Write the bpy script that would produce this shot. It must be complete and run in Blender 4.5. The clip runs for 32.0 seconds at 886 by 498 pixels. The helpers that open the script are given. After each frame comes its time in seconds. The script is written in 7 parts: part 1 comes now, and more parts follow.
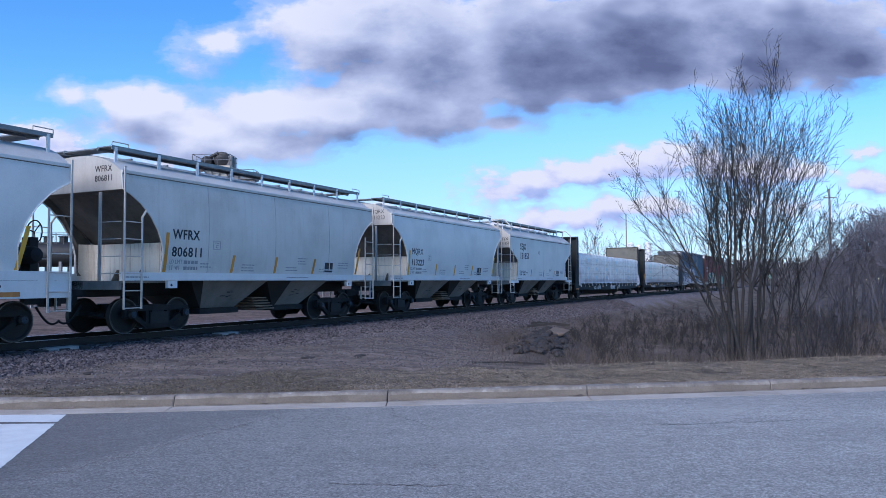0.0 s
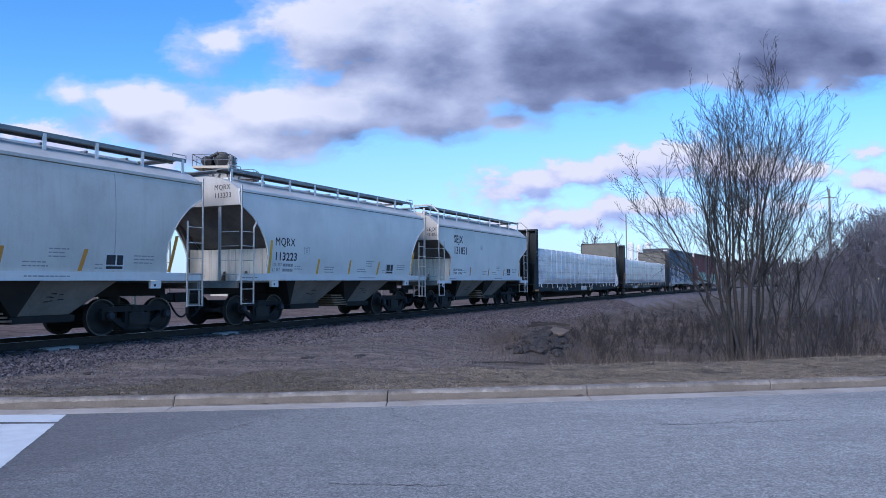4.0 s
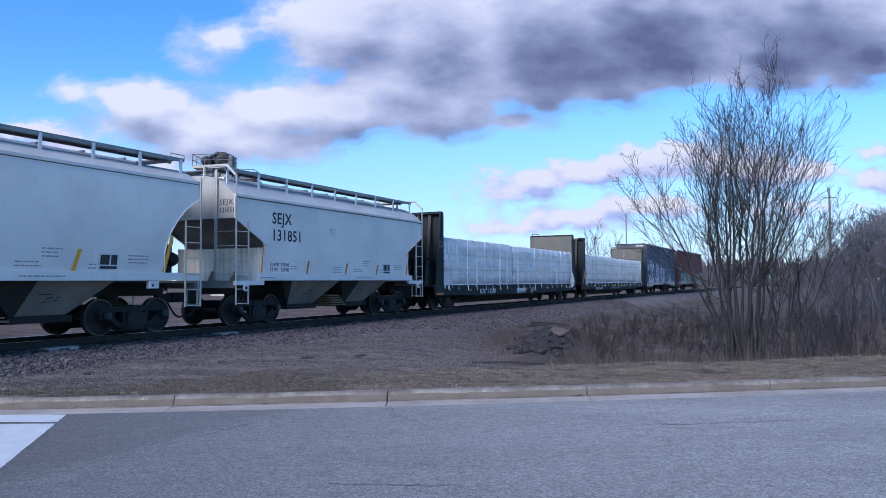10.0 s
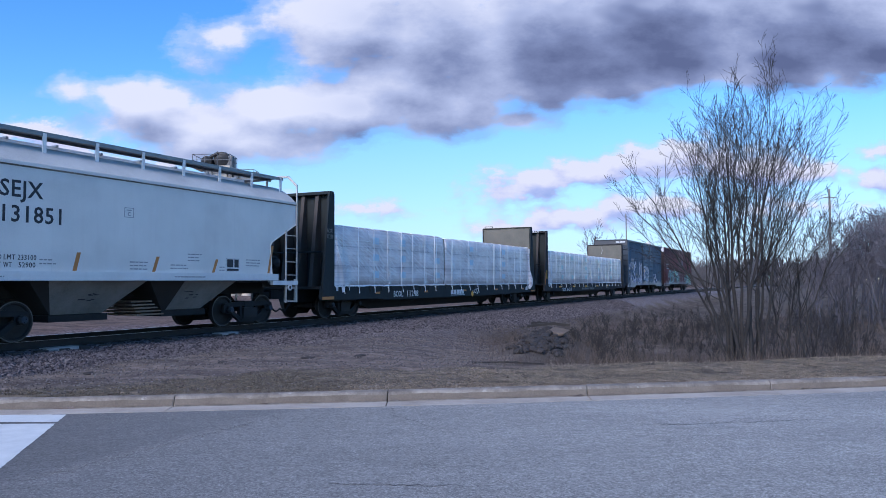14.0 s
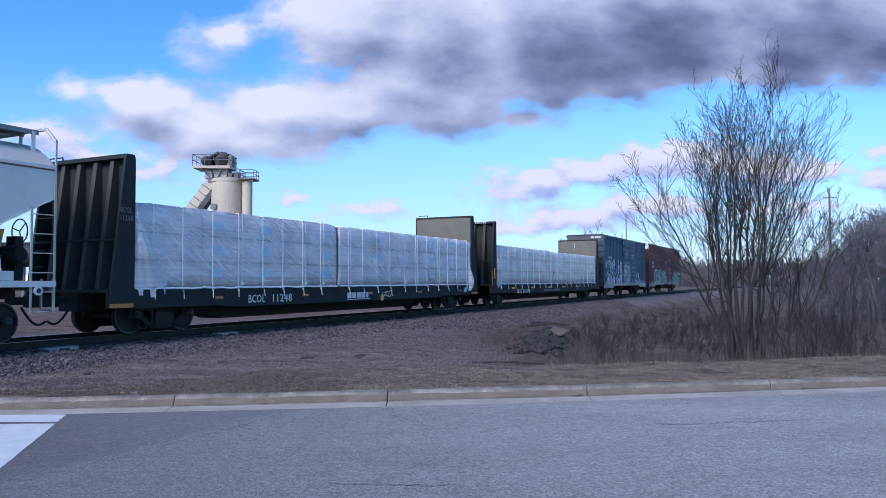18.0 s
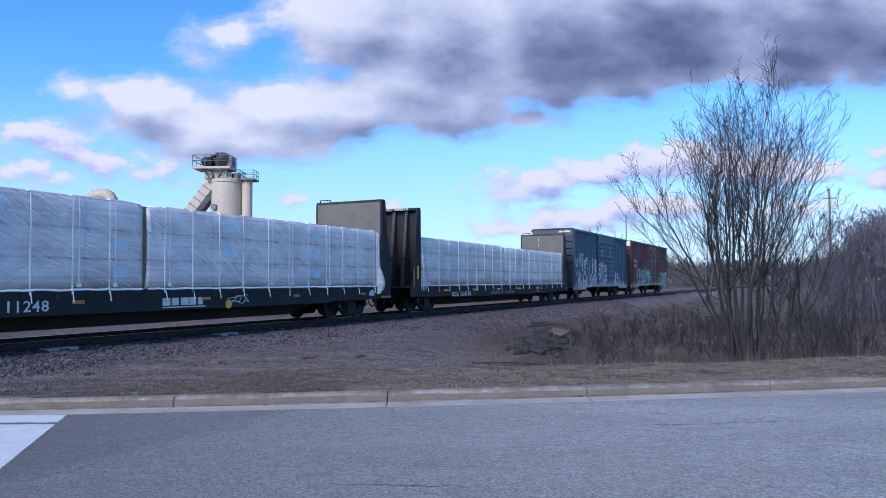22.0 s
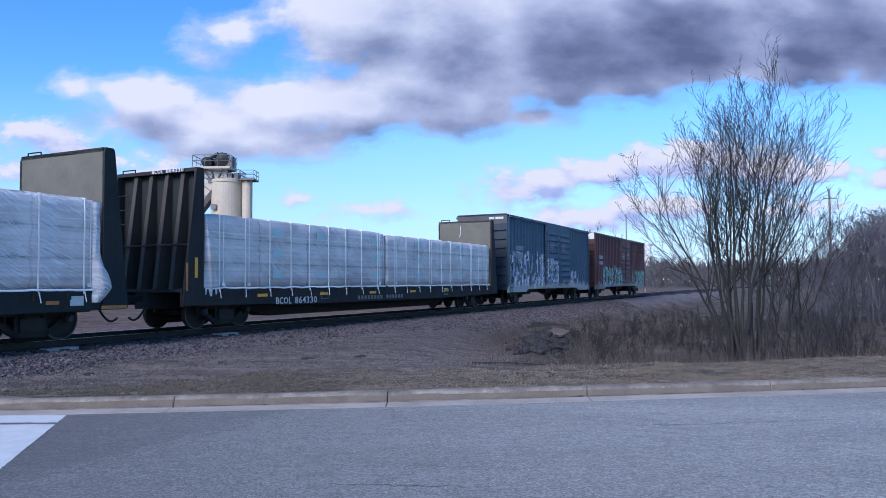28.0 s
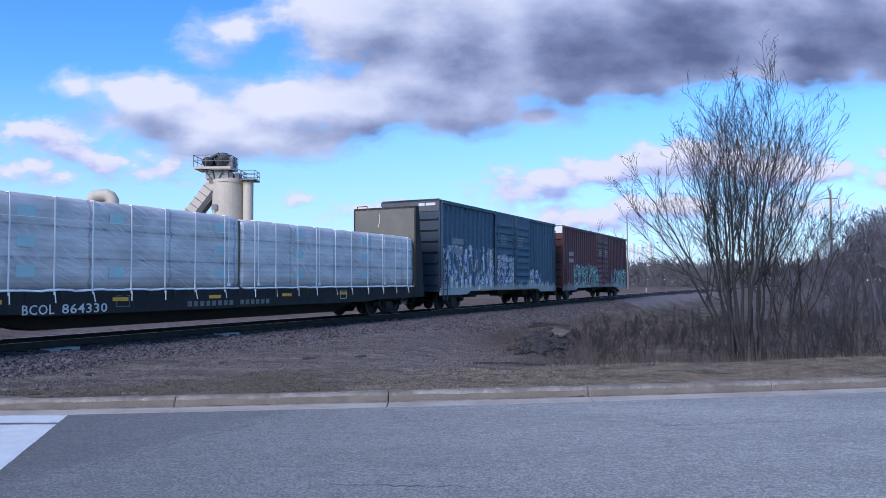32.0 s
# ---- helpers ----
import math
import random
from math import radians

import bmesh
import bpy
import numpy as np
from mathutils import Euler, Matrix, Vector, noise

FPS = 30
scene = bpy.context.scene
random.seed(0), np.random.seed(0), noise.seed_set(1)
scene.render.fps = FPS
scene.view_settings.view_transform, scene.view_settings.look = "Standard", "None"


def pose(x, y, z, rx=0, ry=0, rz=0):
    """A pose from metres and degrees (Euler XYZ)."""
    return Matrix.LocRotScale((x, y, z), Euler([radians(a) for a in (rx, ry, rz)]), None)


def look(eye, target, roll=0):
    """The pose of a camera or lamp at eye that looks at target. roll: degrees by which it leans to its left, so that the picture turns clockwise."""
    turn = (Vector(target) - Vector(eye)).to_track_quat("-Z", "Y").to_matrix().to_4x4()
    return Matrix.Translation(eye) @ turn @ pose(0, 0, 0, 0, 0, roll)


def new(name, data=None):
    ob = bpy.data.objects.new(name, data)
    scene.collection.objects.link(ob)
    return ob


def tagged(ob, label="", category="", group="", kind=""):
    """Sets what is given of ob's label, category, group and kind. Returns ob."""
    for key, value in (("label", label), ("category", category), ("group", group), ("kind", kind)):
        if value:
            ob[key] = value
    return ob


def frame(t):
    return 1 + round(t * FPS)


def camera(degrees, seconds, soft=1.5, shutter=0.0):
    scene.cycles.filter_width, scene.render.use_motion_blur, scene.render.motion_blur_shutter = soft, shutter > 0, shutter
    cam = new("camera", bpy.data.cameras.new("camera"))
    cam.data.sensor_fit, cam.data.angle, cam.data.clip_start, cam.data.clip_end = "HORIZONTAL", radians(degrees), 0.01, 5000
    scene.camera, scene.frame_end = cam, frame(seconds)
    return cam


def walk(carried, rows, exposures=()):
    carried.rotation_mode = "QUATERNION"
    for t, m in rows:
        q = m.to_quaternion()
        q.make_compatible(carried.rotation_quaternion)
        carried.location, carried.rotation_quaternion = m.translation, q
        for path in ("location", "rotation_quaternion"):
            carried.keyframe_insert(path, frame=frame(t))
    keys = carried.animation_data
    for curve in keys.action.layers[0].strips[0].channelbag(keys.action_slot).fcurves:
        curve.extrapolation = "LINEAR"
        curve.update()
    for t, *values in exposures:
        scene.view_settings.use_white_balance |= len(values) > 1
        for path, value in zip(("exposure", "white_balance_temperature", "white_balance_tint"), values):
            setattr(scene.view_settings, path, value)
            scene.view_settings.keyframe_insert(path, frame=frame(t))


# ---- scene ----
# Camera on a stand beside the road; it settles by a few hundredths of a degree.
EYE = Vector((0, 0, 1.75))
cam = camera(61.0, 32.0, soft=0.7)


def aim(yaw, pitch):
    y, p = radians(yaw), radians(pitch)
    return look(EYE, EYE + Vector((math.sin(y) * math.cos(p), math.cos(y) * math.cos(p), math.sin(p))), -0.293)


PATH = [(0.0, aim(0, 2.511)), (14.0, aim(0, 2.511)), (19.0, aim(0, 2.511)), (21.0, aim(0, 2.55)), (23.0, aim(0, 2.55)),
        (24.5, aim(0, 2.515)), (25.5, aim(0, 2.515)), (27.5, aim(0, 2.555)), (29.0, aim(-0.02, 2.555)), (30.0, aim(-0.06, 2.56)),
        (31.0, aim(-0.07, 2.60)), (31.5, aim(-0.07, 2.60)), (32.0, aim(-0.07, 2.57))]
walk(cam, PATH, [(0.0, 0.40, 5500.0, 15.0), (32.0, 0.40, 5500.0, 15.0)])

# ---- light: evening, a thin sun behind the camera, softened by cloud, wide blue sky ----
SUN_AZ, SUN_EL = 209.0, 34.0
world = bpy.data.worlds.new("evening_sky")
scene.world = world
world.use_nodes = True
wn = world.node_tree
for n in list(wn.nodes):
    wn.nodes.remove(n)
sky = wn.nodes.new("ShaderNodeTexSky")
sky.sky_type, sky.sun_disc = "NISHITA", False
sky.sun_elevation, sky.sun_rotation = radians(SUN_EL), radians(SUN_AZ)
sky.air_density, sky.dust_density, sky.ozone_density = 1.0, 0.05, 3.0
sat = wn.nodes.new("ShaderNodeHueSaturation")
sat.inputs["Saturation"].default_value = 1.25
bg = wn.nodes.new("ShaderNodeBackground")
bg.inputs["Strength"].default_value = 0.145
wo = wn.nodes.new("ShaderNodeOutputWorld")
wn.links.new(sky.outputs[0], sat.inputs["Color"])
wn.links.new(sat.outputs[0], bg.inputs["Color"])
wn.links.new(bg.outputs[0], wo.inputs["Surface"])
sun = new("sun", bpy.data.lights.new("sun", "SUN"))
sun.data.energy, sun.data.angle, sun.data.color = 2.9, radians(26), (1.0, 0.89, 0.77)
az, el = radians(SUN_AZ), radians(SUN_EL)
sun.matrix_world = look((math.sin(az) * math.cos(el) * 50, math.cos(az) * math.cos(el) * 50, math.sin(el) * 50), (0, 0, 0))


# ---- materials ----
def nodes_of(name):
    m = bpy.data.materials.new(name)
    m.use_nodes = True
    t = m.node_tree
    return m, t, t.nodes["Principled BSDF"], t.nodes["Material Output"]


def add(t, kind, **values):
    n = t.nodes.new(kind)
    for k, v in values.items():
        n.inputs[k].default_value = v
    return n


def ramp(t, source, stops):
    r = t.nodes.new("ShaderNodeValToRGB")
    e = r.color_ramp.elements
    while len(e) < len(stops):
        e.new(0.5)
    for s, (p, c) in zip(e, stops):
        s.position, s.color = p, (*c, 1) if len(c) == 3 else c
    t.links.new(source, r.inputs[0])
    return r


def math_node(t, op, a, b=None, c=None, clamp=False):
    n = t.nodes.new("ShaderNodeMath")
    n.operation, n.use_clamp = op, clamp
    for i, v in enumerate((a, b, c)):
        if v is None:
            continue
        if isinstance(v, (int, float)):
            n.inputs[i].default_value = v
        else:
            t.links.new(v, n.inputs[i])
    return n.outputs[0]


def mix_colour(t, fac, a, b, blend="MIX"):
    n = t.nodes.new("ShaderNodeMix")
    n.data_type, n.blend_type = "RGBA", blend
    for sock, v in ((n.inputs[0], fac), (n.inputs[6], a), (n.inputs[7], b)):
        if isinstance(v, (int, float)):
            sock.default_value = v
        elif isinstance(v, tuple):
            sock.default_value = (*v, 1)
        else:
            t.links.new(v, sock)
    return n.outputs[2]


def noise_node(t, scale, detail=4, rough=0.55, vec=None, stretch=None, distortion=0.0):
    n = add(t, "ShaderNodeTexNoise", Scale=scale, Detail=detail, Roughness=rough, Distortion=distortion)
    if vec is None:
        vec = t.nodes.new("ShaderNodeTexCoord").outputs["Object"]
    if stretch:
        mp = t.nodes.new("ShaderNodeMapping")
        mp.inputs["Scale"].default_value = stretch
        t.links.new(vec, mp.inputs[0])
        vec = mp.outputs[0]
    t.links.new(vec, n.inputs["Vector"])
    return n.outputs[0]


def surface(name, colours, rough=0.7, metal=0.0, grain=30.0, stain=1.2, bump=0.15, streak=0.0, streak_colour=(0.1, 0.08, 0.06), vary=0.0):
    """A worn surface: a colour spread by large stains and fine grain, streaks that run down, relief."""
    m, t, b, out = nodes_of(name)
    big, fine = noise_node(t, stain, 5, 0.6), noise_node(t, grain, 3, 0.6)
    both = math_node(t, "ADD", math_node(t, "MULTIPLY", big, 0.65), math_node(t, "MULTIPLY", fine, 0.35))
    step = [(0.32 + 0.36 * i / max(1, len(colours) - 1), c) for i, c in enumerate(colours)]
    colour = ramp(t, both, step).outputs[0]
    if streak:
        run = noise_node(t, 2.2, 6, 0.7, stretch=(3.0, 3.0, 0.18))
        colour = mix_colour(t, math_node(t, "MULTIPLY", ramp(t, run, [(0.5, (0, 0, 0)), (0.75, (1, 1, 1))]).outputs[0], streak), colour, streak_colour)
    if vary:
        info = t.nodes.new("ShaderNodeObjectInfo")
        colour = mix_colour(t, vary, colour, ramp(t, info.outputs["Random"], [(0, (0.35, 0.35, 0.35)), (1, (1.5, 1.5, 1.5))]).outputs[0], "MULTIPLY")
    t.links.new(colour, b.inputs["Base Color"])
    t.links.new(math_node(t, "MULTIPLY_ADD", fine, 0.25, rough - 0.12, True), b.inputs["Roughness"])
    b.inputs["Metallic"].default_value = metal
    if bump:
        bp = add(t, "ShaderNodeBump", Strength=bump, Distance=0.02)
        t.links.new(both, bp.inputs["Height"])
        t.links.new(bp.outputs[0], b.inputs["Normal"])
    return m


HOPPER_GREY = surface("hopper_grey_paint", [(0.59, 0.575, 0.55), (0.71, 0.69, 0.66), (0.78, 0.76, 0.73)], 0.48, 0, 40, 0.7, 0.02, 0.10, (0.42, 0.38, 0.33))
HOPPER_WHITE = surface("sill_white_paint", [(0.60, 0.60, 0.60), (0.74, 0.74, 0.73)], 0.5, 0, 40, 1.2, 0.02, 0.15, (0.4, 0.36, 0.32))
HOPPER_CREAM = surface("hopper_cream_paint", [(0.35, 0.325, 0.285), (0.44, 0.41, 0.37), (0.52, 0.49, 0.445)], 0.5, 0, 30, 1.1, 0.02, 0.4, (0.30, 0.25, 0.20))
HOPPER_ROOF = surface("hopper_roof_weathered", [(0.40, 0.39, 0.375), (0.49, 0.48, 0.46), (0.56, 0.55, 0.53)], 0.6, 0, 30, 0.9, 0.03, 0.15, (0.30, 0.27, 0.24))
HOPPER_OLD = surface("hopper_old_cream_paint", [(0.48, 0.455, 0.415), (0.61, 0.58, 0.535), (0.68, 0.65, 0.605)], 0.5, 0, 40, 0.7, 0.02, 0.28, (0.34, 0.29, 0.24))
SEAM = surface("grimed_weld_seam", [(0.26, 0.245, 0.23), (0.40, 0.38, 0.355)], 0.6, 0, 20, 2.0, 0.02)
REFLECT_ORANGE = surface("reflector_orange", [(0.50, 0.20, 0.03), (0.62, 0.30, 0.04)], 0.5, 0, 60, 6, 0.0)
# Cream lightened to stand for sun that the car ahead blocks; rust runs.
HOPPER_END = surface("hopper_end_sunlit_cream", [(0.72, 0.62, 0.50), (0.84, 0.76, 0.65), (0.88, 0.81, 0.71)], 0.5, 0, 30, 1.1, 0.02, 0.9, (0.26, 0.15, 0.09))
LADDER_GREY = surface("ladder_worn_paint", [(0.36, 0.34, 0.31), (0.51, 0.485, 0.45), (0.60, 0.575, 0.54)], 0.6, 0, 30, 2.0, 0.02, 0.3, (0.14, 0.10, 0.075))
WALKWAY = surface("galvanised_walkway", [(0.16, 0.17, 0.18), (0.26, 0.27, 0.28)], 0.5, 0.6, 50, 2, 0.1)
IRON = surface("dark_iron", [(0.009, 0.010, 0.012), (0.021, 0.021, 0.022)], 0.8, 0.1, 35, 3, 0.2, 0.2, (0.035, 0.028, 0.024))
WHEEL_STEEL = surface("wheel_steel", [(0.009, 0.009, 0.010), (0.025, 0.023, 0.023)], 0.7, 0.1, 25, 3, 0.1)
BEARING_BLUE = surface("bearing_cap_blue", [(0.020, 0.032, 0.050), (0.040, 0.058, 0.085)], 0.6, 0.1, 40, 5, 0.05)
RIM_WORN = surface("wheel_rim_polished", [(0.05, 0.05, 0.05), (0.14, 0.14, 0.14)], 0.45, 0.6, 40, 4, 0.05)
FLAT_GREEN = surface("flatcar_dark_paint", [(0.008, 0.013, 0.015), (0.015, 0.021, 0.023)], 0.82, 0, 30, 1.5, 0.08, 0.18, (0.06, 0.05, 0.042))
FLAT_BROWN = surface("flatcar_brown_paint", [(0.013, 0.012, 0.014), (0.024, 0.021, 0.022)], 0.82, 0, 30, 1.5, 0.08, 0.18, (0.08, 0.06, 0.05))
BULK_TAN = surface("bulkhead_weathered_steel", [(0.078, 0.074, 0.059), (0.125, 0.117, 0.094), (0.17, 0.15, 0.12)], 0.75, 0, 25, 0.8, 0.1, 0.4, (0.16, 0.12, 0.085))
STRAP = surface("white_strap", [(0.80, 0.80, 0.80), (0.90, 0.90, 0.90)], 0.6, 0, 60, 3, 0.0)
YELLOW = surface("reflector_yellow", [(0.64, 0.32, 0.03), (0.80, 0.43, 0.04)], 0.5, 0, 60, 6, 0.0)
ORANGE = surface("faded_orange", [(0.36, 0.14, 0.035), (0.52, 0.23, 0.06)], 0.6, 0, 60, 6, 0.0)
BLACK_INK = surface("black_lettering", [(0.015, 0.016, 0.022), (0.03, 0.03, 0.04)], 0.6, 0, 60, 6, 0.0)
WHITE_INK = surface("white_lettering", [(0.50, 0.50, 0.50), (0.72, 0.72, 0.72)], 0.6, 0, 60, 6, 0.0)
FADED_INK = surface("faded_lettering", [(0.10, 0.11, 0.11), (0.19, 0.20, 0.20)], 0.6, 0, 60, 6, 0.0)
GREY_INK = surface("grey_lettering", [(0.22, 0.22, 0.24), (0.32, 0.32, 0.34)], 0.6, 0, 60, 6, 0.0)
# Worn brown, raised further for the light on the rib edges.
RIB_BROWN = surface("bulkhead_rib_worn_lit", [(0.040, 0.034, 0.031), (0.075, 0.062, 0.054)], 0.75, 0, 25, 1.2, 0.05, 0.4, (0.11, 0.085, 0.068))
LABEL_BLUE = surface("pale_blue_label", [(0.52, 0.64, 0.75), (0.64, 0.76, 0.85)], 0.55, 0, 30, 4, 0.0)
LABEL_TEAL = surface("pale_teal_label", [(0.42, 0.58, 0.60), (0.53, 0.69, 0.70)], 0.55, 0, 30, 4, 0.0)
# Grime colour darkened further for the shade inside the end cut-outs.
SLOPE_SHADE_GRIME = surface("slope_sheet_shade_grime", [(0.095, 0.083, 0.074), (0.17, 0.15, 0.132), (0.27, 0.238, 0.207)], 0.7, 0, 25, 1.0, 0.03, 0.4, (0.05, 0.04, 0.032))
# Near-black bay slopes: the shade under the sill is in the colour.
BAY_DARK = surface("bay_slope_shade_black", [(0.016, 0.015, 0.015), (0.035, 0.032, 0.030)], 0.8, 0, 25, 1.0, 0.03)
BAY_PAINT = surface("bay_dusty_paint", [(0.13, 0.121, 0.112), (0.21, 0.196, 0.182), (0.28, 0.262, 0.244)], 0.65, 0, 30, 1.2, 0.04, 0.4, (0.15, 0.125, 0.10))
HOPPER_DIRTY = surface("hopper_grimed_paint", [(0.12, 0.115, 0.11), (0.19, 0.185, 0.175), (0.25, 0.24, 0.23)], 0.6, 0, 30, 1.5, 0.04, 0.35, (0.16, 0.14, 0.12))
RAIL_HEAD = surface("rail_head", [(0.45, 0.44, 0.43), (0.62, 0.61, 0.60)], 0.3, 0.9, 60, 3, 0.02)
RAIL_RUST = surface("rail_rust", [(0.014, 0.011, 0.010), (0.035, 0.026, 0.021)], 0.8, 0.1, 30, 3, 0.2)
TIE_WOOD = surface("tie_creosoted_wood", [(0.018, 0.016, 0.015), (0.05, 0.042, 0.037)], 0.85, 0, 18, 3, 0.3, vary=0.5)
TIE_PALE = surface("tie_pale_concrete", [(0.19, 0.19, 0.185), (0.37, 0.365, 0.355)], 0.85, 0, 18, 3, 0.2)
SILO_CREAM = surface("silo_cream_paint", [(0.44, 0.365, 0.28), (0.52, 0.44, 0.345), (0.58, 0.50, 0.40)], 0.65, 0, 3, 0.25, 0.03, 0.3, (0.42, 0.36, 0.28))
SILO_STEEL = surface("silo_grey_steel", [(0.10, 0.10, 0.11), (0.22, 0.22, 0.22)], 0.6, 0.3, 6, 0.5, 0.05)
SILO_GREY = surface("silo_pale_grey_paint", [(0.30, 0.285, 0.26), (0.42, 0.40, 0.37)], 0.6, 0.1, 5, 0.5, 0.03, 0.3, (0.2, 0.17, 0.14))
SILO_DARK = surface("motor_black", [(0.012, 0.012, 0.014), (0.03, 0.03, 0.032)], 0.6, 0.1, 6, 0.5, 0.05)
BARK = surface("bark_grey_brown", [(0.014, 0.012, 0.012), (0.026, 0.023, 0.022), (0.044, 0.039, 0.037)], 0.9, 0, 30, 3, 0.4)
# Far twigs paled towards blue-grey: distance haze put into the colour.
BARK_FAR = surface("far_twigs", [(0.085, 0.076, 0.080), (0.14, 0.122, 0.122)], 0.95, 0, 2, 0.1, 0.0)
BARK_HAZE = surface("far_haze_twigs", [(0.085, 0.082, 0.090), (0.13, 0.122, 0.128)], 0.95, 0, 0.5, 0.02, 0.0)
LUMBER = surface("raw_lumber_ends", [(0.16, 0.11, 0.07), (0.26, 0.185, 0.125)], 0.8, 0, 12, 4, 0.1)
RUST_TAN = surface("rusty_gate_steel", [(0.16, 0.105, 0.07), (0.34, 0.245, 0.17)], 0.8, 0.1, 20, 3, 0.1)
SIGN_GREEN = surface("pale_sign_green", [(0.25, 0.42, 0.36), (0.35, 0.52, 0.45)], 0.6, 0, 20, 2, 0.0)
PAINT_WHITE = surface("road_white_paint", [(0.52, 0.53, 0.52), (0.70, 0.71, 0.70)], 0.7, 0, 80, 3, 0.1)
POLE_WOOD = surface("pole_weathered_wood", [(0.16, 0.14, 0.125), (0.26, 0.235, 0.21)], 0.85, 0, 12, 1, 0.2)
ROCK_DARK = surface("dark_broken_stone", [(0.016, 0.014, 0.014), (0.055, 0.047, 0.046)], 0.9, 0, 15, 2, 0.3, vary=0.5)
ROCK_SLAB = surface("broken_concrete", [(0.085, 0.064, 0.05), (0.15, 0.115, 0.09)], 0.9, 0, 20, 3, 0.3)


def ground_material():
    """Bare dirt, trodden gravel, dry turf and brush litter, spread by where they lie along the line and the road."""
    m, t, b, out = nodes_of("ground_dirt_and_dry_turf")
    pos = t.nodes.new("ShaderNodeNewGeometry").outputs["Position"]
    zone = t.nodes.new("ShaderNodeAttribute")
    zone.attribute_name = "zone"
    sep = t.nodes.new("ShaderNodeSeparateColor")
    t.links.new(zone.outputs["Color"], sep.inputs[0])
    big, mid, fine = noise_node(t, 0.5, 5, 0.6, pos), noise_node(t, 4.0, 5, 0.65, pos), noise_node(t, 45.0, 3, 0.7, pos)
    patch = noise_node(t, 1.3, 6, 0.62, pos, (0.45, 1.5, 1))
    grains = math_node(t, "ADD", math_node(t, "MULTIPLY", mid, 0.55), math_node(t, "MULTIPLY", fine, 0.45))
    dirt = ramp(t, grains, [(0.34, (0.080, 0.063, 0.055)), (0.5, (0.160, 0.130, 0.114)), (0.68, (0.265, 0.220, 0.195))]).outputs[0]
    dirt = mix_colour(t, 0.8, dirt, ramp(t, patch, [(0.34, (0.55, 0.55, 0.56)), (0.5, (0.95, 0.94, 0.93)), (0.62, (1.45, 1.40, 1.34))]).outputs[0], "MULTIPLY")
    turf = ramp(t, grains, [(0.36, (0.052, 0.044, 0.033)), (0.5, (0.135, 0.113, 0.090)), (0.66, (0.28, 0.236, 0.195))]).outputs[0]
    turf = mix_colour(t, 0.7, turf, ramp(t, patch, [(0.36, (0.60, 0.60, 0.56)), (0.62, (1.3, 1.24, 1.16))]).outputs[0], "MULTIPLY")
    litter = ramp(t, math_node(t, "ADD", math_node(t, "MULTIPLY", big, 0.45), math_node(t, "ADD", math_node(t, "MULTIPLY", mid, 0.3), math_node(t, "MULTIPLY", fine, 0.25))), [(0.36, (0.040, 0.032, 0.026)), (0.5, (0.105, 0.084, 0.068)), (0.66, (0.23, 0.188, 0.155))]).outputs[0]
    vor = add(t, "ShaderNodeTexVoronoi", Scale=17.0)
    t.links.new(pos, vor.inputs["Vector"])
    stone = ramp(t, vor.outputs["Color"], [(0.1, (0.065, 0.056, 0.058)), (0.5, (0.165, 0.140, 0.143)), (0.8, (0.265, 0.228, 0.229)), (1.0, (0.38, 0.332, 0.327))]).outputs[0]
    edge = lambda v: ramp(t, math_node(t, "ADD", v, math_node(t, "MULTIPLY", math_node(t, "SUBTRACT", mid, 0.5), 0.9)), [(0.35, (0, 0, 0)), (0.65, (1, 1, 1))]).outputs[0]
    col = mix_colour(t, edge(sep.outputs[0]), dirt, turf)
    col = mix_colour(t, edge(sep.outputs[2]), col, litter)
    col = mix_colour(t, edge(sep.outputs[1]), col, stone)
    field = ramp(t, zone.outputs["Alpha"], [(0.0, (0.92, 0.80, 0.74)), (1.0, (1, 1, 1))]).outputs[0]
    col = mix_colour(t, 1.0, col, field, "MULTIPLY")
    t.links.new(col, b.inputs["Base Color"])
    b.inputs["Roughness"].default_value = 0.95
    b.inputs["Specular IOR Level"].default_value = 0.15
    bp = add(t, "ShaderNodeBump", Strength=0.6, Distance=0.05)
    t.links.new(math_node(t, "ADD", math_node(t, "ADD", mid, fine), math_node(t, "MULTIPLY", vor.outputs["Distance"], 0.8)), bp.inputs["Height"])
    t.links.new(bp.outputs[0], b.inputs["Normal"])
    return m


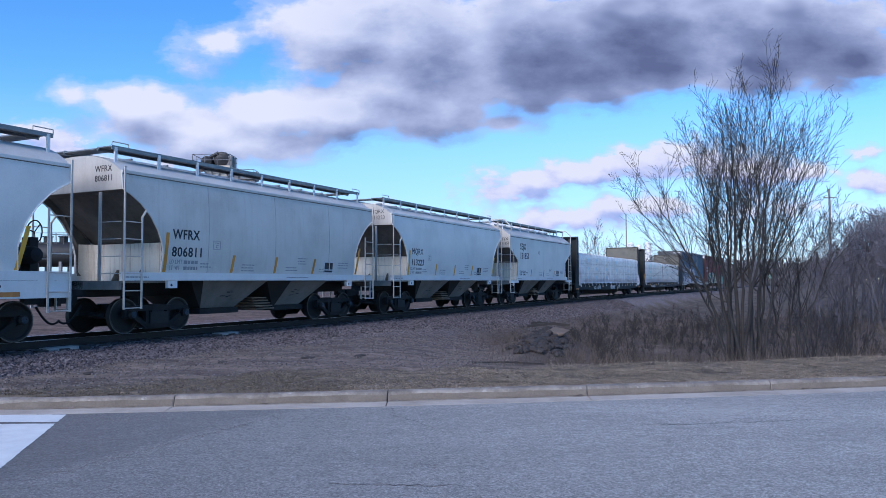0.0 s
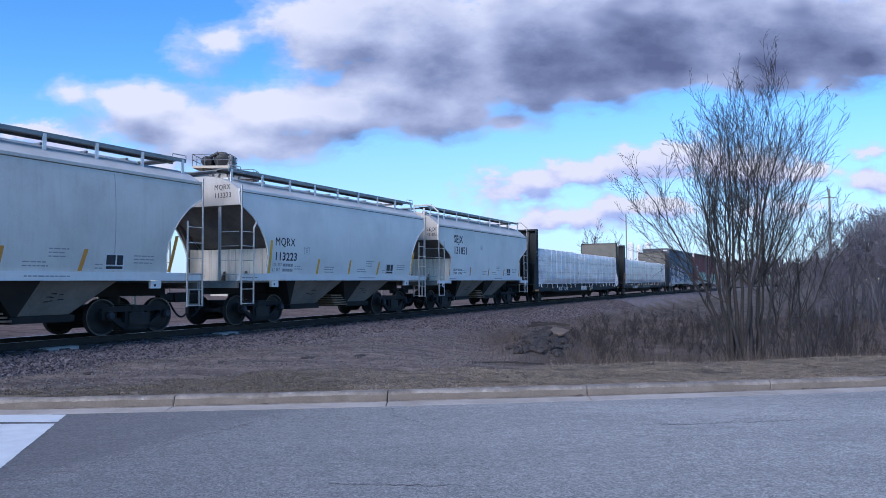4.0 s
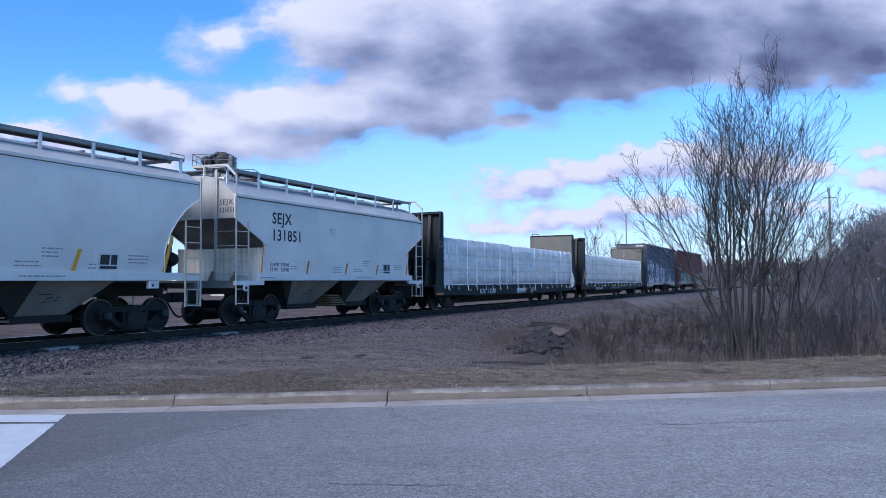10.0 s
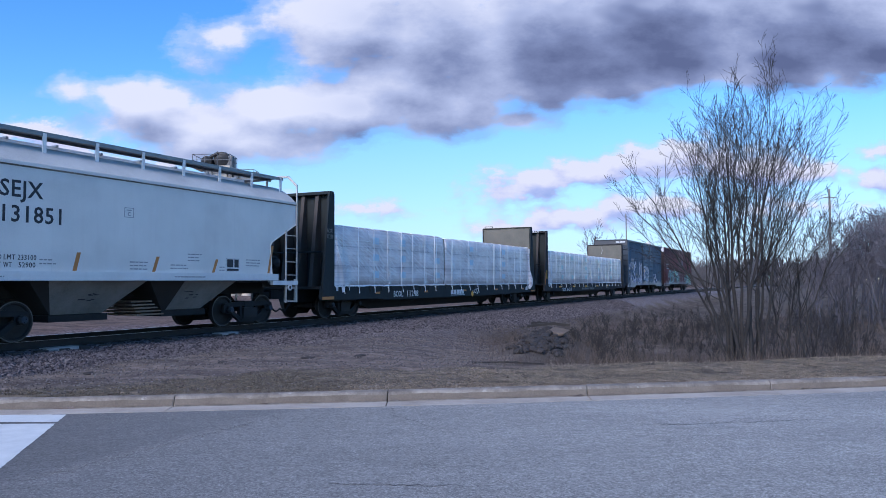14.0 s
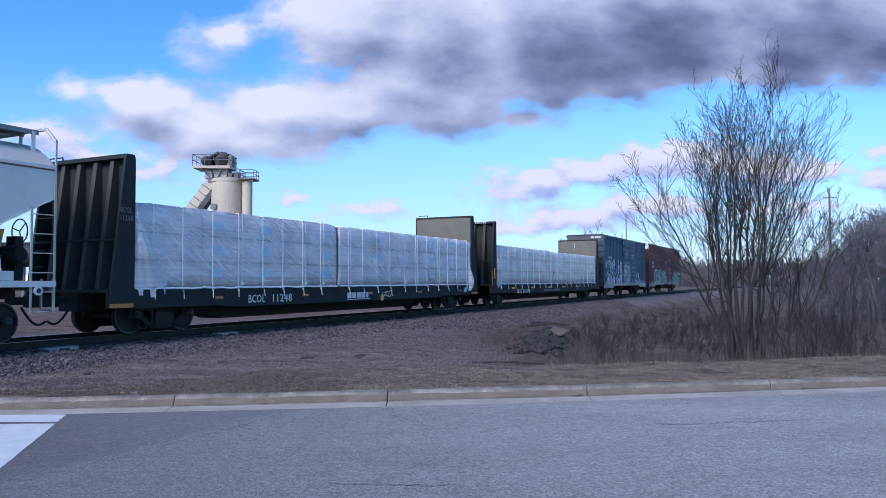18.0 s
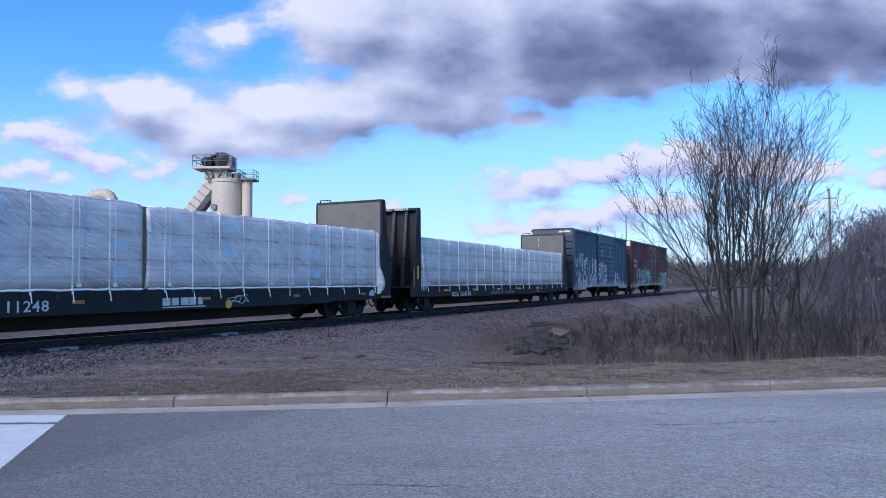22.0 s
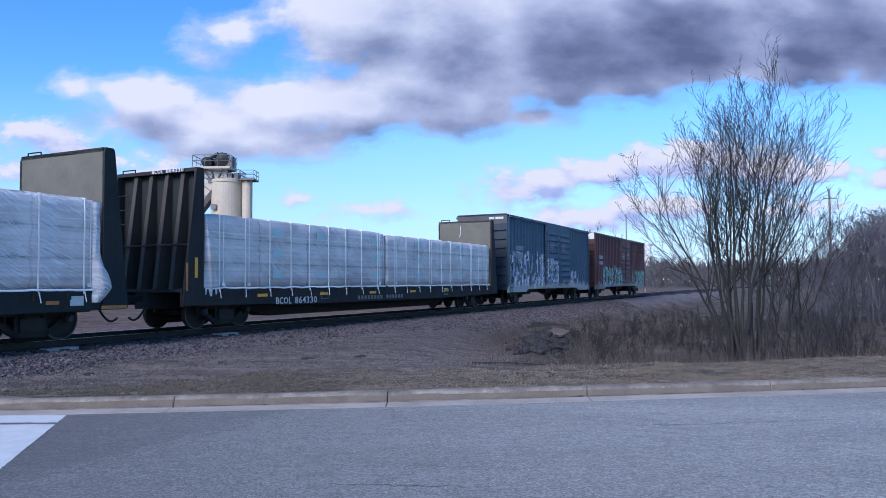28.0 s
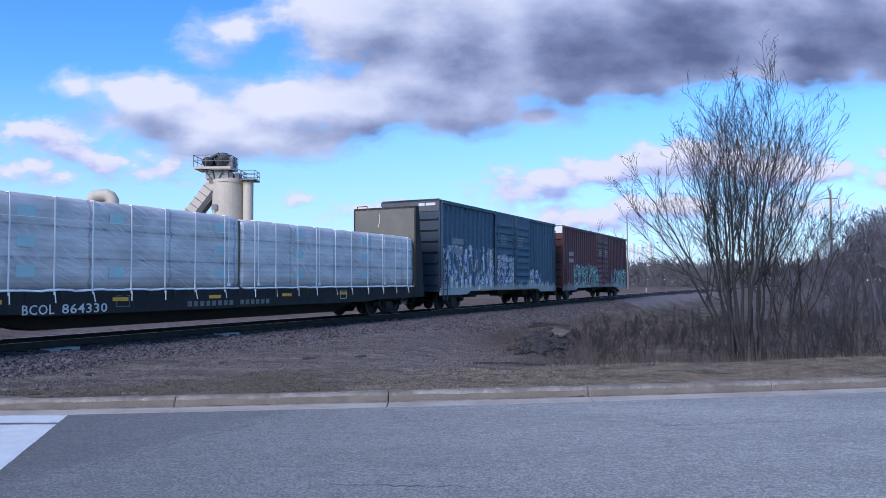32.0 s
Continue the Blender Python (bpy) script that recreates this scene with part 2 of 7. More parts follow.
def asphalt_material():
    m, t, b, out = nodes_of("road_old_asphalt")
    pos = t.nodes.new("ShaderNodeNewGeometry").outputs["Position"]
    big, mid = noise_node(t, 0.35, 4, 0.6, pos, (0.5, 1.6, 1)), noise_node(t, 5.0, 5, 0.7, pos, (0.6, 1.6, 1))
    fine = noise_node(t, 36, 3, 0.75, pos)
    cells = []
    for scale in (55.0, 120.0):
        vor = add(t, "ShaderNodeTexVoronoi", Scale=scale)
        t.links.new(pos, vor.inputs["Vector"])
        pick = t.nodes.new("ShaderNodeSeparateColor")
        t.links.new(vor.outputs["Color"], pick.inputs[0])
        cells.append(pick.outputs[0])
    v = math_node(t, "ADD", math_node(t, "MULTIPLY", fine, 0.5), math_node(t, "ADD", math_node(t, "MULTIPLY", cells[0], 0.27), math_node(t, "MULTIPLY", cells[1], 0.23)))
    col = ramp(t, v, [(0.24, (0.13, 0.124, 0.115)), (0.5, (0.295, 0.281, 0.257)), (0.72, (0.48, 0.460, 0.424)), (0.80, (0.72, 0.70, 0.65))]).outputs[0]
    col = mix_colour(t, 0.7, col, ramp(t, big, [(0.3, (0.70, 0.69, 0.68)), (0.7, (1.22, 1.21, 1.2))]).outputs[0], "MULTIPLY")
    col = mix_colour(t, 0.5, col, ramp(t, mid, [(0.3, (0.66, 0.66, 0.66)), (0.55, (1.1, 1.1, 1.1)), (0.75, (1.22, 1.22, 1.22))]).outputs[0], "MULTIPLY")
    sep = t.nodes.new("ShaderNodeSeparateXYZ")
    t.links.new(pos, sep.inputs[0])
    patch = math_node(t, "ADD", math_node(t, "SUBTRACT", sep.outputs[1], math_node(t, "MULTIPLY", sep.outputs[0], 2.05)), math_node(t, "MULTIPLY", mid, 0.5))
    col = mix_colour(t, ramp(t, math_node(t, "MULTIPLY", patch, 0.05), [(0.742, (0, 0, 0)), (0.765, (0.24, 0.24, 0.24))]).outputs[0], col, (0.09, 0.085, 0.082))
    # Tone falls to the left: brighter light at right put into the colour.
    worn = math_node(t, "ADD", math_node(t, "ADD", math_node(t, "MULTIPLY", sep.outputs[0], -0.11), math_node(t, "MULTIPLY", sep.outputs[1], -0.05)), math_node(t, "MULTIPLY_ADD", big, 0.7, 0.32))
    col = mix_colour(t, ramp(t, worn, [(0.0, (0, 0, 0)), (0.85, (1.0, 1.0, 1.0))]).outputs[0], col, mix_colour(t, 1.0, col, (0.50, 0.50, 0.52), "MULTIPLY"))
    t.links.new(col, b.inputs["Base Color"])
    b.inputs["Roughness"].default_value = 0.8
    bp = add(t, "ShaderNodeBump", Strength=0.5, Distance=0.006)
    t.links.new(v, bp.inputs["Height"])
    t.links.new(bp.outputs[0], b.inputs["Normal"])
    return m


def wrap_material(name, creased, tint, packs):
    """Thin white film over stacked boards: board courses show through, taut wrinkles fan out from the straps."""
    m, t, b, out = nodes_of(name)
    tc = t.nodes.new("ShaderNodeTexCoord").outputs["Object"]
    soft = noise_node(t, 0.9, 4, 0.55, tc, (0.8, 1, 1.6))
    sepx = t.nodes.new("ShaderNodeSeparateXYZ")
    t.links.new(tc, sepx.inputs[0])
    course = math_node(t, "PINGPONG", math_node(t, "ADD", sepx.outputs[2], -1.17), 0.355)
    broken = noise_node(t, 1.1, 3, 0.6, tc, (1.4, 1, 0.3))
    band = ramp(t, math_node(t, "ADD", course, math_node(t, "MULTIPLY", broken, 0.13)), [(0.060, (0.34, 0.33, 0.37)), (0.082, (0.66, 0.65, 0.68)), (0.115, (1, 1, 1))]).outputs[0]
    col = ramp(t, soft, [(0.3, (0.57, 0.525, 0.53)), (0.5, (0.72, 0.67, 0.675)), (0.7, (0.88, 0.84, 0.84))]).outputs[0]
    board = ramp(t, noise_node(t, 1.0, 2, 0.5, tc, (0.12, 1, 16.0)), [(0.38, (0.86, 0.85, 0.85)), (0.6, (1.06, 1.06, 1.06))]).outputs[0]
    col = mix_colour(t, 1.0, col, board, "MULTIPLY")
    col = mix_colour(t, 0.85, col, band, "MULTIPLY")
    # upright gaps between the packs of boards
    gap = math_node(t, "PINGPONG", math_node(t, "ADD", sepx.outputs[0], math_node(t, "MULTIPLY", noise_node(t, 2.0, 2, 0.5, tc, (0.05, 1, 1.5)), 0.25)), 1.22)
    col = mix_colour(t, packs, col, ramp(t, gap, [(0.012, (0.55, 0.54, 0.57)), (0.05, (1, 1, 1))]).outputs[0], "MULTIPLY")
    col = mix_colour(t, 1.0, col, tint, "MULTIPLY")
    # bright creases are put into the colour as whitened ridges
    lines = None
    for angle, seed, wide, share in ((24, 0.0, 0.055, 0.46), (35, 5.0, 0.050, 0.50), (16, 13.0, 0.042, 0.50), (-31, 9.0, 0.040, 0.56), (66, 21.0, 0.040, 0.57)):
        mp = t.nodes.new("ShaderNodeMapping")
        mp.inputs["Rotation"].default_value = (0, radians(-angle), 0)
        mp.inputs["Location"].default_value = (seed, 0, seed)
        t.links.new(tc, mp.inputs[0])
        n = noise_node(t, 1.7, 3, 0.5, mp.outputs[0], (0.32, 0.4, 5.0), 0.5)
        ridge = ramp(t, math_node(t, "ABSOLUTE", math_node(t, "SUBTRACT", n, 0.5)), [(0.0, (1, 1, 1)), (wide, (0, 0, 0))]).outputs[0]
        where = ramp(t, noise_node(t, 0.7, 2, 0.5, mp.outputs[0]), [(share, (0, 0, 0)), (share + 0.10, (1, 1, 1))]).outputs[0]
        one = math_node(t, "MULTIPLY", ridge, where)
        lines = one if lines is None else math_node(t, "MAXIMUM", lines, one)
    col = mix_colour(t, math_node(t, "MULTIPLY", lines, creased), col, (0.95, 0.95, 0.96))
    t.links.new(col, b.inputs["Base Color"])
    b.inputs["Roughness"].default_value = 0.30
    bp = add(t, "ShaderNodeBump", Strength=0.8, Distance=0.05)
    t.links.new(math_node(t, "ADD", soft, math_node(t, "MULTIPLY", lines, 0.44 * creased)), bp.inputs["Height"])
    t.links.new(bp.outputs[0], b.inputs["Normal"])
    return m


def boxcar_material(name, base, dark, low, rust, tags, spans, seed):
    """Weathered boxcar paint: rust runs, scuffed pale foot and sprayed colours inside the given stretches of the side."""
    m, t, b, out = nodes_of(name)
    tc = t.nodes.new("ShaderNodeTexCoord").outputs["Object"]
    sep = t.nodes.new("ShaderNodeSeparateXYZ")
    t.links.new(tc, sep.inputs[0])
    x, z = sep.outputs[0], sep.outputs[2]
    fine, run = noise_node(t, 9, 5, 0.6, tc), noise_node(t, 2.5, 6, 0.7, tc, (2.5, 1, 0.12))
    col = ramp(t, fine, [(0.3, dark), (0.6, base)]).outputs[0]
    col = mix_colour(t, ramp(t, run, [(0.5, (0, 0, 0)), (0.78, (0.8, 0.8, 0.8))]).outputs[0], col, rust)
    edge = math_node(t, "ADD", z, math_node(t, "MULTIPLY", math_node(t, "SUBTRACT", run, 0.5), 1.6))
    foot = ramp(t, math_node(t, "MULTIPLY", edge, 0.2), [(0.21, (1, 1, 1)), (0.255, (0, 0, 0))]).outputs[0]
    for k, (x0, x1, z1) in enumerate(spans):
        inx = math_node(t, "MULTIPLY", math_node(t, "GREATER_THAN", x, x0), math_node(t, "LESS_THAN", x, x1))
        inz = math_node(t, "LESS_THAN", math_node(t, "ADD", z, math_node(t, "MULTIPLY", noise_node(t, 1.3, 2, 0.5, tc), 1.1)), z1 + 0.55)
        mp = t.nodes.new("ShaderNodeMapping")
        mp.inputs["Location"].default_value = (seed + k * 3.1, 0, k)
        t.links.new(tc, mp.inputs[0])
        swirl = noise_node(t, 2.1, 2, 0.4, mp.outputs[0], (1.6, 1, 0.6), 2.0)
        stops = []
        for i, c in enumerate(tags):
            stops.append((0.30 + 0.4 * i / len(tags), c))
        paint = ramp(t, swirl, stops)
        paint.color_ramp.interpolation = "CONSTANT"
        shown = math_node(t, "MULTIPLY", math_node(t, "MULTIPLY", inx, inz), math_node(t, "GREATER_THAN", noise_node(t, 2.4, 3, 0.5, mp.outputs[0], (1.4, 1, 0.35), 1.2), 0.46))
        col = mix_colour(t, math_node(t, "MULTIPLY", shown, 0.85), col, paint.outputs[0])
    col = mix_colour(t, math_node(t, "MULTIPLY", foot, low), col, (0.46, 0.45, 0.43))
    t.links.new(col, b.inputs["Base Color"])
    b.inputs["Roughness"].default_value = 0.62
    return m


def blade_material(name, c1, c2):
    m, t, b, out = nodes_of(name)
    g = t.nodes.new("ShaderNodeNewGeometry")
    t.links.new(ramp(t, g.outputs["Random Per Island"], [(0.0, c1), (1.0, c2)]).outputs[0], b.inputs["Base Color"])
    b.inputs["Roughness"].default_value = 0.9
    b.inputs["Specular IOR Level"].default_value = 0.1
    return m


GROUND = ground_material()
ASPHALT = asphalt_material()
TAR = surface("crack_tar", [(0.035, 0.034, 0.035), (0.085, 0.082, 0.08)], 0.8, 0, 40, 3, 0.0)
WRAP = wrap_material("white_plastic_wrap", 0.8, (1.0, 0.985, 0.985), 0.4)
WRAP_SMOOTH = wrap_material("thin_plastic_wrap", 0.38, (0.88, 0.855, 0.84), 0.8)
DRY_GRASS = blade_material("dry_grass_blades", (0.085, 0.069, 0.052), (0.38, 0.315, 0.255))
THATCH = blade_material("dry_thatch_blades", (0.082, 0.067, 0.046), (0.45, 0.372, 0.285))
TURF = blade_material("dry_turf_blades", (0.042, 0.036, 0.026), (0.265, 0.225, 0.178))
BRUSH = blade_material("brush_stems", (0.036, 0.028, 0.025), (0.155, 0.124, 0.106))
# Darker brown that puts the shade of the upright kerb face into colour.
KERB_FACE_SHADE = surface("kerb_face_shade", [(0.115, 0.093, 0.075), (0.195, 0.162, 0.134)], 0.95, 0, 40, 2.5, 0.1)
BARK_SHRUB = surface("shrub_twigs", [(0.034, 0.031, 0.036), (0.062, 0.057, 0.064), (0.094, 0.086, 0.093)], 0.9, 0, 20, 2, 0.0)
LEAF = blade_material("dead_leaves", (0.05, 0.035, 0.025), (0.30, 0.23, 0.17))
CRUMB = blade_material("asphalt_crumbs", (0.12, 0.112, 0.105), (0.36, 0.345, 0.32))
# Wood on the rise carries some haze in its paler, bluer colour.
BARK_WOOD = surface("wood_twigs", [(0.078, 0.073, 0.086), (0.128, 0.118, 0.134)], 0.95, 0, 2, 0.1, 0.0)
BRAMBLE = surface("bramble_canes", [(0.07, 0.056, 0.049), (0.14, 0.115, 0.098)], 0.9, 0, 20, 2, 0.0)
GUTTER_CONC = surface("gutter_pale_concrete", [(0.27, 0.232, 0.195), (0.38, 0.335, 0.288), (0.47, 0.42, 0.365)], 0.85, 0, 45, 1.6, 0.12)
GRAVEL = blade_material("loose_gravel_stones", (0.045, 0.040, 0.040), (0.25, 0.22, 0.212))
STONES = blade_material("ballast_stones", (0.025, 0.022, 0.026), (0.172, 0.150, 0.156))
BLUE_CAR = boxcar_material("blue_boxcar_paint", (0.058, 0.110, 0.172), (0.032, 0.064, 0.106), 0.95, (0.10, 0.105, 0.11),
                           [(0.05, 0.10, 0.18), (0.74, 0.76, 0.80), (0.34, 0.37, 0.56), (0.78, 0.76, 0.74), (0.05, 0.06, 0.10), (0.60, 0.44, 0.20)], [(0.2, 6.4, 3.0), (6.6, 8.9, 2.7), (11.6, 14.0, 2.0)], 2.0)
RED_CAR = boxcar_material("red_boxcar_paint", (0.115, 0.026, 0.034), (0.070, 0.017, 0.023), 0.45, (0.16, 0.13, 0.12),
                          [(0.14, 0.42, 0.46), (0.03, 0.04, 0.06), (0.55, 0.72, 0.72), (0.10, 0.36, 0.30), (0.03, 0.04, 0.05), (0.22, 0.46, 0.20)], [(2.6, 8.6, 2.5), (13.2, 18.6, 2.3)], 7.0)
# Blue end darkened: the shadow of the bulkhead ahead is in its colour.
END_BLUE = surface("boxcar_end_shaded", [(0.018, 0.028, 0.043), (0.034, 0.050, 0.072)], 0.6, 0, 20, 1.0, 0.05, 0.3, (0.075, 0.07, 0.066))
END_TOP = surface("boxcar_end_top_pale", [(0.055, 0.060, 0.068), (0.10, 0.10, 0.105)], 0.7, 0, 20, 1.0, 0.05, 0.4, (0.13, 0.10, 0.08))
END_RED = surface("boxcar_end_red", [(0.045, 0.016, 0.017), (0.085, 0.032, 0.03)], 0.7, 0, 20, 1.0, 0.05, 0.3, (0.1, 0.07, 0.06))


# ---- mesh helpers ----
def part(name, bm, material, parent=None, label="", smooth=False):
    me = bpy.data.meshes.new(name)
    bmesh.ops.recalc_face_normals(bm, faces=bm.faces)
    bm.to_mesh(me)
    bm.free()
    return mesh_part(name, me, material, parent, label, smooth)


def mesh_part(name, me, material, parent=None, label="", smooth=False):
    me.materials.clear()
    me.materials.append(material)
    if smooth:
        me.shade_smooth()
    ob = new(name, me)
    if parent:
        ob.parent = parent
    return tagged(ob, label)


def arrays(name, verts, faces, material, parent=None, label="", smooth=False):
    me = bpy.data.meshes.new(name)
    me.from_pydata(verts, [], faces)
    me.update()
    return mesh_part(name, me, material, parent, label, smooth)


def box(bm, x0, x1, y0, y1, z0, z1):
    v = [bm.verts.new(p) for p in ((x0, y0, z0), (x1, y0, z0), (x1, y1, z0), (x0, y1, z0), (x0, y0, z1), (x1, y0, z1), (x1, y1, z1), (x0, y1, z1))]
    for f in ((0, 3, 2, 1), (4, 5, 6, 7), (0, 1, 5, 4), (1, 2, 6, 5), (2, 3, 7, 6), (3, 0, 4, 7)):
        bm.faces.new([v[i] for i in f])
    return v


def prism(bm, profile, y0, y1):
    """A profile of (x, z) points, drawn from y0 to y1."""
    a = [bm.verts.new((x, y0, z)) for x, z in profile]
    b = [bm.verts.new((x, y1, z)) for x, z in profile]
    bm.faces.new(a)
    bm.faces.new(b[::-1])
    for i in range(len(a)):
        j = (i + 1) % len(a)
        bm.faces.new((a[j], a[i], b[i], b[j]))


def bar(bm, p, q, r, n=6, r2=None):
    """A round bar from p to q."""
    p, q = Vector(p), Vector(q)
    d = (q - p).normalized()
    s = d.orthogonal().normalized()
    c = d.cross(s)
    r2 = r if r2 is None else r2
    rings = [[bm.verts.new(o + (s * math.cos(k * math.tau / n) + c * math.sin(k * math.tau / n)) * w) for k in range(n)] for o, w in ((p, r), (q, r2))]
    for k in range(n):
        j = (k + 1) % n
        bm.faces.new((rings[0][k], rings[0][j], rings[1][j], rings[1][k]))
    bm.faces.new(rings[0][::-1])
    bm.faces.new(rings[1])


def lathe(bm, profile, axis="z", n=24, centre=(0, 0, 0)):
    """Turns a profile of (radius, height) round an axis."""
    rings = []
    for r, h in profile:
        ring = []
        for k in range(n):
            a, b = r * math.cos(k * math.tau / n), r * math.sin(k * math.tau / n)
            p = (a, b, h) if axis == "z" else (h, b, a) if axis == "x" else (a, h, b)
            ring.append(bm.verts.new(Vector(p) + Vector(centre)))
        rings.append(ring)
    for r0, r1 in zip(rings, rings[1:]):
        for k in range(n):
            j = (k + 1) % n
            bm.faces.new((r0[k], r0[j], r1[j], r1[k]))
    bm.faces.new(rings[0][::-1])
    bm.faces.new(rings[-1])


def words(text, size, x, y, z, material, parent, width=0.0, name="lettering", label="", bold=0.003):
    """Lettering that stands on a side facing the road, from x to the right."""
    cu = bpy.data.curves.new(name, "FONT")
    cu.body, cu.size, cu.extrude, cu.space_character = text, size, 0.003, 1.08
    cu.resolution_u, cu.offset = 2, bold
    ob = bpy.data.objects.new(name, cu)
    scene.collection.objects.link(ob)
    bpy.context.view_layer.update()
    me = bpy.data.meshes.new_from_object(ob.evaluated_get(bpy.context.evaluated_depsgraph_get()))
    bpy.data.objects.remove(ob)
    xs = [v.co.x for v in me.vertices] or [0, 1]
    stretch = width / (max(xs) - min(xs)) if width else 0.95
    me.transform(Matrix.Translation((x, y, z)) @ pose(0, 0, 0, 90) @ Matrix.Diagonal((stretch, 1, 1, 1)))
    return tagged(mesh_part(name, me, material, parent), label, kind="stuff")


def bars_of_text(bm, x, y, z, width, rows, step, height, seed):
    """Plain bars in place of small print."""
    rnd = random.Random(seed)
    for i in range(rows):
        u = x
        while u < x + width * (0.75 + 0.25 * rnd.random()):
            w = rnd.uniform(0.06, 0.16)
            box(bm, u, min(u + w, x + width), y - 0.003, y + 0.004, z - i * step, z - i * step + height)
            u += w + 0.03


# ---- the line: straight, then a slow bend ----
TH, DIST, RAIL_Z = radians(26.15), 16.587, 0.465
U, AWAY = Vector((math.sin(TH), math.cos(TH), 0)), Vector((-math.cos(TH), math.sin(TH), 0))
BEND, BEND_FROM = 0.0009, 80.0


def line_point(s, lat=0.0, z=0.0):
    d = max(s - BEND_FROM, 0)
    turn = BEND * d
    side = -AWAY * math.cos(turn) - U * math.sin(turn)
    return AWAY * DIST + U * s - AWAY * (0.5 * BEND * d * d) + side * lat + Vector((0, 0, z))


def gone(t):
    """Metres that the train has rolled since the middle of the clip."""
    return 2.1641 * (t - 16) - 0.0017 * (t - 16) ** 2


# ---- ground ----
def kerb_y(x):
    x0 = min(max(x, -9.0), 12.0)
    y = 11.27 + 0.136 * x0 + 0.0038 * x0 * x0
    return y + (x - 12.0) * 0.23 * (x > 12.0)


def ease(v, a, b):
    k = min(max((v - a) / (b - a), 0), 1)
    return k * k * (3 - 2 * k)


def along(x, y):
    q = Vector((x, y, 0))
    return q.dot(U), DIST - q.dot(AWAY)


def ground_height(x, y):
    k = y - kerb_y(x)
    s, l = along(x, y)
    if k < 0.02:
        return -0.12
    rough = 0.05 * noise.noise(Vector((x * 0.9, y * 0.9, 0))) + 0.02 * noise.noise(Vector((x * 3, y * 3, 4)))
    z = 0.158 + 0.012 * min(k, 4) + rough * ease(k, 0.2, 1.2)
    ditch = ease(x, -2.0, 5.0) * ease(k, 2.4, 6.5) * ease(l, 2.5, 6.0) * (1 - 0.55 * ease(s, 60, 160))
    bank = math.exp(-((x - 2.0 - 0.18 * (y - 16.8)) / 1.5) ** 2) * ease(y, 14, 17) * (1 - ease(y, 26, 30))
    z -= 1.15 * ditch * (1 - 0.88 * bank)
    far = ease(-l, 3, 9)
    z += far * (0.05 + 0.15 * noise.noise(Vector((x * 0.05, y * 0.05, 2))))
    hill = ease(x, 26, 70) * ease(l, 10, 40) * 2.2
    z += hill
    shoulder = 0.25 - 0.12 * ease(l, 1.1, 1.5) - max(abs(l) - 2.0, 0) / 2.4 + 0.025 * noise.noise(Vector((x * 4, y * 4, 1)))
    return max(z, shoulder)


def verge_width(x):
    """How far the turf reaches back from the kerb."""
    return 0.75 + 1.75 * ease(x, -6.5, -2.6) + 0.03 * max(x, 0)


def spread(lo, hi, fine_lo, fine_hi, step):
    near = list(np.arange(fine_lo, fine_hi, step))
    up, w = [near[-1]], step
    while up[-1] < hi:
        w *= 1.22
        up.append(up[-1] + w)
    down, w = [near[0]], step
    while down[-1] > lo:
        w *= 1.22
        down.append(down[-1] - w)
    return down[:0:-1] + near + up[1:]


def make_ground():
    xs, ys = spread(-3500, 3500, -22, 34, 0.33), spread(-800, 4200, 9.5, 46, 0.3)
    verts = [(x, y, ground_height(x, y)) for y in ys for x in xs]
    w = len(xs)
    faces = [(j * w + i, j * w + i + 1, (j + 1) * w + i + 1, (j + 1) * w + i) for j in range(len(ys) - 1) for i in range(w - 1)]
    ob = arrays("ground", verts, faces, GROUND, smooth=True)
    zone = ob.data.color_attributes.new("zone", "FLOAT_COLOR", "POINT")
    for i, (x, y, z) in enumerate(verts):
        k = y - kerb_y(x)
        s, l = along(x, y)
        turf = ease(k, 0.0, 0.15) * (1 - ease(k, verge_width(x) - 0.5, verge_width(x) + 0.5)) if x < 3 else 1.0
        turf = turf * (1 - ease(-l, 3, 6))
        stones = 1 - ease(abs(l), 3.5, 4.9 + 2.6 * ease(s, 12, 18) * (1 - ease(s, 22, 30)))
        brush = ease(x, -0.5, 3.5) * ease(k, 2.3, 3.4) * ease(l, 3.5, 5.5)
        zone.data[i].color = (turf, stones, brush, 1 - ease(-l, 2.0, 5.0))
    return tagged(ob, "dry winter ground with dirt, turf and gravel beside the railway", "ground", kind="structure")


make_ground()


def strip(name, lines, material, label, category, parent=None):
    """A sheet woven between rows of points."""
    n = len(lines[0])
    verts = [p for row in lines for p in row]
    faces = [(j * n + i, j * n + i + 1, (j + 1) * n + i + 1, (j + 1) * n + i) for j in range(len(lines) - 1) for i in range(n - 1)]
    ob = arrays(name, verts, faces, material, parent)
    return tagged(ob, label, category, kind="structure") if category else ob


KX = list(np.arange(-60, 62, 0.5))
strip("road", [[(x, y, 0.0) for x in KX] for y in (-9.0, 0.0, 5.0)] + [[(x, kerb_y(x) - 0.46, 0.0) for x in KX], [(x, kerb_y(x) - 0.46, -0.2) for x in KX]],
      ASPHALT, "worn grey asphalt road with fine cracks", "road")


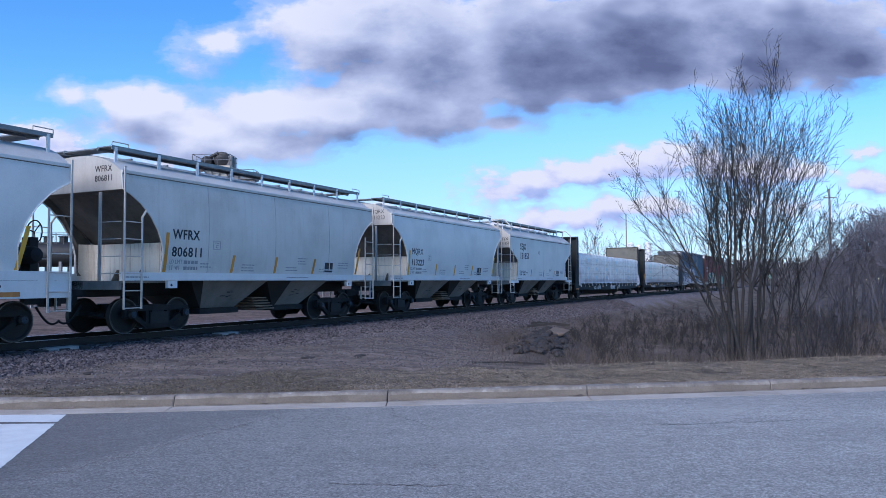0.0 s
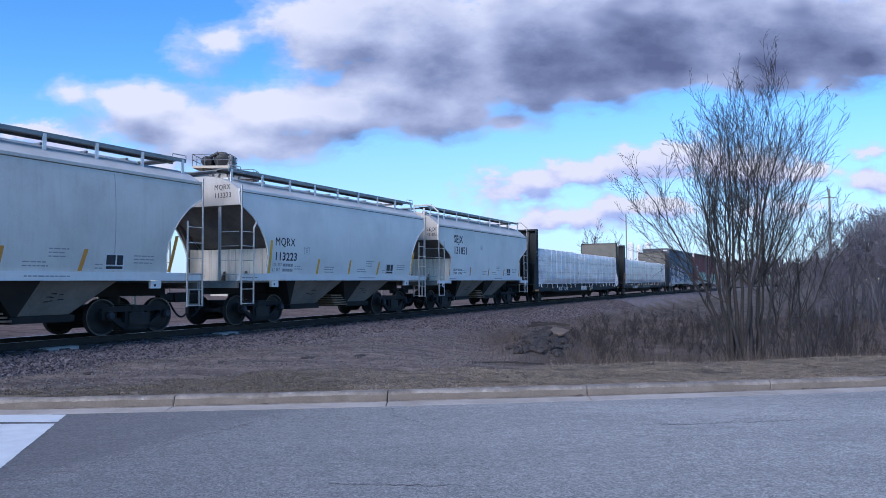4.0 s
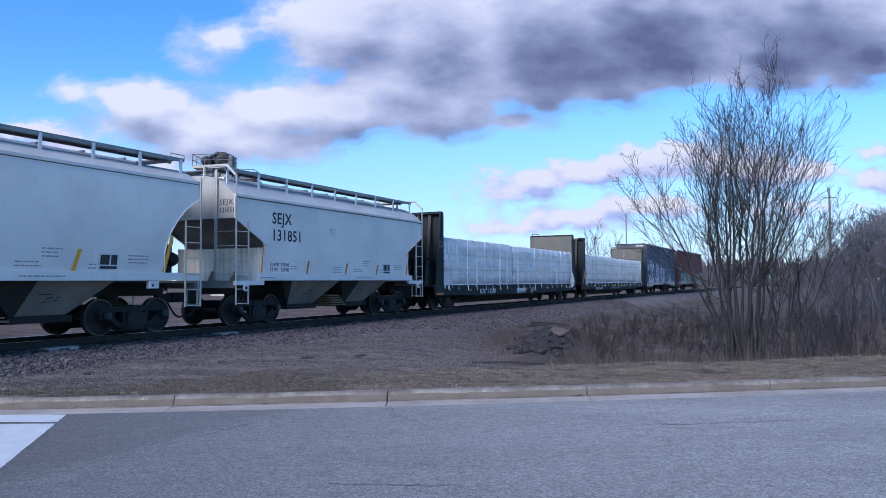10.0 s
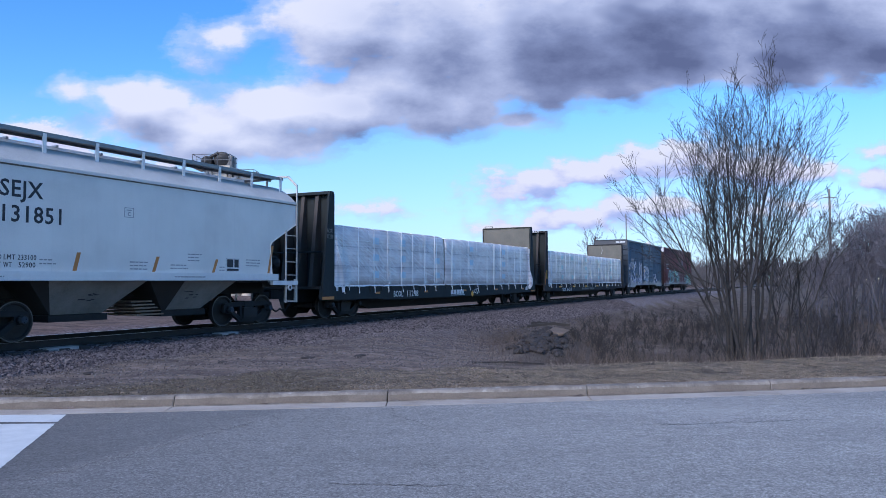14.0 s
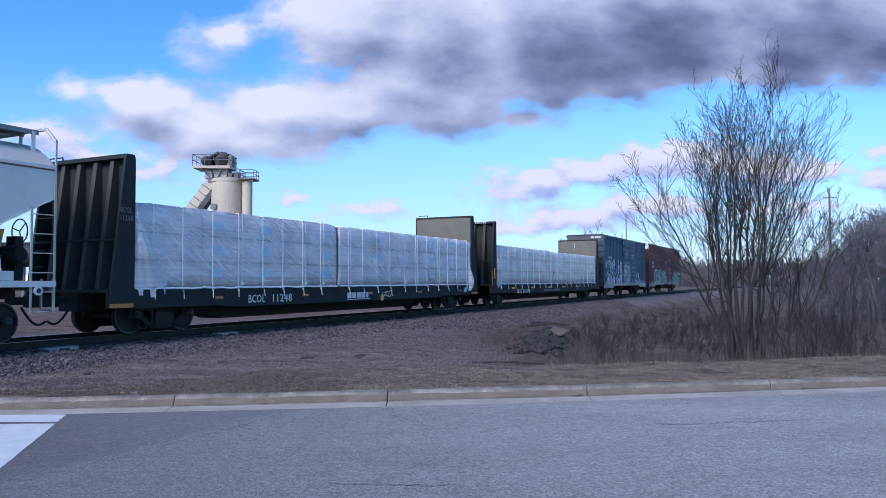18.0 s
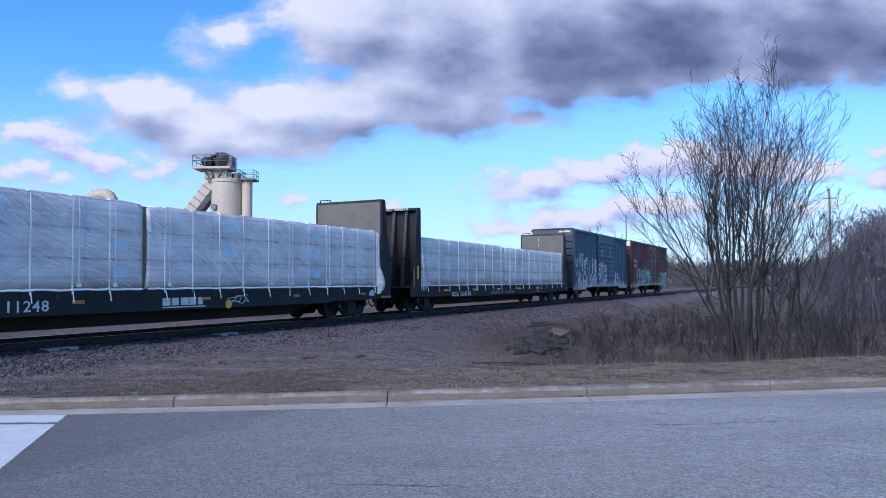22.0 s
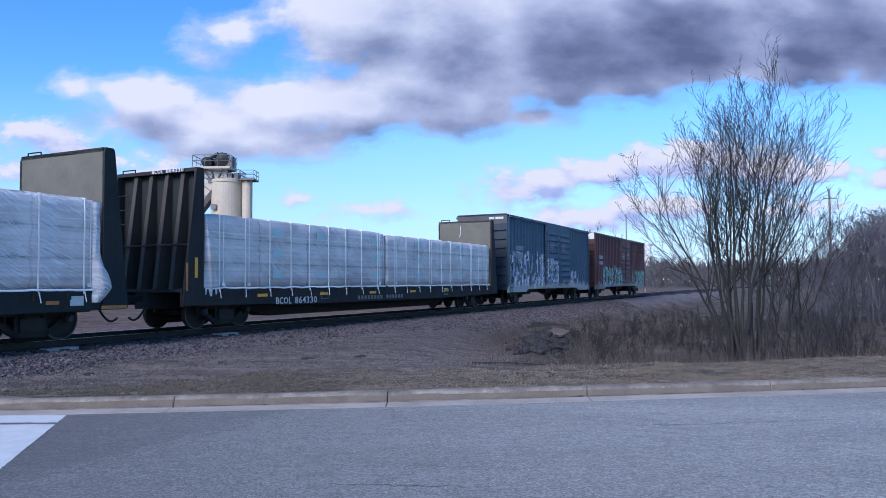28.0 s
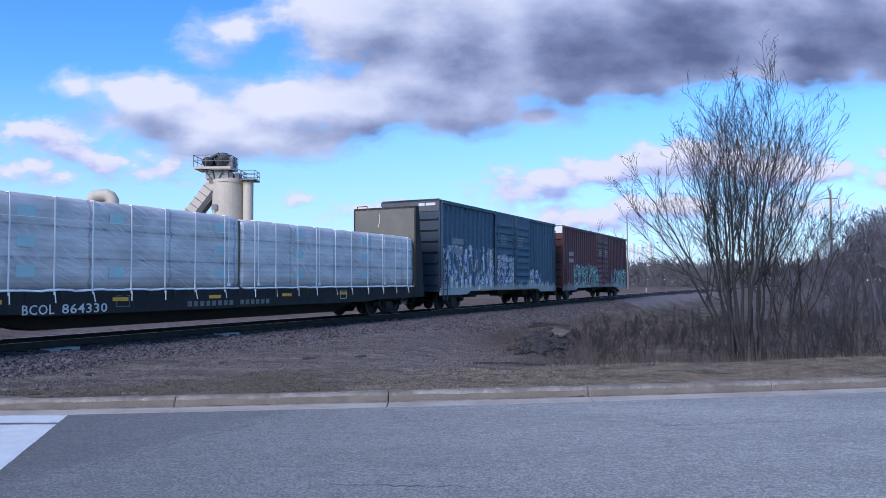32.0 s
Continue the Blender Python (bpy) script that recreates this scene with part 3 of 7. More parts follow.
def kerb_material():
    """Old concrete: grey skin, brown runs down the face, pale scuffs and chips along the nose."""
    m, t, b, out = nodes_of("kerb_concrete")
    pos = t.nodes.new("ShaderNodeNewGeometry").outputs["Position"]
    big, runs, fine = noise_node(t, 1.4, 5, 0.6, pos), noise_node(t, 7.0, 5, 0.7, pos, (1.0, 1.0, 0.25)), noise_node(t, 70, 3, 0.7, pos)
    v = math_node(t, "ADD", math_node(t, "MULTIPLY", big, 0.45), math_node(t, "ADD", math_node(t, "MULTIPLY", runs, 0.35), math_node(t, "MULTIPLY", fine, 0.2)))
    col = ramp(t, v, [(0.36, (0.092, 0.078, 0.068)), (0.5, (0.200, 0.171, 0.145)), (0.62, (0.315, 0.28, 0.243))]).outputs[0]
    chip = ramp(t, noise_node(t, 3.3, 6, 0.75, pos), [(0.60, (0, 0, 0)), (0.66, (1, 1, 1))]).outputs[0]
    col = mix_colour(t, math_node(t, "MULTIPLY", chip, 0.7), col, (0.45, 0.42, 0.38))
    t.links.new(col, b.inputs["Base Color"])
    b.inputs["Roughness"].default_value = 0.88
    bp = add(t, "ShaderNodeBump", Strength=0.5, Distance=0.01)
    t.links.new(v, bp.inputs["Height"])
    t.links.new(bp.outputs[0], b.inputs["Normal"])
    return m


KERB_CONC = kerb_material()


def make_kerb():
    """Concrete kerb and gutter, cast in lengths with open joints."""
    kerb = tagged(new("kerb"), "weathered concrete kerb with gutter, cast in lengths", "kerb", kind="structure")
    joints = [-0.82 + 3.0 * i for i in range(-16, 17)]
    for x0, x1 in zip(joints, joints[1:]):
        a, b = x0 + 0.007, x1 - 0.007
        prof = [(-0.12, -0.2), (-0.12, 0.008), (-0.085, 0.022), (-0.066, 0.11), (-0.05, 0.138), (-0.02, 0.153), (0.02, 0.158), (0.13, 0.158), (0.15, 0.146), (0.16, -0.2)]
        bm = bmesh.new()
        rows = []
        for k in range(5):
            x = a + (b - a) * k / 4
            rows.append([bm.verts.new((x, kerb_y(x) + d + 0.006 * noise.noise(Vector((x, d * 9, 3))), z)) for d, z in prof])
        for r0, r1 in zip(rows, rows[1:]):
            for i in range(len(prof) - 1):
                bm.faces.new((r0[i], r1[i], r1[i + 1], r0[i + 1]))
        bm.faces.new(rows[0])
        bm.faces.new(rows[-1][::-1])
        part("kerb_length", bm, KERB_CONC, kerb)
        # brown strip that paints the face's shade, with a ragged upper edge
        bm = bmesh.new()
        rows = []
        for k in range(41):
            x = a + 0.01 + (b - a - 0.02) * k / 40
            h = 0.088 + 0.03 * noise.noise(Vector((x * 1.7, 0, 8))) + 0.012 * noise.noise(Vector((x * 9, 0, 2)))
            rows.append([bm.verts.new((x, kerb_y(x) - 0.012 + (-0.085 + 0.023 * (z - 0.022) / 0.098), z)) for z in (0.026, 0.022 + h * 0.5, 0.022 + h)])
        for r0, r1 in zip(rows, rows[1:]):
            for i in range(2):
                bm.faces.new((r0[i], r1[i], r1[i + 1], r0[i + 1]))
        part("splash_dirt", bm, KERB_FACE_SHADE, kerb, "brown ragged strip up the face, shade put into its colour")
        bm = bmesh.new()
        rows = []
        for k in range(5):
            x = a + (b - a) * k / 4
            rows.append([bm.verts.new((x, kerb_y(x) + d, z)) for d, z in ((-0.455, -0.2), (-0.455, 0.004), (-0.124, 0.012), (-0.124, -0.2))])
        for r0, r1 in zip(rows, rows[1:]):
            for i in range(3):
                bm.faces.new((r0[i], r1[i], r1[i + 1], r0[i + 1]))
        part("gutter_length", bm, GUTTER_CONC, kerb, "pale concrete gutter")


make_kerb()


def road_marks():
    """Stop bar with worn, uneven edges."""
    bm, rnd = bmesh.new(), random.Random(8)
    for a, b in ((9.62, 10.16), (4.5, 9.50)):
        n = int((b - a) / 0.035)
        side = [(-5.05 + (10.16 - y) * 0.285 + rnd.uniform(-0.010, 0.006), y, 0.004) for y in (a + (b - a) * i / n for i in range(n + 1))]
        top = [(side[-1][0] - 0.06 * i, b + rnd.uniform(-0.012, 0.006), 0.004) for i in range(1, 40)]
        low = [(side[0][0] - 0.06 * i, a + rnd.uniform(-0.012, 0.025), 0.004) for i in range(39, 0, -1)]
        bm.faces.new([bm.verts.new(p) for p in side + top + low])
    bmesh.ops.triangulate(bm, faces=bm.faces[:])
    m = part("road_marking", bm, PAINT_WHITE)
    tagged(m, "white painted stop bar on the asphalt", "road marking", kind="structure")


road_marks()


def make_crack(points, width, seed):
    """A crack in the asphalt that wanders between a few points, filled with dark dirt."""
    rnd = random.Random(seed)
    pts = []
    for (x0, y0), (x1, y1) in zip(points, points[1:]):
        n = max(2, int(math.hypot(x1 - x0, y1 - y0) / 0.07))
        for i in range(n):
            pts.append((x0 + (x1 - x0) * i / n + rnd.gauss(0, 0.018), y0 + (y1 - y0) * i / n + rnd.gauss(0, 0.022)))
    rows = [[], []]
    for i, (x, y) in enumerate(pts):
        w = width * rnd.uniform(0.15, 1.0) * (0.2 + 0.8 * min(1, i / 6, (len(pts) - i) / 6))
        rows[0].append((x, y - w, 0.003))
        rows[1].append((x, y + w, 0.003))
    strip("road_crack", rows, TAR, "dark irregular crack in the asphalt", "crack")


make_crack([(-3.85, 6.51), (-3.72, 6.8), (-3.44, 7.29), (-3.16, 7.94), (-2.81, 8.68), (-2.38, 9.53), (-2.1, 10.44)], 0.011, 1)
make_crack([(-0.78, 11.08), (-0.64, 10.0), (-0.44, 9.67), (-0.25, 9.39), (-0.04, 8.83)], 0.016, 2)
make_crack([(-0.04, 8.83), (0.15, 8.86), (0.42, 8.85)], 0.009, 3)
make_crack([(-0.59, 9.26), (-0.43, 9.47)], 0.009, 4)
make_crack([(2.26, 9.29), (2.27, 9.07)], 0.014, 5)
make_crack([(2.28, 9.22), (2.71, 9.24), (3.22, 9.3), (3.96, 9.43), (4.52, 9.49), (5.01, 9.55)], 0.011, 6)
make_crack([(1.55, 8.72), (1.69, 8.88)], 0.014, 7)
make_crack([(4.18, 8.49), (4.27, 8.48)], 0.03, 8)
make_crack([(1.05, 7.89), (1.17, 7.92)], 0.03, 9)
make_crack([(1.94, 9.01), (2.12, 9.04)], 0.012, 11)
make_crack([(3.96, 8.39), (4.14, 8.38)], 0.02, 12)
make_crack([(-4.07, 9.75), (-4.02, 9.75)], 0.03, 13)
rnd = random.Random(61)
for i in range(16):
    x, y, a = rnd.uniform(-4.5, 6.5), rnd.uniform(5.0, 10.6), rnd.gauss(0.03, 0.14)
    n = rnd.uniform(0.25, 0.9)
    make_crack([(x, y), (x + n * math.cos(a), y + n * math.sin(a)), (x + 1.8 * n, y + 1.8 * n * math.sin(a) + rnd.uniform(-0.1, 0.1))], rnd.uniform(0.004, 0.011), 100 + i)
make_crack([(-1.2, 5.4), (-0.3, 5.6), (0.5, 5.3)], 0.010, 10)


# ---- track ----
def make_track():
    track = tagged(new("railway_track"), "single railway track with dark wooden ties on stone ballast", "railway track", kind="structure")
    stations = [-60 + 2.0 * i for i in range(71)] + [82 + 4.0 * i for i in range(60)]
    for lat in (0.753, -0.753):
        for name, prof, material in (("rail_head", [(-0.030, -0.003), (-0.020, 0), (0.020, 0), (0.030, -0.003)], RAIL_HEAD),
                                     ("rail_cheek", [(-0.036, -0.036), (-0.036, -0.008), (-0.030, -0.0035), (0.030, -0.0035), (0.036, -0.008), (0.036, -0.036)], RAIL_RUST),
                                     ("rail_web", [(-0.07, -0.17), (-0.07, -0.155), (-0.01, -0.135), (-0.01, -0.036), (0.01, -0.036), (0.01, -0.135), (0.07, -0.155), (0.07, -0.17)], RAIL_RUST)):
            lines = [[tuple(line_point(s, lat + d, RAIL_Z + z)) for s in stations] for d, z in prof]
            strip(name, lines, material, "", "", track)
    bm = bmesh.new()
    box(bm, -0.115, 0.115, -1.3, 1.3, 0.08, 0.29)
    tie = part("tie", bm, TIE_WOOD, track)
    bm = bmesh.new()
    box(bm, -0.18, 0.18, -0.16, 0.16, 0.0, 0.014)
    plate = part("tie_plate", bm, RAIL_RUST, tie)
    rnd = random.Random(3)
    for i in range(290):
        s = -28 + i * 0.55
        p = line_point(s + rnd.uniform(-0.03, 0.03), rnd.uniform(-0.05, 0.05))
        turn = 90 - math.degrees(TH) - math.degrees(BEND * max(s - BEND_FROM, 0)) + rnd.uniform(-1.5, 1.5)
        ob = tie if i == 0 else new("tie", tie.data)
        ob.parent = track
        ob.matrix_basis = pose(p.x, p.y, rnd.uniform(-0.015, 0.012), 0, 0, turn)
    plate.matrix_basis = pose(0, -0.753, 0.289)
    for s in (11.6, 17.0):
        bm = bmesh.new()
        box(bm, -0.40, 0.40, -1.28, -1.0, 0.24, 0.318)
        b = part("tie_block", bm, TIE_PALE, track, "pale concrete block beside the rail")
        p = line_point(s)
        b.matrix_basis = pose(p.x, p.y, 0, 0, 0, 90 - math.degrees(TH))
    return track


make_track()


def scatter(name, count, place, make, material, label, category):
    """Loose stuff that nobody could count, in one mesh."""
    rnd = random.Random(len(name))
    verts, faces = [], []
    while count:
        spot = place(rnd)
        if spot is None:
            continue
        count -= 1
        v, f = make(rnd, spot)
        n = len(verts)
        verts += v
        faces += [tuple(i + n for i in q) for q in f]
    return tagged(arrays(name, verts, faces, material), label, category, kind="stuff")


def stone(rnd, spot):
    if spot[3] == 1:
        # a split block, turned any way
        r = rnd.uniform(0.015, 0.036)
        turn = Euler((rnd.uniform(0, 6.3), rnd.uniform(0, 6.3), rnd.uniform(0, 6.3))).to_matrix() @ Matrix.Diagonal((r * rnd.uniform(0.8, 1.4), r, r * rnd.uniform(0.55, 0.95)))
        v = [turn @ Vector((a * rnd.uniform(0.55, 1.0), b * rnd.uniform(0.55, 1.0), c * rnd.uniform(0.55, 1.0))) for c in (-1, 1) for a, b in ((-1, -1), (1, -1), (1, 1), (-1, 1))]
        return [(spot[0] + q.x, spot[1] + q.y, spot[2] + q.z + 0.01) for q in v], [(0, 3, 2, 1), (4, 5, 6, 7), (0, 1, 5, 4), (1, 2, 6, 5), (2, 3, 7, 6), (3, 0, 4, 7)]
    r = rnd.uniform(0.003, 0.008) if spot[3] == 2 else rnd.uniform(0.007, 0.018)
    v = []
    for d in ((1, 0, 0), (0, 1, 0), (-1, 0, 0), (0, -1, 0), (0, 0, 1), (0, 0, -1)):
        q = Vector(d) * r * rnd.uniform(0.7, 1.2) + Vector((rnd.uniform(-1, 1), rnd.uniform(-1, 1), rnd.uniform(-1, 1))) * r * 0.35
        v.append((spot[0] + q.x, spot[1] + q.y, spot[2] + q.z + 0.01))
    return v, [(0, 1, 4), (1, 2, 4), (2, 3, 4), (3, 0, 4), (1, 0, 5), (2, 1, 5), (3, 2, 5), (0, 3, 5)]


def on_ballast(rnd):
    s = 4 + 56 * rnd.random() ** 1.5
    fine = rnd.random() < 0.28
    l = rnd.uniform(3.6, 4.6 + 4.0 * ease(s, 12, 20)) if fine else rnd.uniform(0.9, 4.3 + 0.9 * ease(s, 12, 24))
    if not fine and rnd.random() < ease(l, 3.4, 5.2):
        return None
    p = line_point(s, l)
    return (p.x, p.y, ground_height(p.x, p.y), not fine)


def blade(lo, hi, lean, wide):
    def make(rnd, spot):
        h = rnd.uniform(lo, hi) * (0.5 + rnd.random())
        a = rnd.uniform(0, math.tau)
        dx, dy = math.cos(a) * wide, math.sin(a) * wide
        b = rnd.uniform(0, math.tau)
        lx, ly = math.cos(b) * h * lean * rnd.random(), math.sin(b) * h * lean * rnd.random()
        x, y, z = spot
        return [(x - dx, y - dy, z - 0.01), (x + dx, y + dy, z - 0.01), (x + lx * 0.5 + dx * 0.6, y + ly * 0.5 + dy * 0.6, z + h * 0.6), (x + lx * 0.5 - dx * 0.6, y + ly * 0.5 - dy * 0.6, z + h * 0.6), (x + lx, y + ly, z + h)], [(0, 1, 2, 3), (3, 2, 4)]
    return make


def on_verge(rnd, x0=-9.0, x1=17.0):
    x = rnd.uniform(x0, x1)
    w = verge_width(x)
    k = rnd.uniform(0.05, w + 0.3)
    y = kerb_y(x) + k
    n = noise.noise(Vector((x * 0.7, y * 1.5, 7))) + 0.5 * noise.noise(Vector((x * 2.6, y * 4.0, 1)))
    if n < -0.18 - 0.5 * rnd.random() or rnd.random() < ease(k, w - 0.9, w + 0.3) or (x < -4.4 and n < 0.15 * rnd.random()):
        return None
    return (x, y, ground_height(x, y))


def in_brush(rnd):
    x = rnd.uniform(-1, 30)
    y = kerb_y(x) + 2.6 + 34 * rnd.random() ** 1.4
    s, l = along(x, y)
    if l < 4.2 or rnd.random() > ease(x + 0.06 * (y - 15), 0.2, 3.4):
        return None
    if abs(x - 2.0 - 0.18 * (y - 16.8)) < 0.7 and 16.3 < y < 27:
        return None
    if noise.noise(Vector((x * 0.45, y * 0.45, 3))) < -0.15 and rnd.random() < 0.75:
        return None
    return (x, y, ground_height(x, y))


scatter("ballast_stones", 70000, on_ballast, stone, STONES, "loose grey and purple ballast stones beside the rails", "ballast")
scatter("verge_grass", 42000, lambda rnd: on_verge(rnd, -9.0, -1.5), blade(0.006, 0.020, 3.6, 0.0038), TURF, "short dull olive-brown grass on the trodden verge", "grass")
scatter("verge_thatch", 84000, lambda rnd: on_verge(rnd, -1.5, 17.0), blade(0.006, 0.020, 3.6, 0.0038), THATCH, "short pale dry grass on the verge behind the kerb", "grass")
def tuft_spots():
    rnd = random.Random(31)
    spots = []
    while len(spots) < 150:
        x, k = rnd.uniform(-1.2, 16), rnd.choice((rnd.uniform(2.2, 3.2), rnd.uniform(2.4, 8.0)))
        y = kerb_y(x) + k
        s, l = along(x, y)
        if l > 5.0 and (x > 2 or k > 3.0) and not (1.8 < x < 4.6 and k > 5.0):
            spots.append((x, y, rnd.uniform(0.10, 0.35)))
    return spots


TUFTS = tuft_spots()


def in_tuft(rnd):
    x, y, r = rnd.choice(TUFTS)
    x, y = x + rnd.gauss(0, r), y + rnd.gauss(0, r)
    return (x, y, ground_height(x, y))


scatter("dry_weeds", 5000, in_tuft, blade(0.02, 0.095, 1.9, 0.0028), DRY_GRASS, "pale dry weed tufts along the ditch edge", "weeds")
scatter("brush", 72000, in_brush, blade(0.05, 0.34, 1.3, 0.0036), BRUSH, "dense brown winter brush and dead weeds in the ditch", "brush")


def on_dirt(rnd):
    s, l = rnd.uniform(5, 26), 4.0 + 8.0 * rnd.random() ** 1.3
    p = line_point(s, l)
    k = p.y - kerb_y(p.x)
    if k < 0.25 or p.x > 1.5:
        return None
    return (p.x, p.y, ground_height(p.x, p.y) - 0.004, False)


def by_crack(rnd):
    u = rnd.random()
    x0, y0, x1, y1 = (-3.72, 6.8, -3.16, 7.94) if u < 0.5 else (-3.16, 7.94, -2.38, 9.53)
    a = rnd.random()
    return (x0 + (x1 - x0) * a + rnd.gauss(0, 0.06), y0 + (y1 - y0) * a + rnd.gauss(0, 0.05), -0.006, 2)


def dead_leaf(rnd, spot):
    x, y, z = spot[:3]
    a, w, n = rnd.uniform(0, math.tau), rnd.uniform(0.010, 0.022), rnd.uniform(0.02, 0.05)
    c, s = math.cos(a), math.sin(a)
    return [(x - c * n, y - s * n, z + 0.006), (x - s * w, y + c * w, z + rnd.uniform(0.006, 0.02)), (x + c * n, y + s * n, z + 0.008), (x + s * w, y - c * w, z + rnd.uniform(0.006, 0.02))], [(0, 1, 2, 3)]


scatter("loose_gravel", 15000, on_dirt, stone, GRAVEL, "fine loose gravel strewn over the bare dirt", "gravel")
scatter("dead_leaves", 4200, lambda rnd: on_verge(rnd) if rnd.random() < 0.6 else on_dirt(rnd), dead_leaf, LEAF, "small dead leaves and bark scraps on the verge", "leaf litter")
scatter("asphalt_crumbs", 260, by_crack, stone, CRUMB, "pale crumbs of broken asphalt along the crack", "crumbs")


# ---- rolling stock; x runs back along the train from a car's leading end, -y faces the road, z = 0 at the rail head ----
TRAIN, WHEELS = [], []


def make_truck(car, x):
    truck = part("truck", bolster_mesh(), IRON, car)
    truck.matrix_basis = pose(x, 0, 0)
    for y in (-0.98, 0.98):
        bm = bmesh.new()
        ya, yb = y - 0.06, y + 0.06
        prism(bm, [(-1.10, 0.58), (-1.06, 0.68), (-0.55, 0.72), (0.55, 0.72), (1.06, 0.68), (1.10, 0.58), (0.60, 0.58), (-0.60, 0.58)], ya, yb)
        for k in (-1, 1):
            prism(bm, [(k * 1.08, 0.40), (k * 1.08, 0.60), (k * 0.72, 0.60), (k * 0.76, 0.42)], ya, yb)
            prism(bm, [(k * 0.78, 0.52), (k * 0.80, 0.40), (k * 0.40, 0.13), (k * 0.28, 0.20)], ya, yb)
            prism(bm, [(k * 0.40, 0.60), (k * 0.30, 0.60), (k * 0.30, 0.16), (k * 0.40, 0.16)], ya, yb)
        prism(bm, [(-0.42, 0.12), (-0.42, 0.24), (0.42, 0.24), (0.42, 0.12)], ya, yb)
        part("side_frame", bm, IRON, truck)
        bm = bmesh.new()
        box(bm, -0.30, 0.30, y * 1.07 - 0.05, y * 1.07 + 0.05, 0.24, 0.54)
        part("spring_nest", bm, WHEEL_STEEL, truck)
        for k in (-0.889, 0.889):
            bm = bmesh.new()
            lathe(bm, [(0.06, -0.13), (0.115, -0.10), (0.115, 0.10), (0.06, 0.13)], "y", 12, (k, y * 1.05, 0.50))
            bearing = part("bearing", bm, WHEEL_STEEL, truck)
            bm = bmesh.new()
            o = y * 1.05 + math.copysign(0.135, y)
            lathe(bm, [(0.02, o - 0.012), (0.075, o - 0.012), (0.075, o + 0.012), (0.02, o + 0.012)], "y", 12, (k, 0, 0.50))
            for a in range(3):
                u = math.tau * a / 3 + 0.5
                lathe(bm, [(0.004, o - 0.03), (0.016, o - 0.03), (0.016, o + 0.03), (0.004, o + 0.03)], "y", 6, (k + 0.045 * math.cos(u), 0, 0.50 + 0.045 * math.sin(u)))
            part("bearing_cap", bm, BEARING_BLUE, bearing, "dusty blue bearing cap with three bolts")
    for k in (-0.889, 0.889):
        bm = bmesh.new()
        for side in (-1, 1):
            y = 0.74 * side
            lathe(bm, [(0.10, y - 0.07), (0.37, y - 0.03), (0.40, y - 0.065), (0.457, y - 0.065), (0.457, y + 0.065), (0.40, y + 0.065), (0.37, y + 0.03), (0.10, y + 0.07)], "y", 28)
        bar(bm, (0, -0.95, 0), (0, 0.95, 0), 0.08, 10)
        wheel = part("wheelset", bm, WHEEL_STEEL, truck, smooth=False)
        wheel.matrix_basis = pose(k, 0, 0.457)
        for y in (-0.812, 0.812):
            bm = bmesh.new()
            loops = [[bm.verts.new((r * math.cos(math.tau * i / 28), o, r * math.sin(math.tau * i / 28))) for i in range(28)] for r, o in ((0.430, y - 0.003), (0.452, y - 0.003), (0.452, y + 0.003), (0.430, y + 0.003))]
            for a, b in zip(loops, loops[1:] + loops[:1]):
                for i in range(28):
                    bm.faces.new((a[i], a[i - 1], b[i - 1], b[i]))
            part("rim", bm, RIM_WORN, wheel, "thin polished edge of the wheel rim")
        WHEELS.append((wheel, k))
    return truck


def bolster_mesh():
    bm = bmesh.new()
    box(bm, -0.2, 0.2, -1.05, 1.05, 0.42, 0.74)
    box(bm, -1.25, 1.25, -0.5, -0.42, 0.45, 0.55)
    box(bm, -1.25, 1.25, 0.42, 0.5, 0.45, 0.55)
    bar(bm, (0, 0, 0.7), (0, 0, 0.95), 0.25, 12)
    return bm


def make_coupler(car, x, way):
    bm = bmesh.new()
    box(bm, min(x, x + way * 0.55), max(x, x + way * 0.55), -0.09, 0.09, 0.80, 0.98)
    box(bm, min(x + way * 0.5, x + way * 0.78), max(x + way * 0.5, x + way * 0.78), -0.16, 0.16, 0.74, 1.02)
    part("coupler", bm, IRON, car)
    bm = bmesh.new()
    last = None
    for i in range(9):
        a = i / 8
        p = (x + way * (0.1 + 0.62 * a), -0.35, 0.75 - 0.42 * math.sin(a * 2.2))
        if last:
            bar(bm, last, p, 0.028, 6)
        last = p
    part("brake_hose", bm, IRON, car)


def start_car(name, label, s0, length):
    car = tagged(new(name), label, "freight car", "cars of the train")
    TRAIN.append((car, s0, length))
    return car


def ladder(car, x0, x1, y, z0, z1, step, material, r=0.018, posts=(None, None), name="ladder"):
    bm = bmesh.new()
    for x, top in zip((x0, x1), posts):
        box(bm, x - 0.023, x + 0.023, y - 0.012, y + 0.012, z0, top or z1)
    z = z0 + 0.03
    while z < z1:
        bar(bm, (x0, y - 0.02, z), (x1, y - 0.02, z), r, 5)
        z += step
    return part(name, bm, material, car)


def cross_ladder(car, x, y0, y1, z0, z1, step, material, name="end_ladder"):
    bm = bmesh.new()
    for y in (y0, y1):
        box(bm, x - 0.012, x + 0.012, y - 0.03, y + 0.03, z0, z1)
    z = z0 + 0.05
    while z < z1:
        bar(bm, (x, y0, z), (x, y1, z), 0.018, 5)
        z += step
    return part(name, bm, material, car)


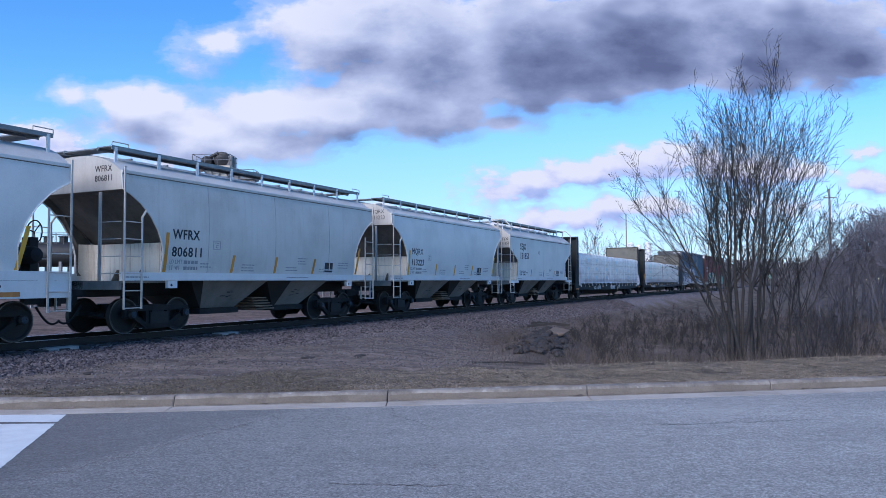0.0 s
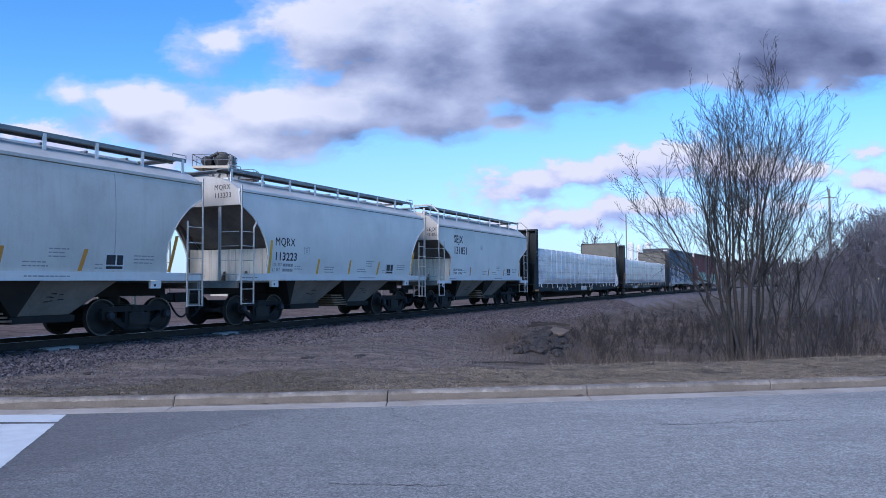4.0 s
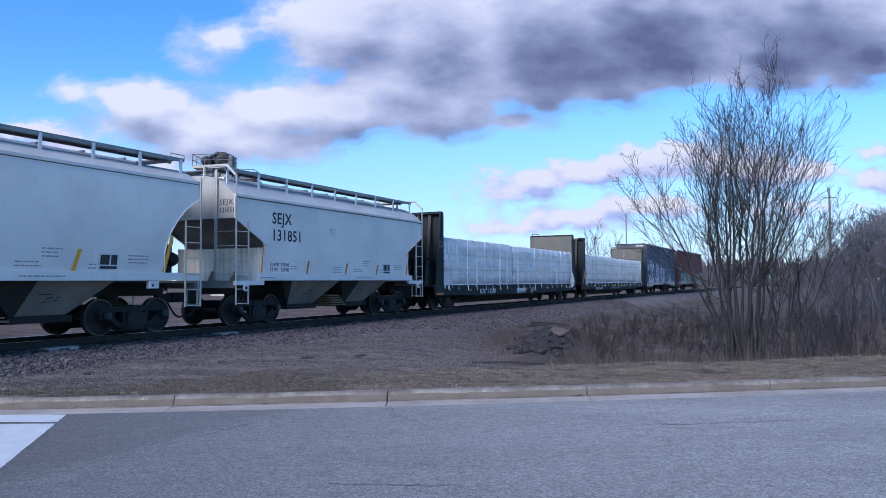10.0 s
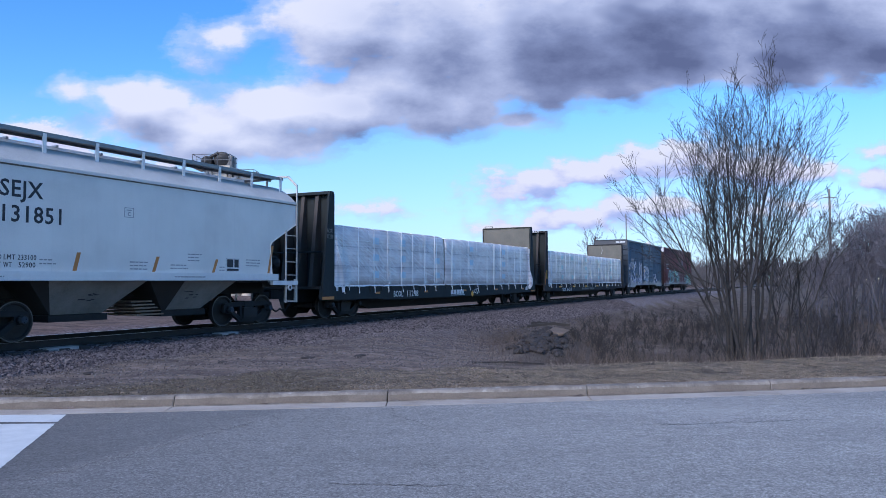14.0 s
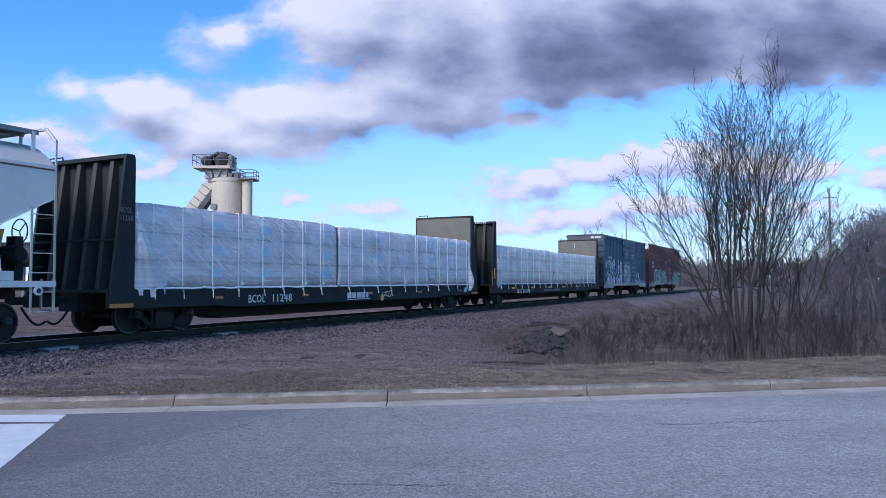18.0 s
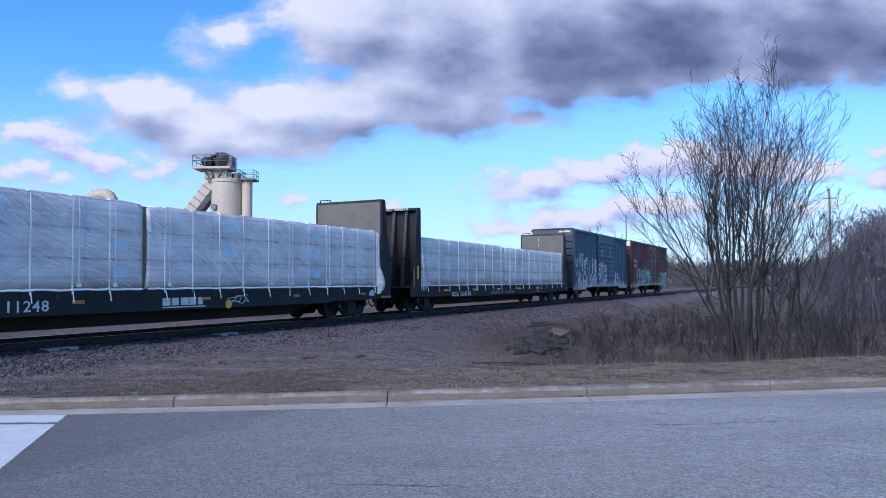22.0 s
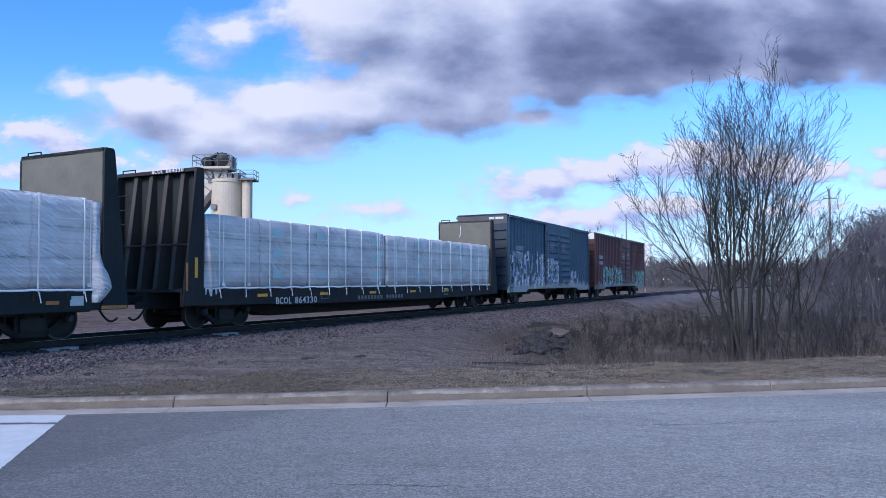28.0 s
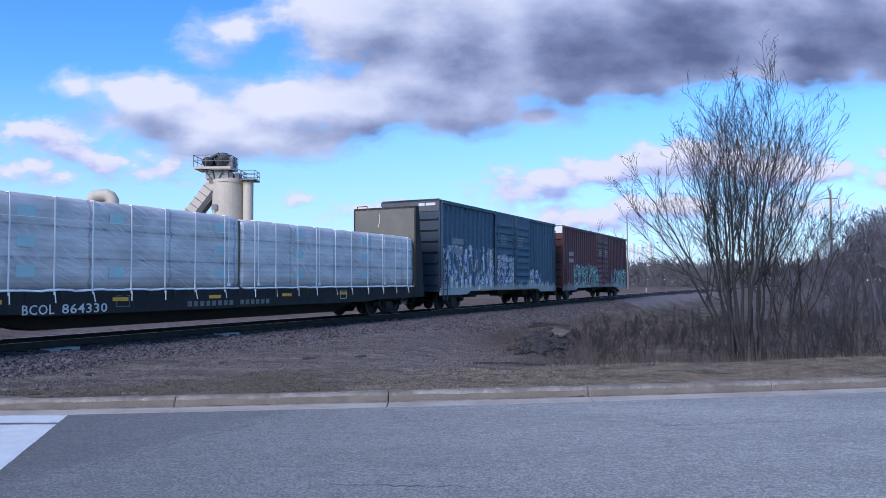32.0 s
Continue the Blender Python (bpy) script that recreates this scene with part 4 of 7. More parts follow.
def brake_gear(car, L):
    bm = bmesh.new()
    lathe(bm, [(0.04, -1.22), (0.15, -1.17), (0.20, -1.05), (0.20, 1.05), (0.15, 1.17), (0.04, 1.22)], "y", 18, (L - 0.55, -0.10, 1.93))
    part("air_reservoir", bm, IRON, car)
    bm = bmesh.new()
    box(bm, L - 0.35, L - 0.15, -0.75, -0.45, 1.36, 2.35)
    box(bm, L - 0.40, L - 0.12, -0.25, 0.20, 1.36, 2.0)
    bar(bm, (L - 0.2, -0.6, 2.2), (L - 0.2, 0.7, 1.5), 0.03, 6)
    part("brake_valve", bm, IRON, car)
    bm = bmesh.new()
    for k in range(18):
        a, b = k * math.tau / 18, (k + 1) * math.tau / 18
        bar(bm, (L + 0.10, -0.25 + 0.28 * math.cos(a), 2.5 + 0.28 * math.sin(a)), (L + 0.10, -0.25 + 0.28 * math.cos(b), 2.5 + 0.28 * math.sin(b)), 0.016, 5)
    for a in (0.3, 2.4, 4.5):
        bar(bm, (L + 0.10, -0.25, 2.5), (L + 0.10, -0.25 + 0.28 * math.cos(a), 2.5 + 0.28 * math.sin(a)), 0.014, 5)
    part("brake_wheel", bm, IRON, car)


def round_sides(car, eave):
    """Bellies the sides out between sill and eave, with all that is painted on them."""
    for ob in car.children:
        if ob.name.split(".")[0] not in ("side_sheet", "inner_sheet", "edge_lip", "weld_seam", "reflector", "lettering", "small_lettering", "small_print", "service_plate", "stencil_frame"):
            continue
        for me in [ob.data] + [c.data for c in ob.children]:
            for v in me.vertices:
                if abs(v.co.y) > 1.545 and 1.5 < v.co.z < eave:
                    v.co.y += math.copysign(0.085 * math.sin(math.pi * (v.co.z - 1.5) / (eave - 1.5)) ** 0.8, v.co.y)


def make_hopper(s0, s1, mark, number, cut, eave, label, marks=None, brake=True, paint=HOPPER_GREY):
    """Two-bay covered hopper with cut-away ends."""
    L = s1 - s0
    arc = cut == "arc"
    car = start_car("hopper_car", label, s0, L)
    if arc:
        edge = [(0, 3.58), (0.25, 3.45), (0.54, 3.26), (0.85, 2.95), (1.08, 2.62), (1.21, 2.32), (1.27, 2.05)]
    else:
        edge = [(0.0, 3.18), (0.12, 3.12), (1.22, 2.55), (1.32, 2.42)]
    left = [(0, eave)] + edge + [(1.22, 1.50)]
    prof = left + [(L - x, z) for x, z in left[::-1]]
    top = edge[0][1]
    # side sheets, with the sloping end sheets set between them
    for y0, y1 in ((-1.60, -1.57), (1.57, 1.60)):
        bm = bmesh.new()
        prism(bm, prof, y0, y1)
        if arc:
            for k in range(1, 12):
                bmesh.ops.bisect_plane(bm, geom=bm.verts[:] + bm.edges[:] + bm.faces[:], plane_co=(0, 0, 1.5 + (eave - 1.5) * k / 12), plane_no=(0, 0, 1))
        part("side_sheet", bm, paint, car, smooth=False)
    # the end sheet turns round into the sides
    ex = 1.72 if arc else 1.36
    bend = [(ex - 0.42, 1.562)] + [(ex - 0.42 * (1 - math.sin(k * math.pi / 12)), 1.562 - 0.42 * (1 - math.cos(k * math.pi / 12))) for k in range(1, 7)]
    bend.append((ex, -1.562))
    for flip in (False, True):
        bm = bmesh.new()
        rings = [[bm.verts.new((L - x if flip else x, y, z)) for x, y in bend] for z in (1.356, 2.37)]
        for i in range(len(bend) - 1):
            bm.faces.new((rings[0][i], rings[0][i + 1], rings[1][i + 1], rings[1][i]))
        part("end_sheet", bm, HOPPER_END, car, "cream end sheet, brightened for sunlight, rust-stained at the foot", smooth=True)
        # liner whose dark colour carries the shade inside the end
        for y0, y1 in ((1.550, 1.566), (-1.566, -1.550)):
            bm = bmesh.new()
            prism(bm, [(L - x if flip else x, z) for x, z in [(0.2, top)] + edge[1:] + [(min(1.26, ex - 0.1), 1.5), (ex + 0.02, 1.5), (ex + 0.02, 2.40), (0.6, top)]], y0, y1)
            part("inner_sheet", bm, SLOPE_SHADE_GRIME, car, "grimed inner side of the end, darkened for its shade")
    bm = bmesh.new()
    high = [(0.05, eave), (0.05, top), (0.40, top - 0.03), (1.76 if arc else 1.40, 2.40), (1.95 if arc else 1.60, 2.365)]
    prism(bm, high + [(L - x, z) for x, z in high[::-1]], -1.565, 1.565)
    part("slope_sheet", bm, SLOPE_SHADE_GRIME, car, "grimed slope sheet under the end, darkened for its shade")
    for y in (-1.606, 1.606):
        for flip in (False, True):
            bm = bmesh.new()
            pts = [(L - x, z) if flip else (x, z) for x, z in edge + [(1.22, 1.50)]]
            for a, b in zip(pts, pts[1:]):
                bar(bm, (a[0], y, a[1]), (b[0], y, b[1]), 0.016, 5)
            part("edge_lip", bm, paint, car)
        bm = bmesh.new()
        prism(bm, [(0.0, eave - 0.04), (0.0, eave + 0.03), (L, eave + 0.03), (L, eave - 0.04)], y - 0.03, y + 0.03)
        part("eave_rail", bm, paint, car)
        # dark strip on the seam paints the shadow line below the eave
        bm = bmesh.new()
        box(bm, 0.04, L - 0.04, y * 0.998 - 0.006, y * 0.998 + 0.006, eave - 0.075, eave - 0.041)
        part("eave_seam", bm, SLOPE_SHADE_GRIME, car, "dark seam strip under the eave, painted as its shadow line")
        for k in range(1, 4):
            x = L * k / 4
            bm = bmesh.new()
            for j in range(14):
                h = (eave - 0.1 - 1.56) / 14
                box(bm, x - 0.008, x + 0.008, y * 0.9965 - 0.002, y * 0.9965 + 0.002, 1.56 + h * j, 1.56 + h * (j + 1))
            part("weld_seam", bm, SEAM if paint is HOPPER_OLD else paint, car)
    # roof
    bm = bmesh.new()
    rows = []
    for i in range(17):
        a = -1 + 2 * i / 16
        rows.append((1.60 * a, eave + (4.50 - eave) * (1 - abs(a) ** 2.6)))
    ends = [[bm.verts.new((x, y, z)) for y, z in rows] for x in (0, L)]
    for i in range(16):
        bm.faces.new((ends[0][i], ends[0][i + 1], ends[1][i + 1], ends[1][i]))
    part("roof", bm, HOPPER_ROOF, car, smooth=True)
    for x, w in ((0.004, 1), (L - 0.004, -1)):
        bm = bmesh.new()
        a = [bm.verts.new((x, y, z - 0.005)) for y, z in rows] + [bm.verts.new((x, y, top)) for y in (1.598, -1.598)]
        b = [bm.verts.new((x + w * 0.03, v.co.y, v.co.z)) for v in a]
        bm.faces.new(a)
        bm.faces.new(b[::-1])
        for i in range(len(a)):
            j = (i + 1) % len(a)
            bm.faces.new((a[i], a[j], b[j], b[i]))
        part("end_cap", bm, HOPPER_CREAM, car)
    # hatch trough and the walkway round it
    bm = bmesh.new()
    box(bm, 1.0, L - 1.0, -0.28, 0.28, 4.42, 4.58)
    hatch = part("trough_hatch", bm, HOPPER_WHITE, car)
    for k in range(8):
        x = 1.4 + (L - 2.8) * k / 7
        bm = bmesh.new()
        box(bm, x - 0.03, x + 0.03, -0.34, 0.34, 4.57, 4.62)
        part("hatch_bar", bm, WALKWAY, hatch)
    zt = 4.70
    for y0, y1 in ((-1.12, -0.62), (0.62, 1.12)):
        bm = bmesh.new()
        box(bm, 0.10, L - 0.10, y0, y1, zt - 0.025, zt)
        box(bm, 0.10, L - 0.10, y0 - 0.012, y0 + 0.012, zt - 0.09, zt + 0.01)
        box(bm, 0.10, L - 0.10, y1 - 0.012, y1 + 0.012, zt - 0.09, zt + 0.01)
        walkway = part("running_board", bm, WALKWAY, car)
        for k in range(9):
            x = 0.22 + (L - 0.44) * k / 8
            bm = bmesh.new()
            ya = y0 if y0 < 0 else y1
            box(bm, x - 0.045, x + 0.045, ya - 0.014, ya + 0.014, 4.18, zt - 0.02)
            part("bracket", bm, HOPPER_WHITE, walkway)
    for x in (0.10, L - 0.60):
        bm = bmesh.new()
        box(bm, x, x + 0.5, -0.66, 0.66, zt - 0.05, zt - 0.02)
        part("end_walkway", bm, WALKWAY, car)
    # sills
    sx = 0.0 if arc else 0.98
    for y0, y1 in ((-1.66, -1.56), (1.56, 1.66)):
        bm = bmesh.new()
        box(bm, sx, L - sx, y0, y1, 1.36, 1.56)
        sill = part("side_sill", bm, HOPPER_WHITE, car)
        if arc:
            for x in (1.45, L - 1.75):
                bm = bmesh.new()
                box(bm, x, x + 0.30, y0 - 0.006, y1 + 0.006, 1.16, 1.352)
                part("jacking_pad", bm, HOPPER_WHITE, sill)
                # black disc laid on the pad as the darkness inside a bolt hole
                bm = bmesh.new()
                lathe(bm, [(0.001, y0 - 0.011), (0.035, y0 - 0.011), (0.035, y0 - 0.006), (0.001, y0 - 0.006)], "y", 10, (x + 0.10, 0, 1.24))
                part("hole", bm, BLACK_INK, sill, "dark bolt hole in the jacking pad")
        else:
            for x in (0.0, L - 1.25):
                bm = bmesh.new()
                box(bm, x, x + 1.25, y0, y1, 1.22, 1.352)
                part("step_beam", bm, HOPPER_WHITE, sill)
                bm = bmesh.new()
                lathe(bm, [(0.06, y0 - 0.02), (0.10, y0 - 0.02), (0.10, y0 + 0.02), (0.06, y0 + 0.02)], "y", 14, (x + (0.42 if x == 0 else 0.83), 0, 1.14))
                part("towing_eye", bm, HOPPER_WHITE, sill)
                # black disc set over the eye paints the darkness in its opening
                bm = bmesh.new()
                lathe(bm, [(0.001, y0 - 0.026), (0.055, y0 - 0.026), (0.055, y0 - 0.021), (0.001, y0 - 0.021)], "y", 12, (x + (0.42 if x == 0 else 0.83), 0, 1.14))
                part("hole", bm, BLACK_INK, sill, "dark hole in the towing eye")
    bm = bmesh.new()
    box(bm, 0.0, L, -0.28, 0.28, 0.95, 1.36)
    part("centre_sill", bm, IRON, car)
    for x, w in ((0.0, 1), (L, -1)):
        bm = bmesh.new()
        xs = sorted((x, x + w * (1.71 if arc else 1.35)))
        box(bm, xs[0], xs[1], -1.55, 1.55, 1.30, 1.352)
        xs = sorted((x, x + w * 0.08))
        box(bm, xs[0], xs[1], -1.55, 1.55, 1.14, 1.298)
        part("end_platform", bm, HOPPER_DIRTY, car)
        for y in (-0.45, 0.45):
            bm = bmesh.new()
            prism(bm, [(x + w * (ex - 0.26), 1.358), (x + w * (ex - 0.02), 1.358), (x + w * (ex - 0.02), 1.66), (x + w * (ex - 0.07), 1.66)], y - 0.02, y + 0.02)
            part("gusset", bm, RUST_TAN, car, "rusted triangular gusset at the foot of the end")
    # brake gear on the trailing end
    if brake:
        brake_gear(car, L)
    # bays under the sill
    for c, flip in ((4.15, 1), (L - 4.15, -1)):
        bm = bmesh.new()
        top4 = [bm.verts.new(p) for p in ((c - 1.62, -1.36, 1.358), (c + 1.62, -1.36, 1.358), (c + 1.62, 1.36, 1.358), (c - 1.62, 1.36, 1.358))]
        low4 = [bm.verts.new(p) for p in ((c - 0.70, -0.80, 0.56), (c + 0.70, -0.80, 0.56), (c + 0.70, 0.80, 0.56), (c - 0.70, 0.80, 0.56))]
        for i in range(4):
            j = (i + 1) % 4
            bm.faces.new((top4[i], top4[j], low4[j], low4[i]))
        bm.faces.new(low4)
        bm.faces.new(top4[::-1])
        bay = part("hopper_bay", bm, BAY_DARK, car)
        bm = bmesh.new()
        a, b = (-1.15, -0.70) if flip > 0 else (-0.42, -0.58)
        v = [bm.verts.new(p) for p in ((c + a, -1.368, 1.354), (c + 1.60, -1.368, 1.354), (c + 0.70, -0.812, 0.57), (c + b, -0.812, 0.57))]
        bm.faces.new(v)
        part("bay_side", bm, BAY_PAINT, bay, "dusty grey-brown side of the bay")
        bm = bmesh.new()
        box(bm, c - 0.80, c + 0.80, -0.90, 0.90, 0.40, 0.555)
        part("outlet_gate", bm, IRON, bay)
        if flip < 0:
            for i in range(5):
                bm = bmesh.new()
                z = 0.46 + i * 0.085
                box(bm, c - 1.70 - i * 0.05, c - 0.82 - i * 0.10, -1.0, 0.50, z, z + 0.04)
                part("gate_slat", bm, RUST_TAN, bay)
        bm = bmesh.new()
        rnd = random.Random(int(c * 10))
        for i in range(9):
            u = rnd.uniform(-0.28, 0.24)
            w = rnd.uniform(0.05, 0.16)
            z = 0.84 + rnd.uniform(0, 0.20)
            y = -0.80 - (z - 0.56) / 0.798 * 0.56
            v = [bm.verts.new(p) for p in ((c + u, y - 0.004, z), (c + u + w, y - 0.004, z), (c + u + w + 0.05, y - 0.046, z + 0.05), (c + u + 0.05, y - 0.046, z + 0.05))]
            bm.faces.new(v)
        part("worn_emblem", bm, BLACK_INK, bay, "worn dark emblem on the bay side")
    # ladders and corner posts
    W = LADDER_GREY
    up = eave + 0.12 if arc else 4.46
    for y in (-1.69, 1.69) if arc else (-1.635, 1.635):
        ladder(car, 0.03, 0.56, y, 0.66, 3.05, 0.42, W, 0.013, (up, 2.95 if arc else 3.12))
        if arc:
            bm = bmesh.new()
            bar(bm, (0.56, y, 2.92), (0.68, y, 3.10), 0.028, 6)
            bar(bm, (0.68, y, 3.10), (0.72, y * 0.985, 3.12), 0.028, 6)
            part("stile_bend", bm, W, car)
        ladder(car, L - 0.58, L - 0.03, y, 0.66, 3.05, 0.42, W, 0.013, (2.95, up))
    cross_ladder(car, -0.05, -0.95, -0.93 + 0.02, 1.36, 4.62 if not arc else 3.54, 9.0, W, "end_post")
    for z in (1.53, 1.95, 2.37, 2.79):
        bm = bmesh.new()
        bar(bm, (-0.05, -0.95, z), (-0.02, -1.62, z), 0.013, 5)
        part("end_rung", bm, W, car)
    cross_ladder(car, L + 0.05, 0.95, 1.5, 0.66, 3.3, 0.42, W)
    cross_ladder(car, L + 0.05, -1.5, -1.1, 0.66, 1.4, 0.42, W, "step")
    if not arc:
        for x in (0.02, L - 0.02):
            bm = bmesh.new()
            pts = [(x, -1.62, 4.42), (x, -1.28, 4.74), (x, -0.40, 4.76), (x, -0.40, 4.4)]
            for a, b in zip(pts, pts[1:]):
                bar(bm, a, b, 0.04, 6)
            part("roof_grab", bm, W, car)
    else:
        for x in (0.1, L - 0.1):
            bm = bmesh.new()
            pts = [(x, -1.12, 4.68), (x, -1.12, 4.80), (x - 0.5 if x > 1 else x + 0.5, -1.12, 4.80), (x - 0.5 if x > 1 else x + 0.5, -1.12, 4.68)]
            for a, b in zip(pts, pts[1:]):
                bar(bm, a, b, 0.014, 5)
            part("roof_grab", bm, W, car)
    # reflectors leaning with the ribs
    spots = ((1.33, 1.40, 2.60), (3.82, 3.91, 2.08), (5.75, 5.83, 2.08), (7.70, 7.84, 2.08), (10.34, 10.55, 2.52)) if arc else ((1.20, 1.32, 2.47), (3.46, 3.57, 2.0), (5.74, 5.88, 1.97), (7.85, 8.0, 1.95), (10.22, 10.41, 2.43))
    for x, x2, zt2 in spots:
        w = 0.055 if arc else 0.052
        bm = bmesh.new()
        last = None
        for j in range(9):
            u = x + (x2 - x) * j / 8
            pair = [bm.verts.new((u + k * w, -1.606, 1.58 + (zt2 - 1.58) * j / 8)) for k in (-1, 1)]
            if last:
                bm.faces.new((last[0], last[1], pair[1], pair[0]))
            last = pair
        part("reflector", bm, marks or YELLOW, car)
    tx, c1, c2, size = (1.57, 2.45, 1.99, 0.36) if arc else (1.68, 3.13, 2.60, 0.50)
    if number:
        words(mark, size, tx, -1.603, c1, BLACK_INK, car, 0.97, bold=0.0 if "M" in mark else 0.007)
        words(number, size, tx - 0.02, -1.603, c2, BLACK_INK, car, 1.06 if arc else 1.36, bold=0.006)
    for k, (text, dx, w) in enumerate((("LD", 0, 0.14), ("LMT", 0.19, 0.25), ("LT", 0, 0.12), ("WT", 0.19, 0.18)) + ((("233100", 0.50, 0.42), ("52900", 0.52, 0.38)) if not arc else ())):
        low = text in ("LT", "WT", "52900")
        words(text, 0.155, tx - 0.08 + dx, -1.603, 1.64 if low else 1.80, BLACK_INK if not arc else GREY_INK, car, w, "small_lettering", bold=0.0)
    prints = [(5.0 if not arc else 4.25, 1.80, 0.55, 3), (2.6, 1.80, 0.4, 2), (6.3, 1.75, 0.6, 2), (6.9, 2.05, 0.5, 3), (9.2, 1.95, 0.7, 3), (8.1, 1.72, 0.2, 2)]
    if arc:
        prints.append((tx + 0.42, 1.80, 0.5, 2))
    for k, (x, z, w, n) in enumerate(prints):
        bm = bmesh.new()
        bars_of_text(bm, x, -1.603, z, w, n, 0.085 if k < 6 else 0.16, 0.028 if k < 6 else 0.09, 6 + k)
        tagged(part("small_print", bm, GREY_INK, car), kind="stuff")
    bm = bmesh.new()
    bars_of_text(bm, 0.1 + sx, -1.663, 1.43, 0.7, 1, 0.1, 0.03, 3)
    bars_of_text(bm, L * 0.55, -1.663, 1.44, 1.1, 1, 0.1, 0.03, 4)
    tagged(part("sill_print", bm, GREY_INK, car), kind="stuff")
    bm = bmesh.new()
    x, z = 8.36, 1.60
    box(bm, x, x + 0.56, -1.606, -1.601, z, z + 0.40)
    placard = part("service_plate", bm, BLACK_INK, car)
    bm = bmesh.new()
    for a in (0.0, 0.30, 0.52):
        box(bm, x + a, x + a + 0.040, -1.609, -1.605, z + (0.12 if a == 0.30 else 0), z + 0.40)
    for a in (0.0, 0.10, 0.366):
        box(bm, x, x + 0.56, -1.609, -1.605, z + a, z + a + 0.034)
    part("plate_lines", bm, WHITE_INK, placard)
    cx, cz = (3.05, 2.22) if arc else (4.82, 2.90)
    bm = bmesh.new()
    for a, b, c, d in ((0, 0.28, 0, 0.012), (0, 0.28, 0.228, 0.24), (0, 0.012, 0, 0.24), (0.268, 0.28, 0, 0.24), (0.07, 0.21, 0.17, 0.19)):
        box(bm, cx + a, cx + b, -1.606, -1.601, cz + c, cz + d)
    part("stencil_frame", bm, GREY_INK, car)
    words("C", 0.13, cx + 0.09, -1.603, cz + 0.04, GREY_INK, car, 0.10, bold=0.002)
    if not number:
        bm = bmesh.new()
        box(bm, L - 3.2, L, -1.66, -1.60, 0.98, 1.352)
        skirt = part("skirt_plate", bm, HOPPER_WHITE, car)
        bm = bmesh.new()
        box(bm, L - 2.4, L - 1.2, -1.668, -1.661, 1.02, 1.12)
        part("reflector", bm, ORANGE, skirt)
        # black disc on the skirt stands for a dark opening
        bm = bmesh.new()
        lathe(bm, [(0.07, -1.668), (0.07, -1.661)], "y", 14, (L - 1.7, 0, 1.24))
        part("plate_hole", bm, BLACK_INK, skirt)
    # writing on the leading end
    if number:
        for k, text in enumerate((mark, number)):
            o = words(text, 0.22, 0, 0, 0, BLACK_INK, car, 0.60 if arc else 0.50, "end_lettering", bold=0.0)
            o.matrix_basis = pose(-0.001, -0.66 if arc else -1.02, (4.05 if arc else 3.58) - 0.24 * k, 0, 0, -90)
        if not arc:
            for k in range(5):
                bm = bmesh.new()
                bars_of_text(bm, 0, -0.003, 0, 0.7, 1, 0.1, 0.03, k)
                o = part("end_print", bm, GREY_INK, car)
                o.matrix_basis = pose(-0.001, 0.75, 3.65 - 0.09 * k, 0, 0, -90)
    if arc:
        round_sides(car, eave)
    make_truck(car, 1.70)
    make_truck(car, L - 1.62)
    make_coupler(car, 0, -1)
    make_coupler(car, L, 1)
    return car


def make_bulkhead(car, x_in, way, paint, tan, label):
    """Tapered bulkhead; its flat face looks at the load, its ribs look out."""
    zt = 4.48 if way < 0 else 4.55
    prof = [(x_in, 0.70), (x_in, zt - 0.12), (x_in + way * 0.04, zt), (x_in + way * 0.26, zt), (x_in + way * 0.30, zt - 0.1), (x_in + way * 0.74, 0.70)]
    plate = [(x_in, 1.10), (x_in, zt), (x_in + way * 0.05, zt), (x_in + way * 0.05, 1.10)]
    bm = bmesh.new()
    prism(bm, plate, -1.50, 1.50)
    head = part("bulkhead", bm, tan, car, label)
    # dark sheet that paints the shade of the next car between the ribs
    bm = bmesh.new()
    box(bm, min(x_in + way * 0.053, x_in + way * 0.062), max(x_in + way * 0.053, x_in + way * 0.062), -1.468, 1.468, 1.10, zt - 0.10)
    part("outer_skin", bm, FLAT_GREEN, head, "near-black outer face between the ribs, darkened for its shade")
    for y in (-1.55, 1.47):
        bm = bmesh.new()
        prism(bm, prof, y, y + 0.08)
        part("side_plate", bm, paint, head)
    for y in (-0.95, -0.35, 0.25, 0.85):
        bm = bmesh.new()
        rib = [(x_in + way * 0.064, 1.10), (x_in + way * 0.064, zt - 0.12), (x_in + way * 0.20, zt - 0.12), (x_in + way * 0.62, 1.10)]
        prism(bm, rib, y - 0.07, y + 0.07)
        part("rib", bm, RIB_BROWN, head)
    bm = bmesh.new()
    box(bm, min(x_in + way * 0.0, x_in + way * 0.28), max(x_in, x_in + way * 0.28), -1.50, 1.50, zt - 0.10, zt)
    part("top_beam", bm, paint, head)
    bm = bmesh.new()
    xo = x_in + way * 0.52
    bar(bm, (xo, -1.47, 2.35), (xo, 1.47, 2.35), 0.025, 6)
    part("cross_rail", bm, paint, head)
    for i in range(7):
        bm = bmesh.new()
        z = 1.3 + i * 0.42
        xx = x_in + way * (0.70 - 0.13 * (z - 1.1))
        bar(bm, (xx, 0.98, z), (xx, 1.42, z), 0.018, 5)
        part("rung", bm, paint, head)
    bm = bmesh.new()
    xx = x_in + way * 0.15
    for a, b in (((xx, 0.95, zt), (xx, 0.95, zt + 0.1)), ((xx, 0.95, zt + 0.1), (xx, 1.45, zt + 0.1)), ((xx, 1.45, zt + 0.1), (xx, 1.45, zt))):
        bar(bm, a, b, 0.018, 5)
    part("top_grab", bm, paint, head)
    return head


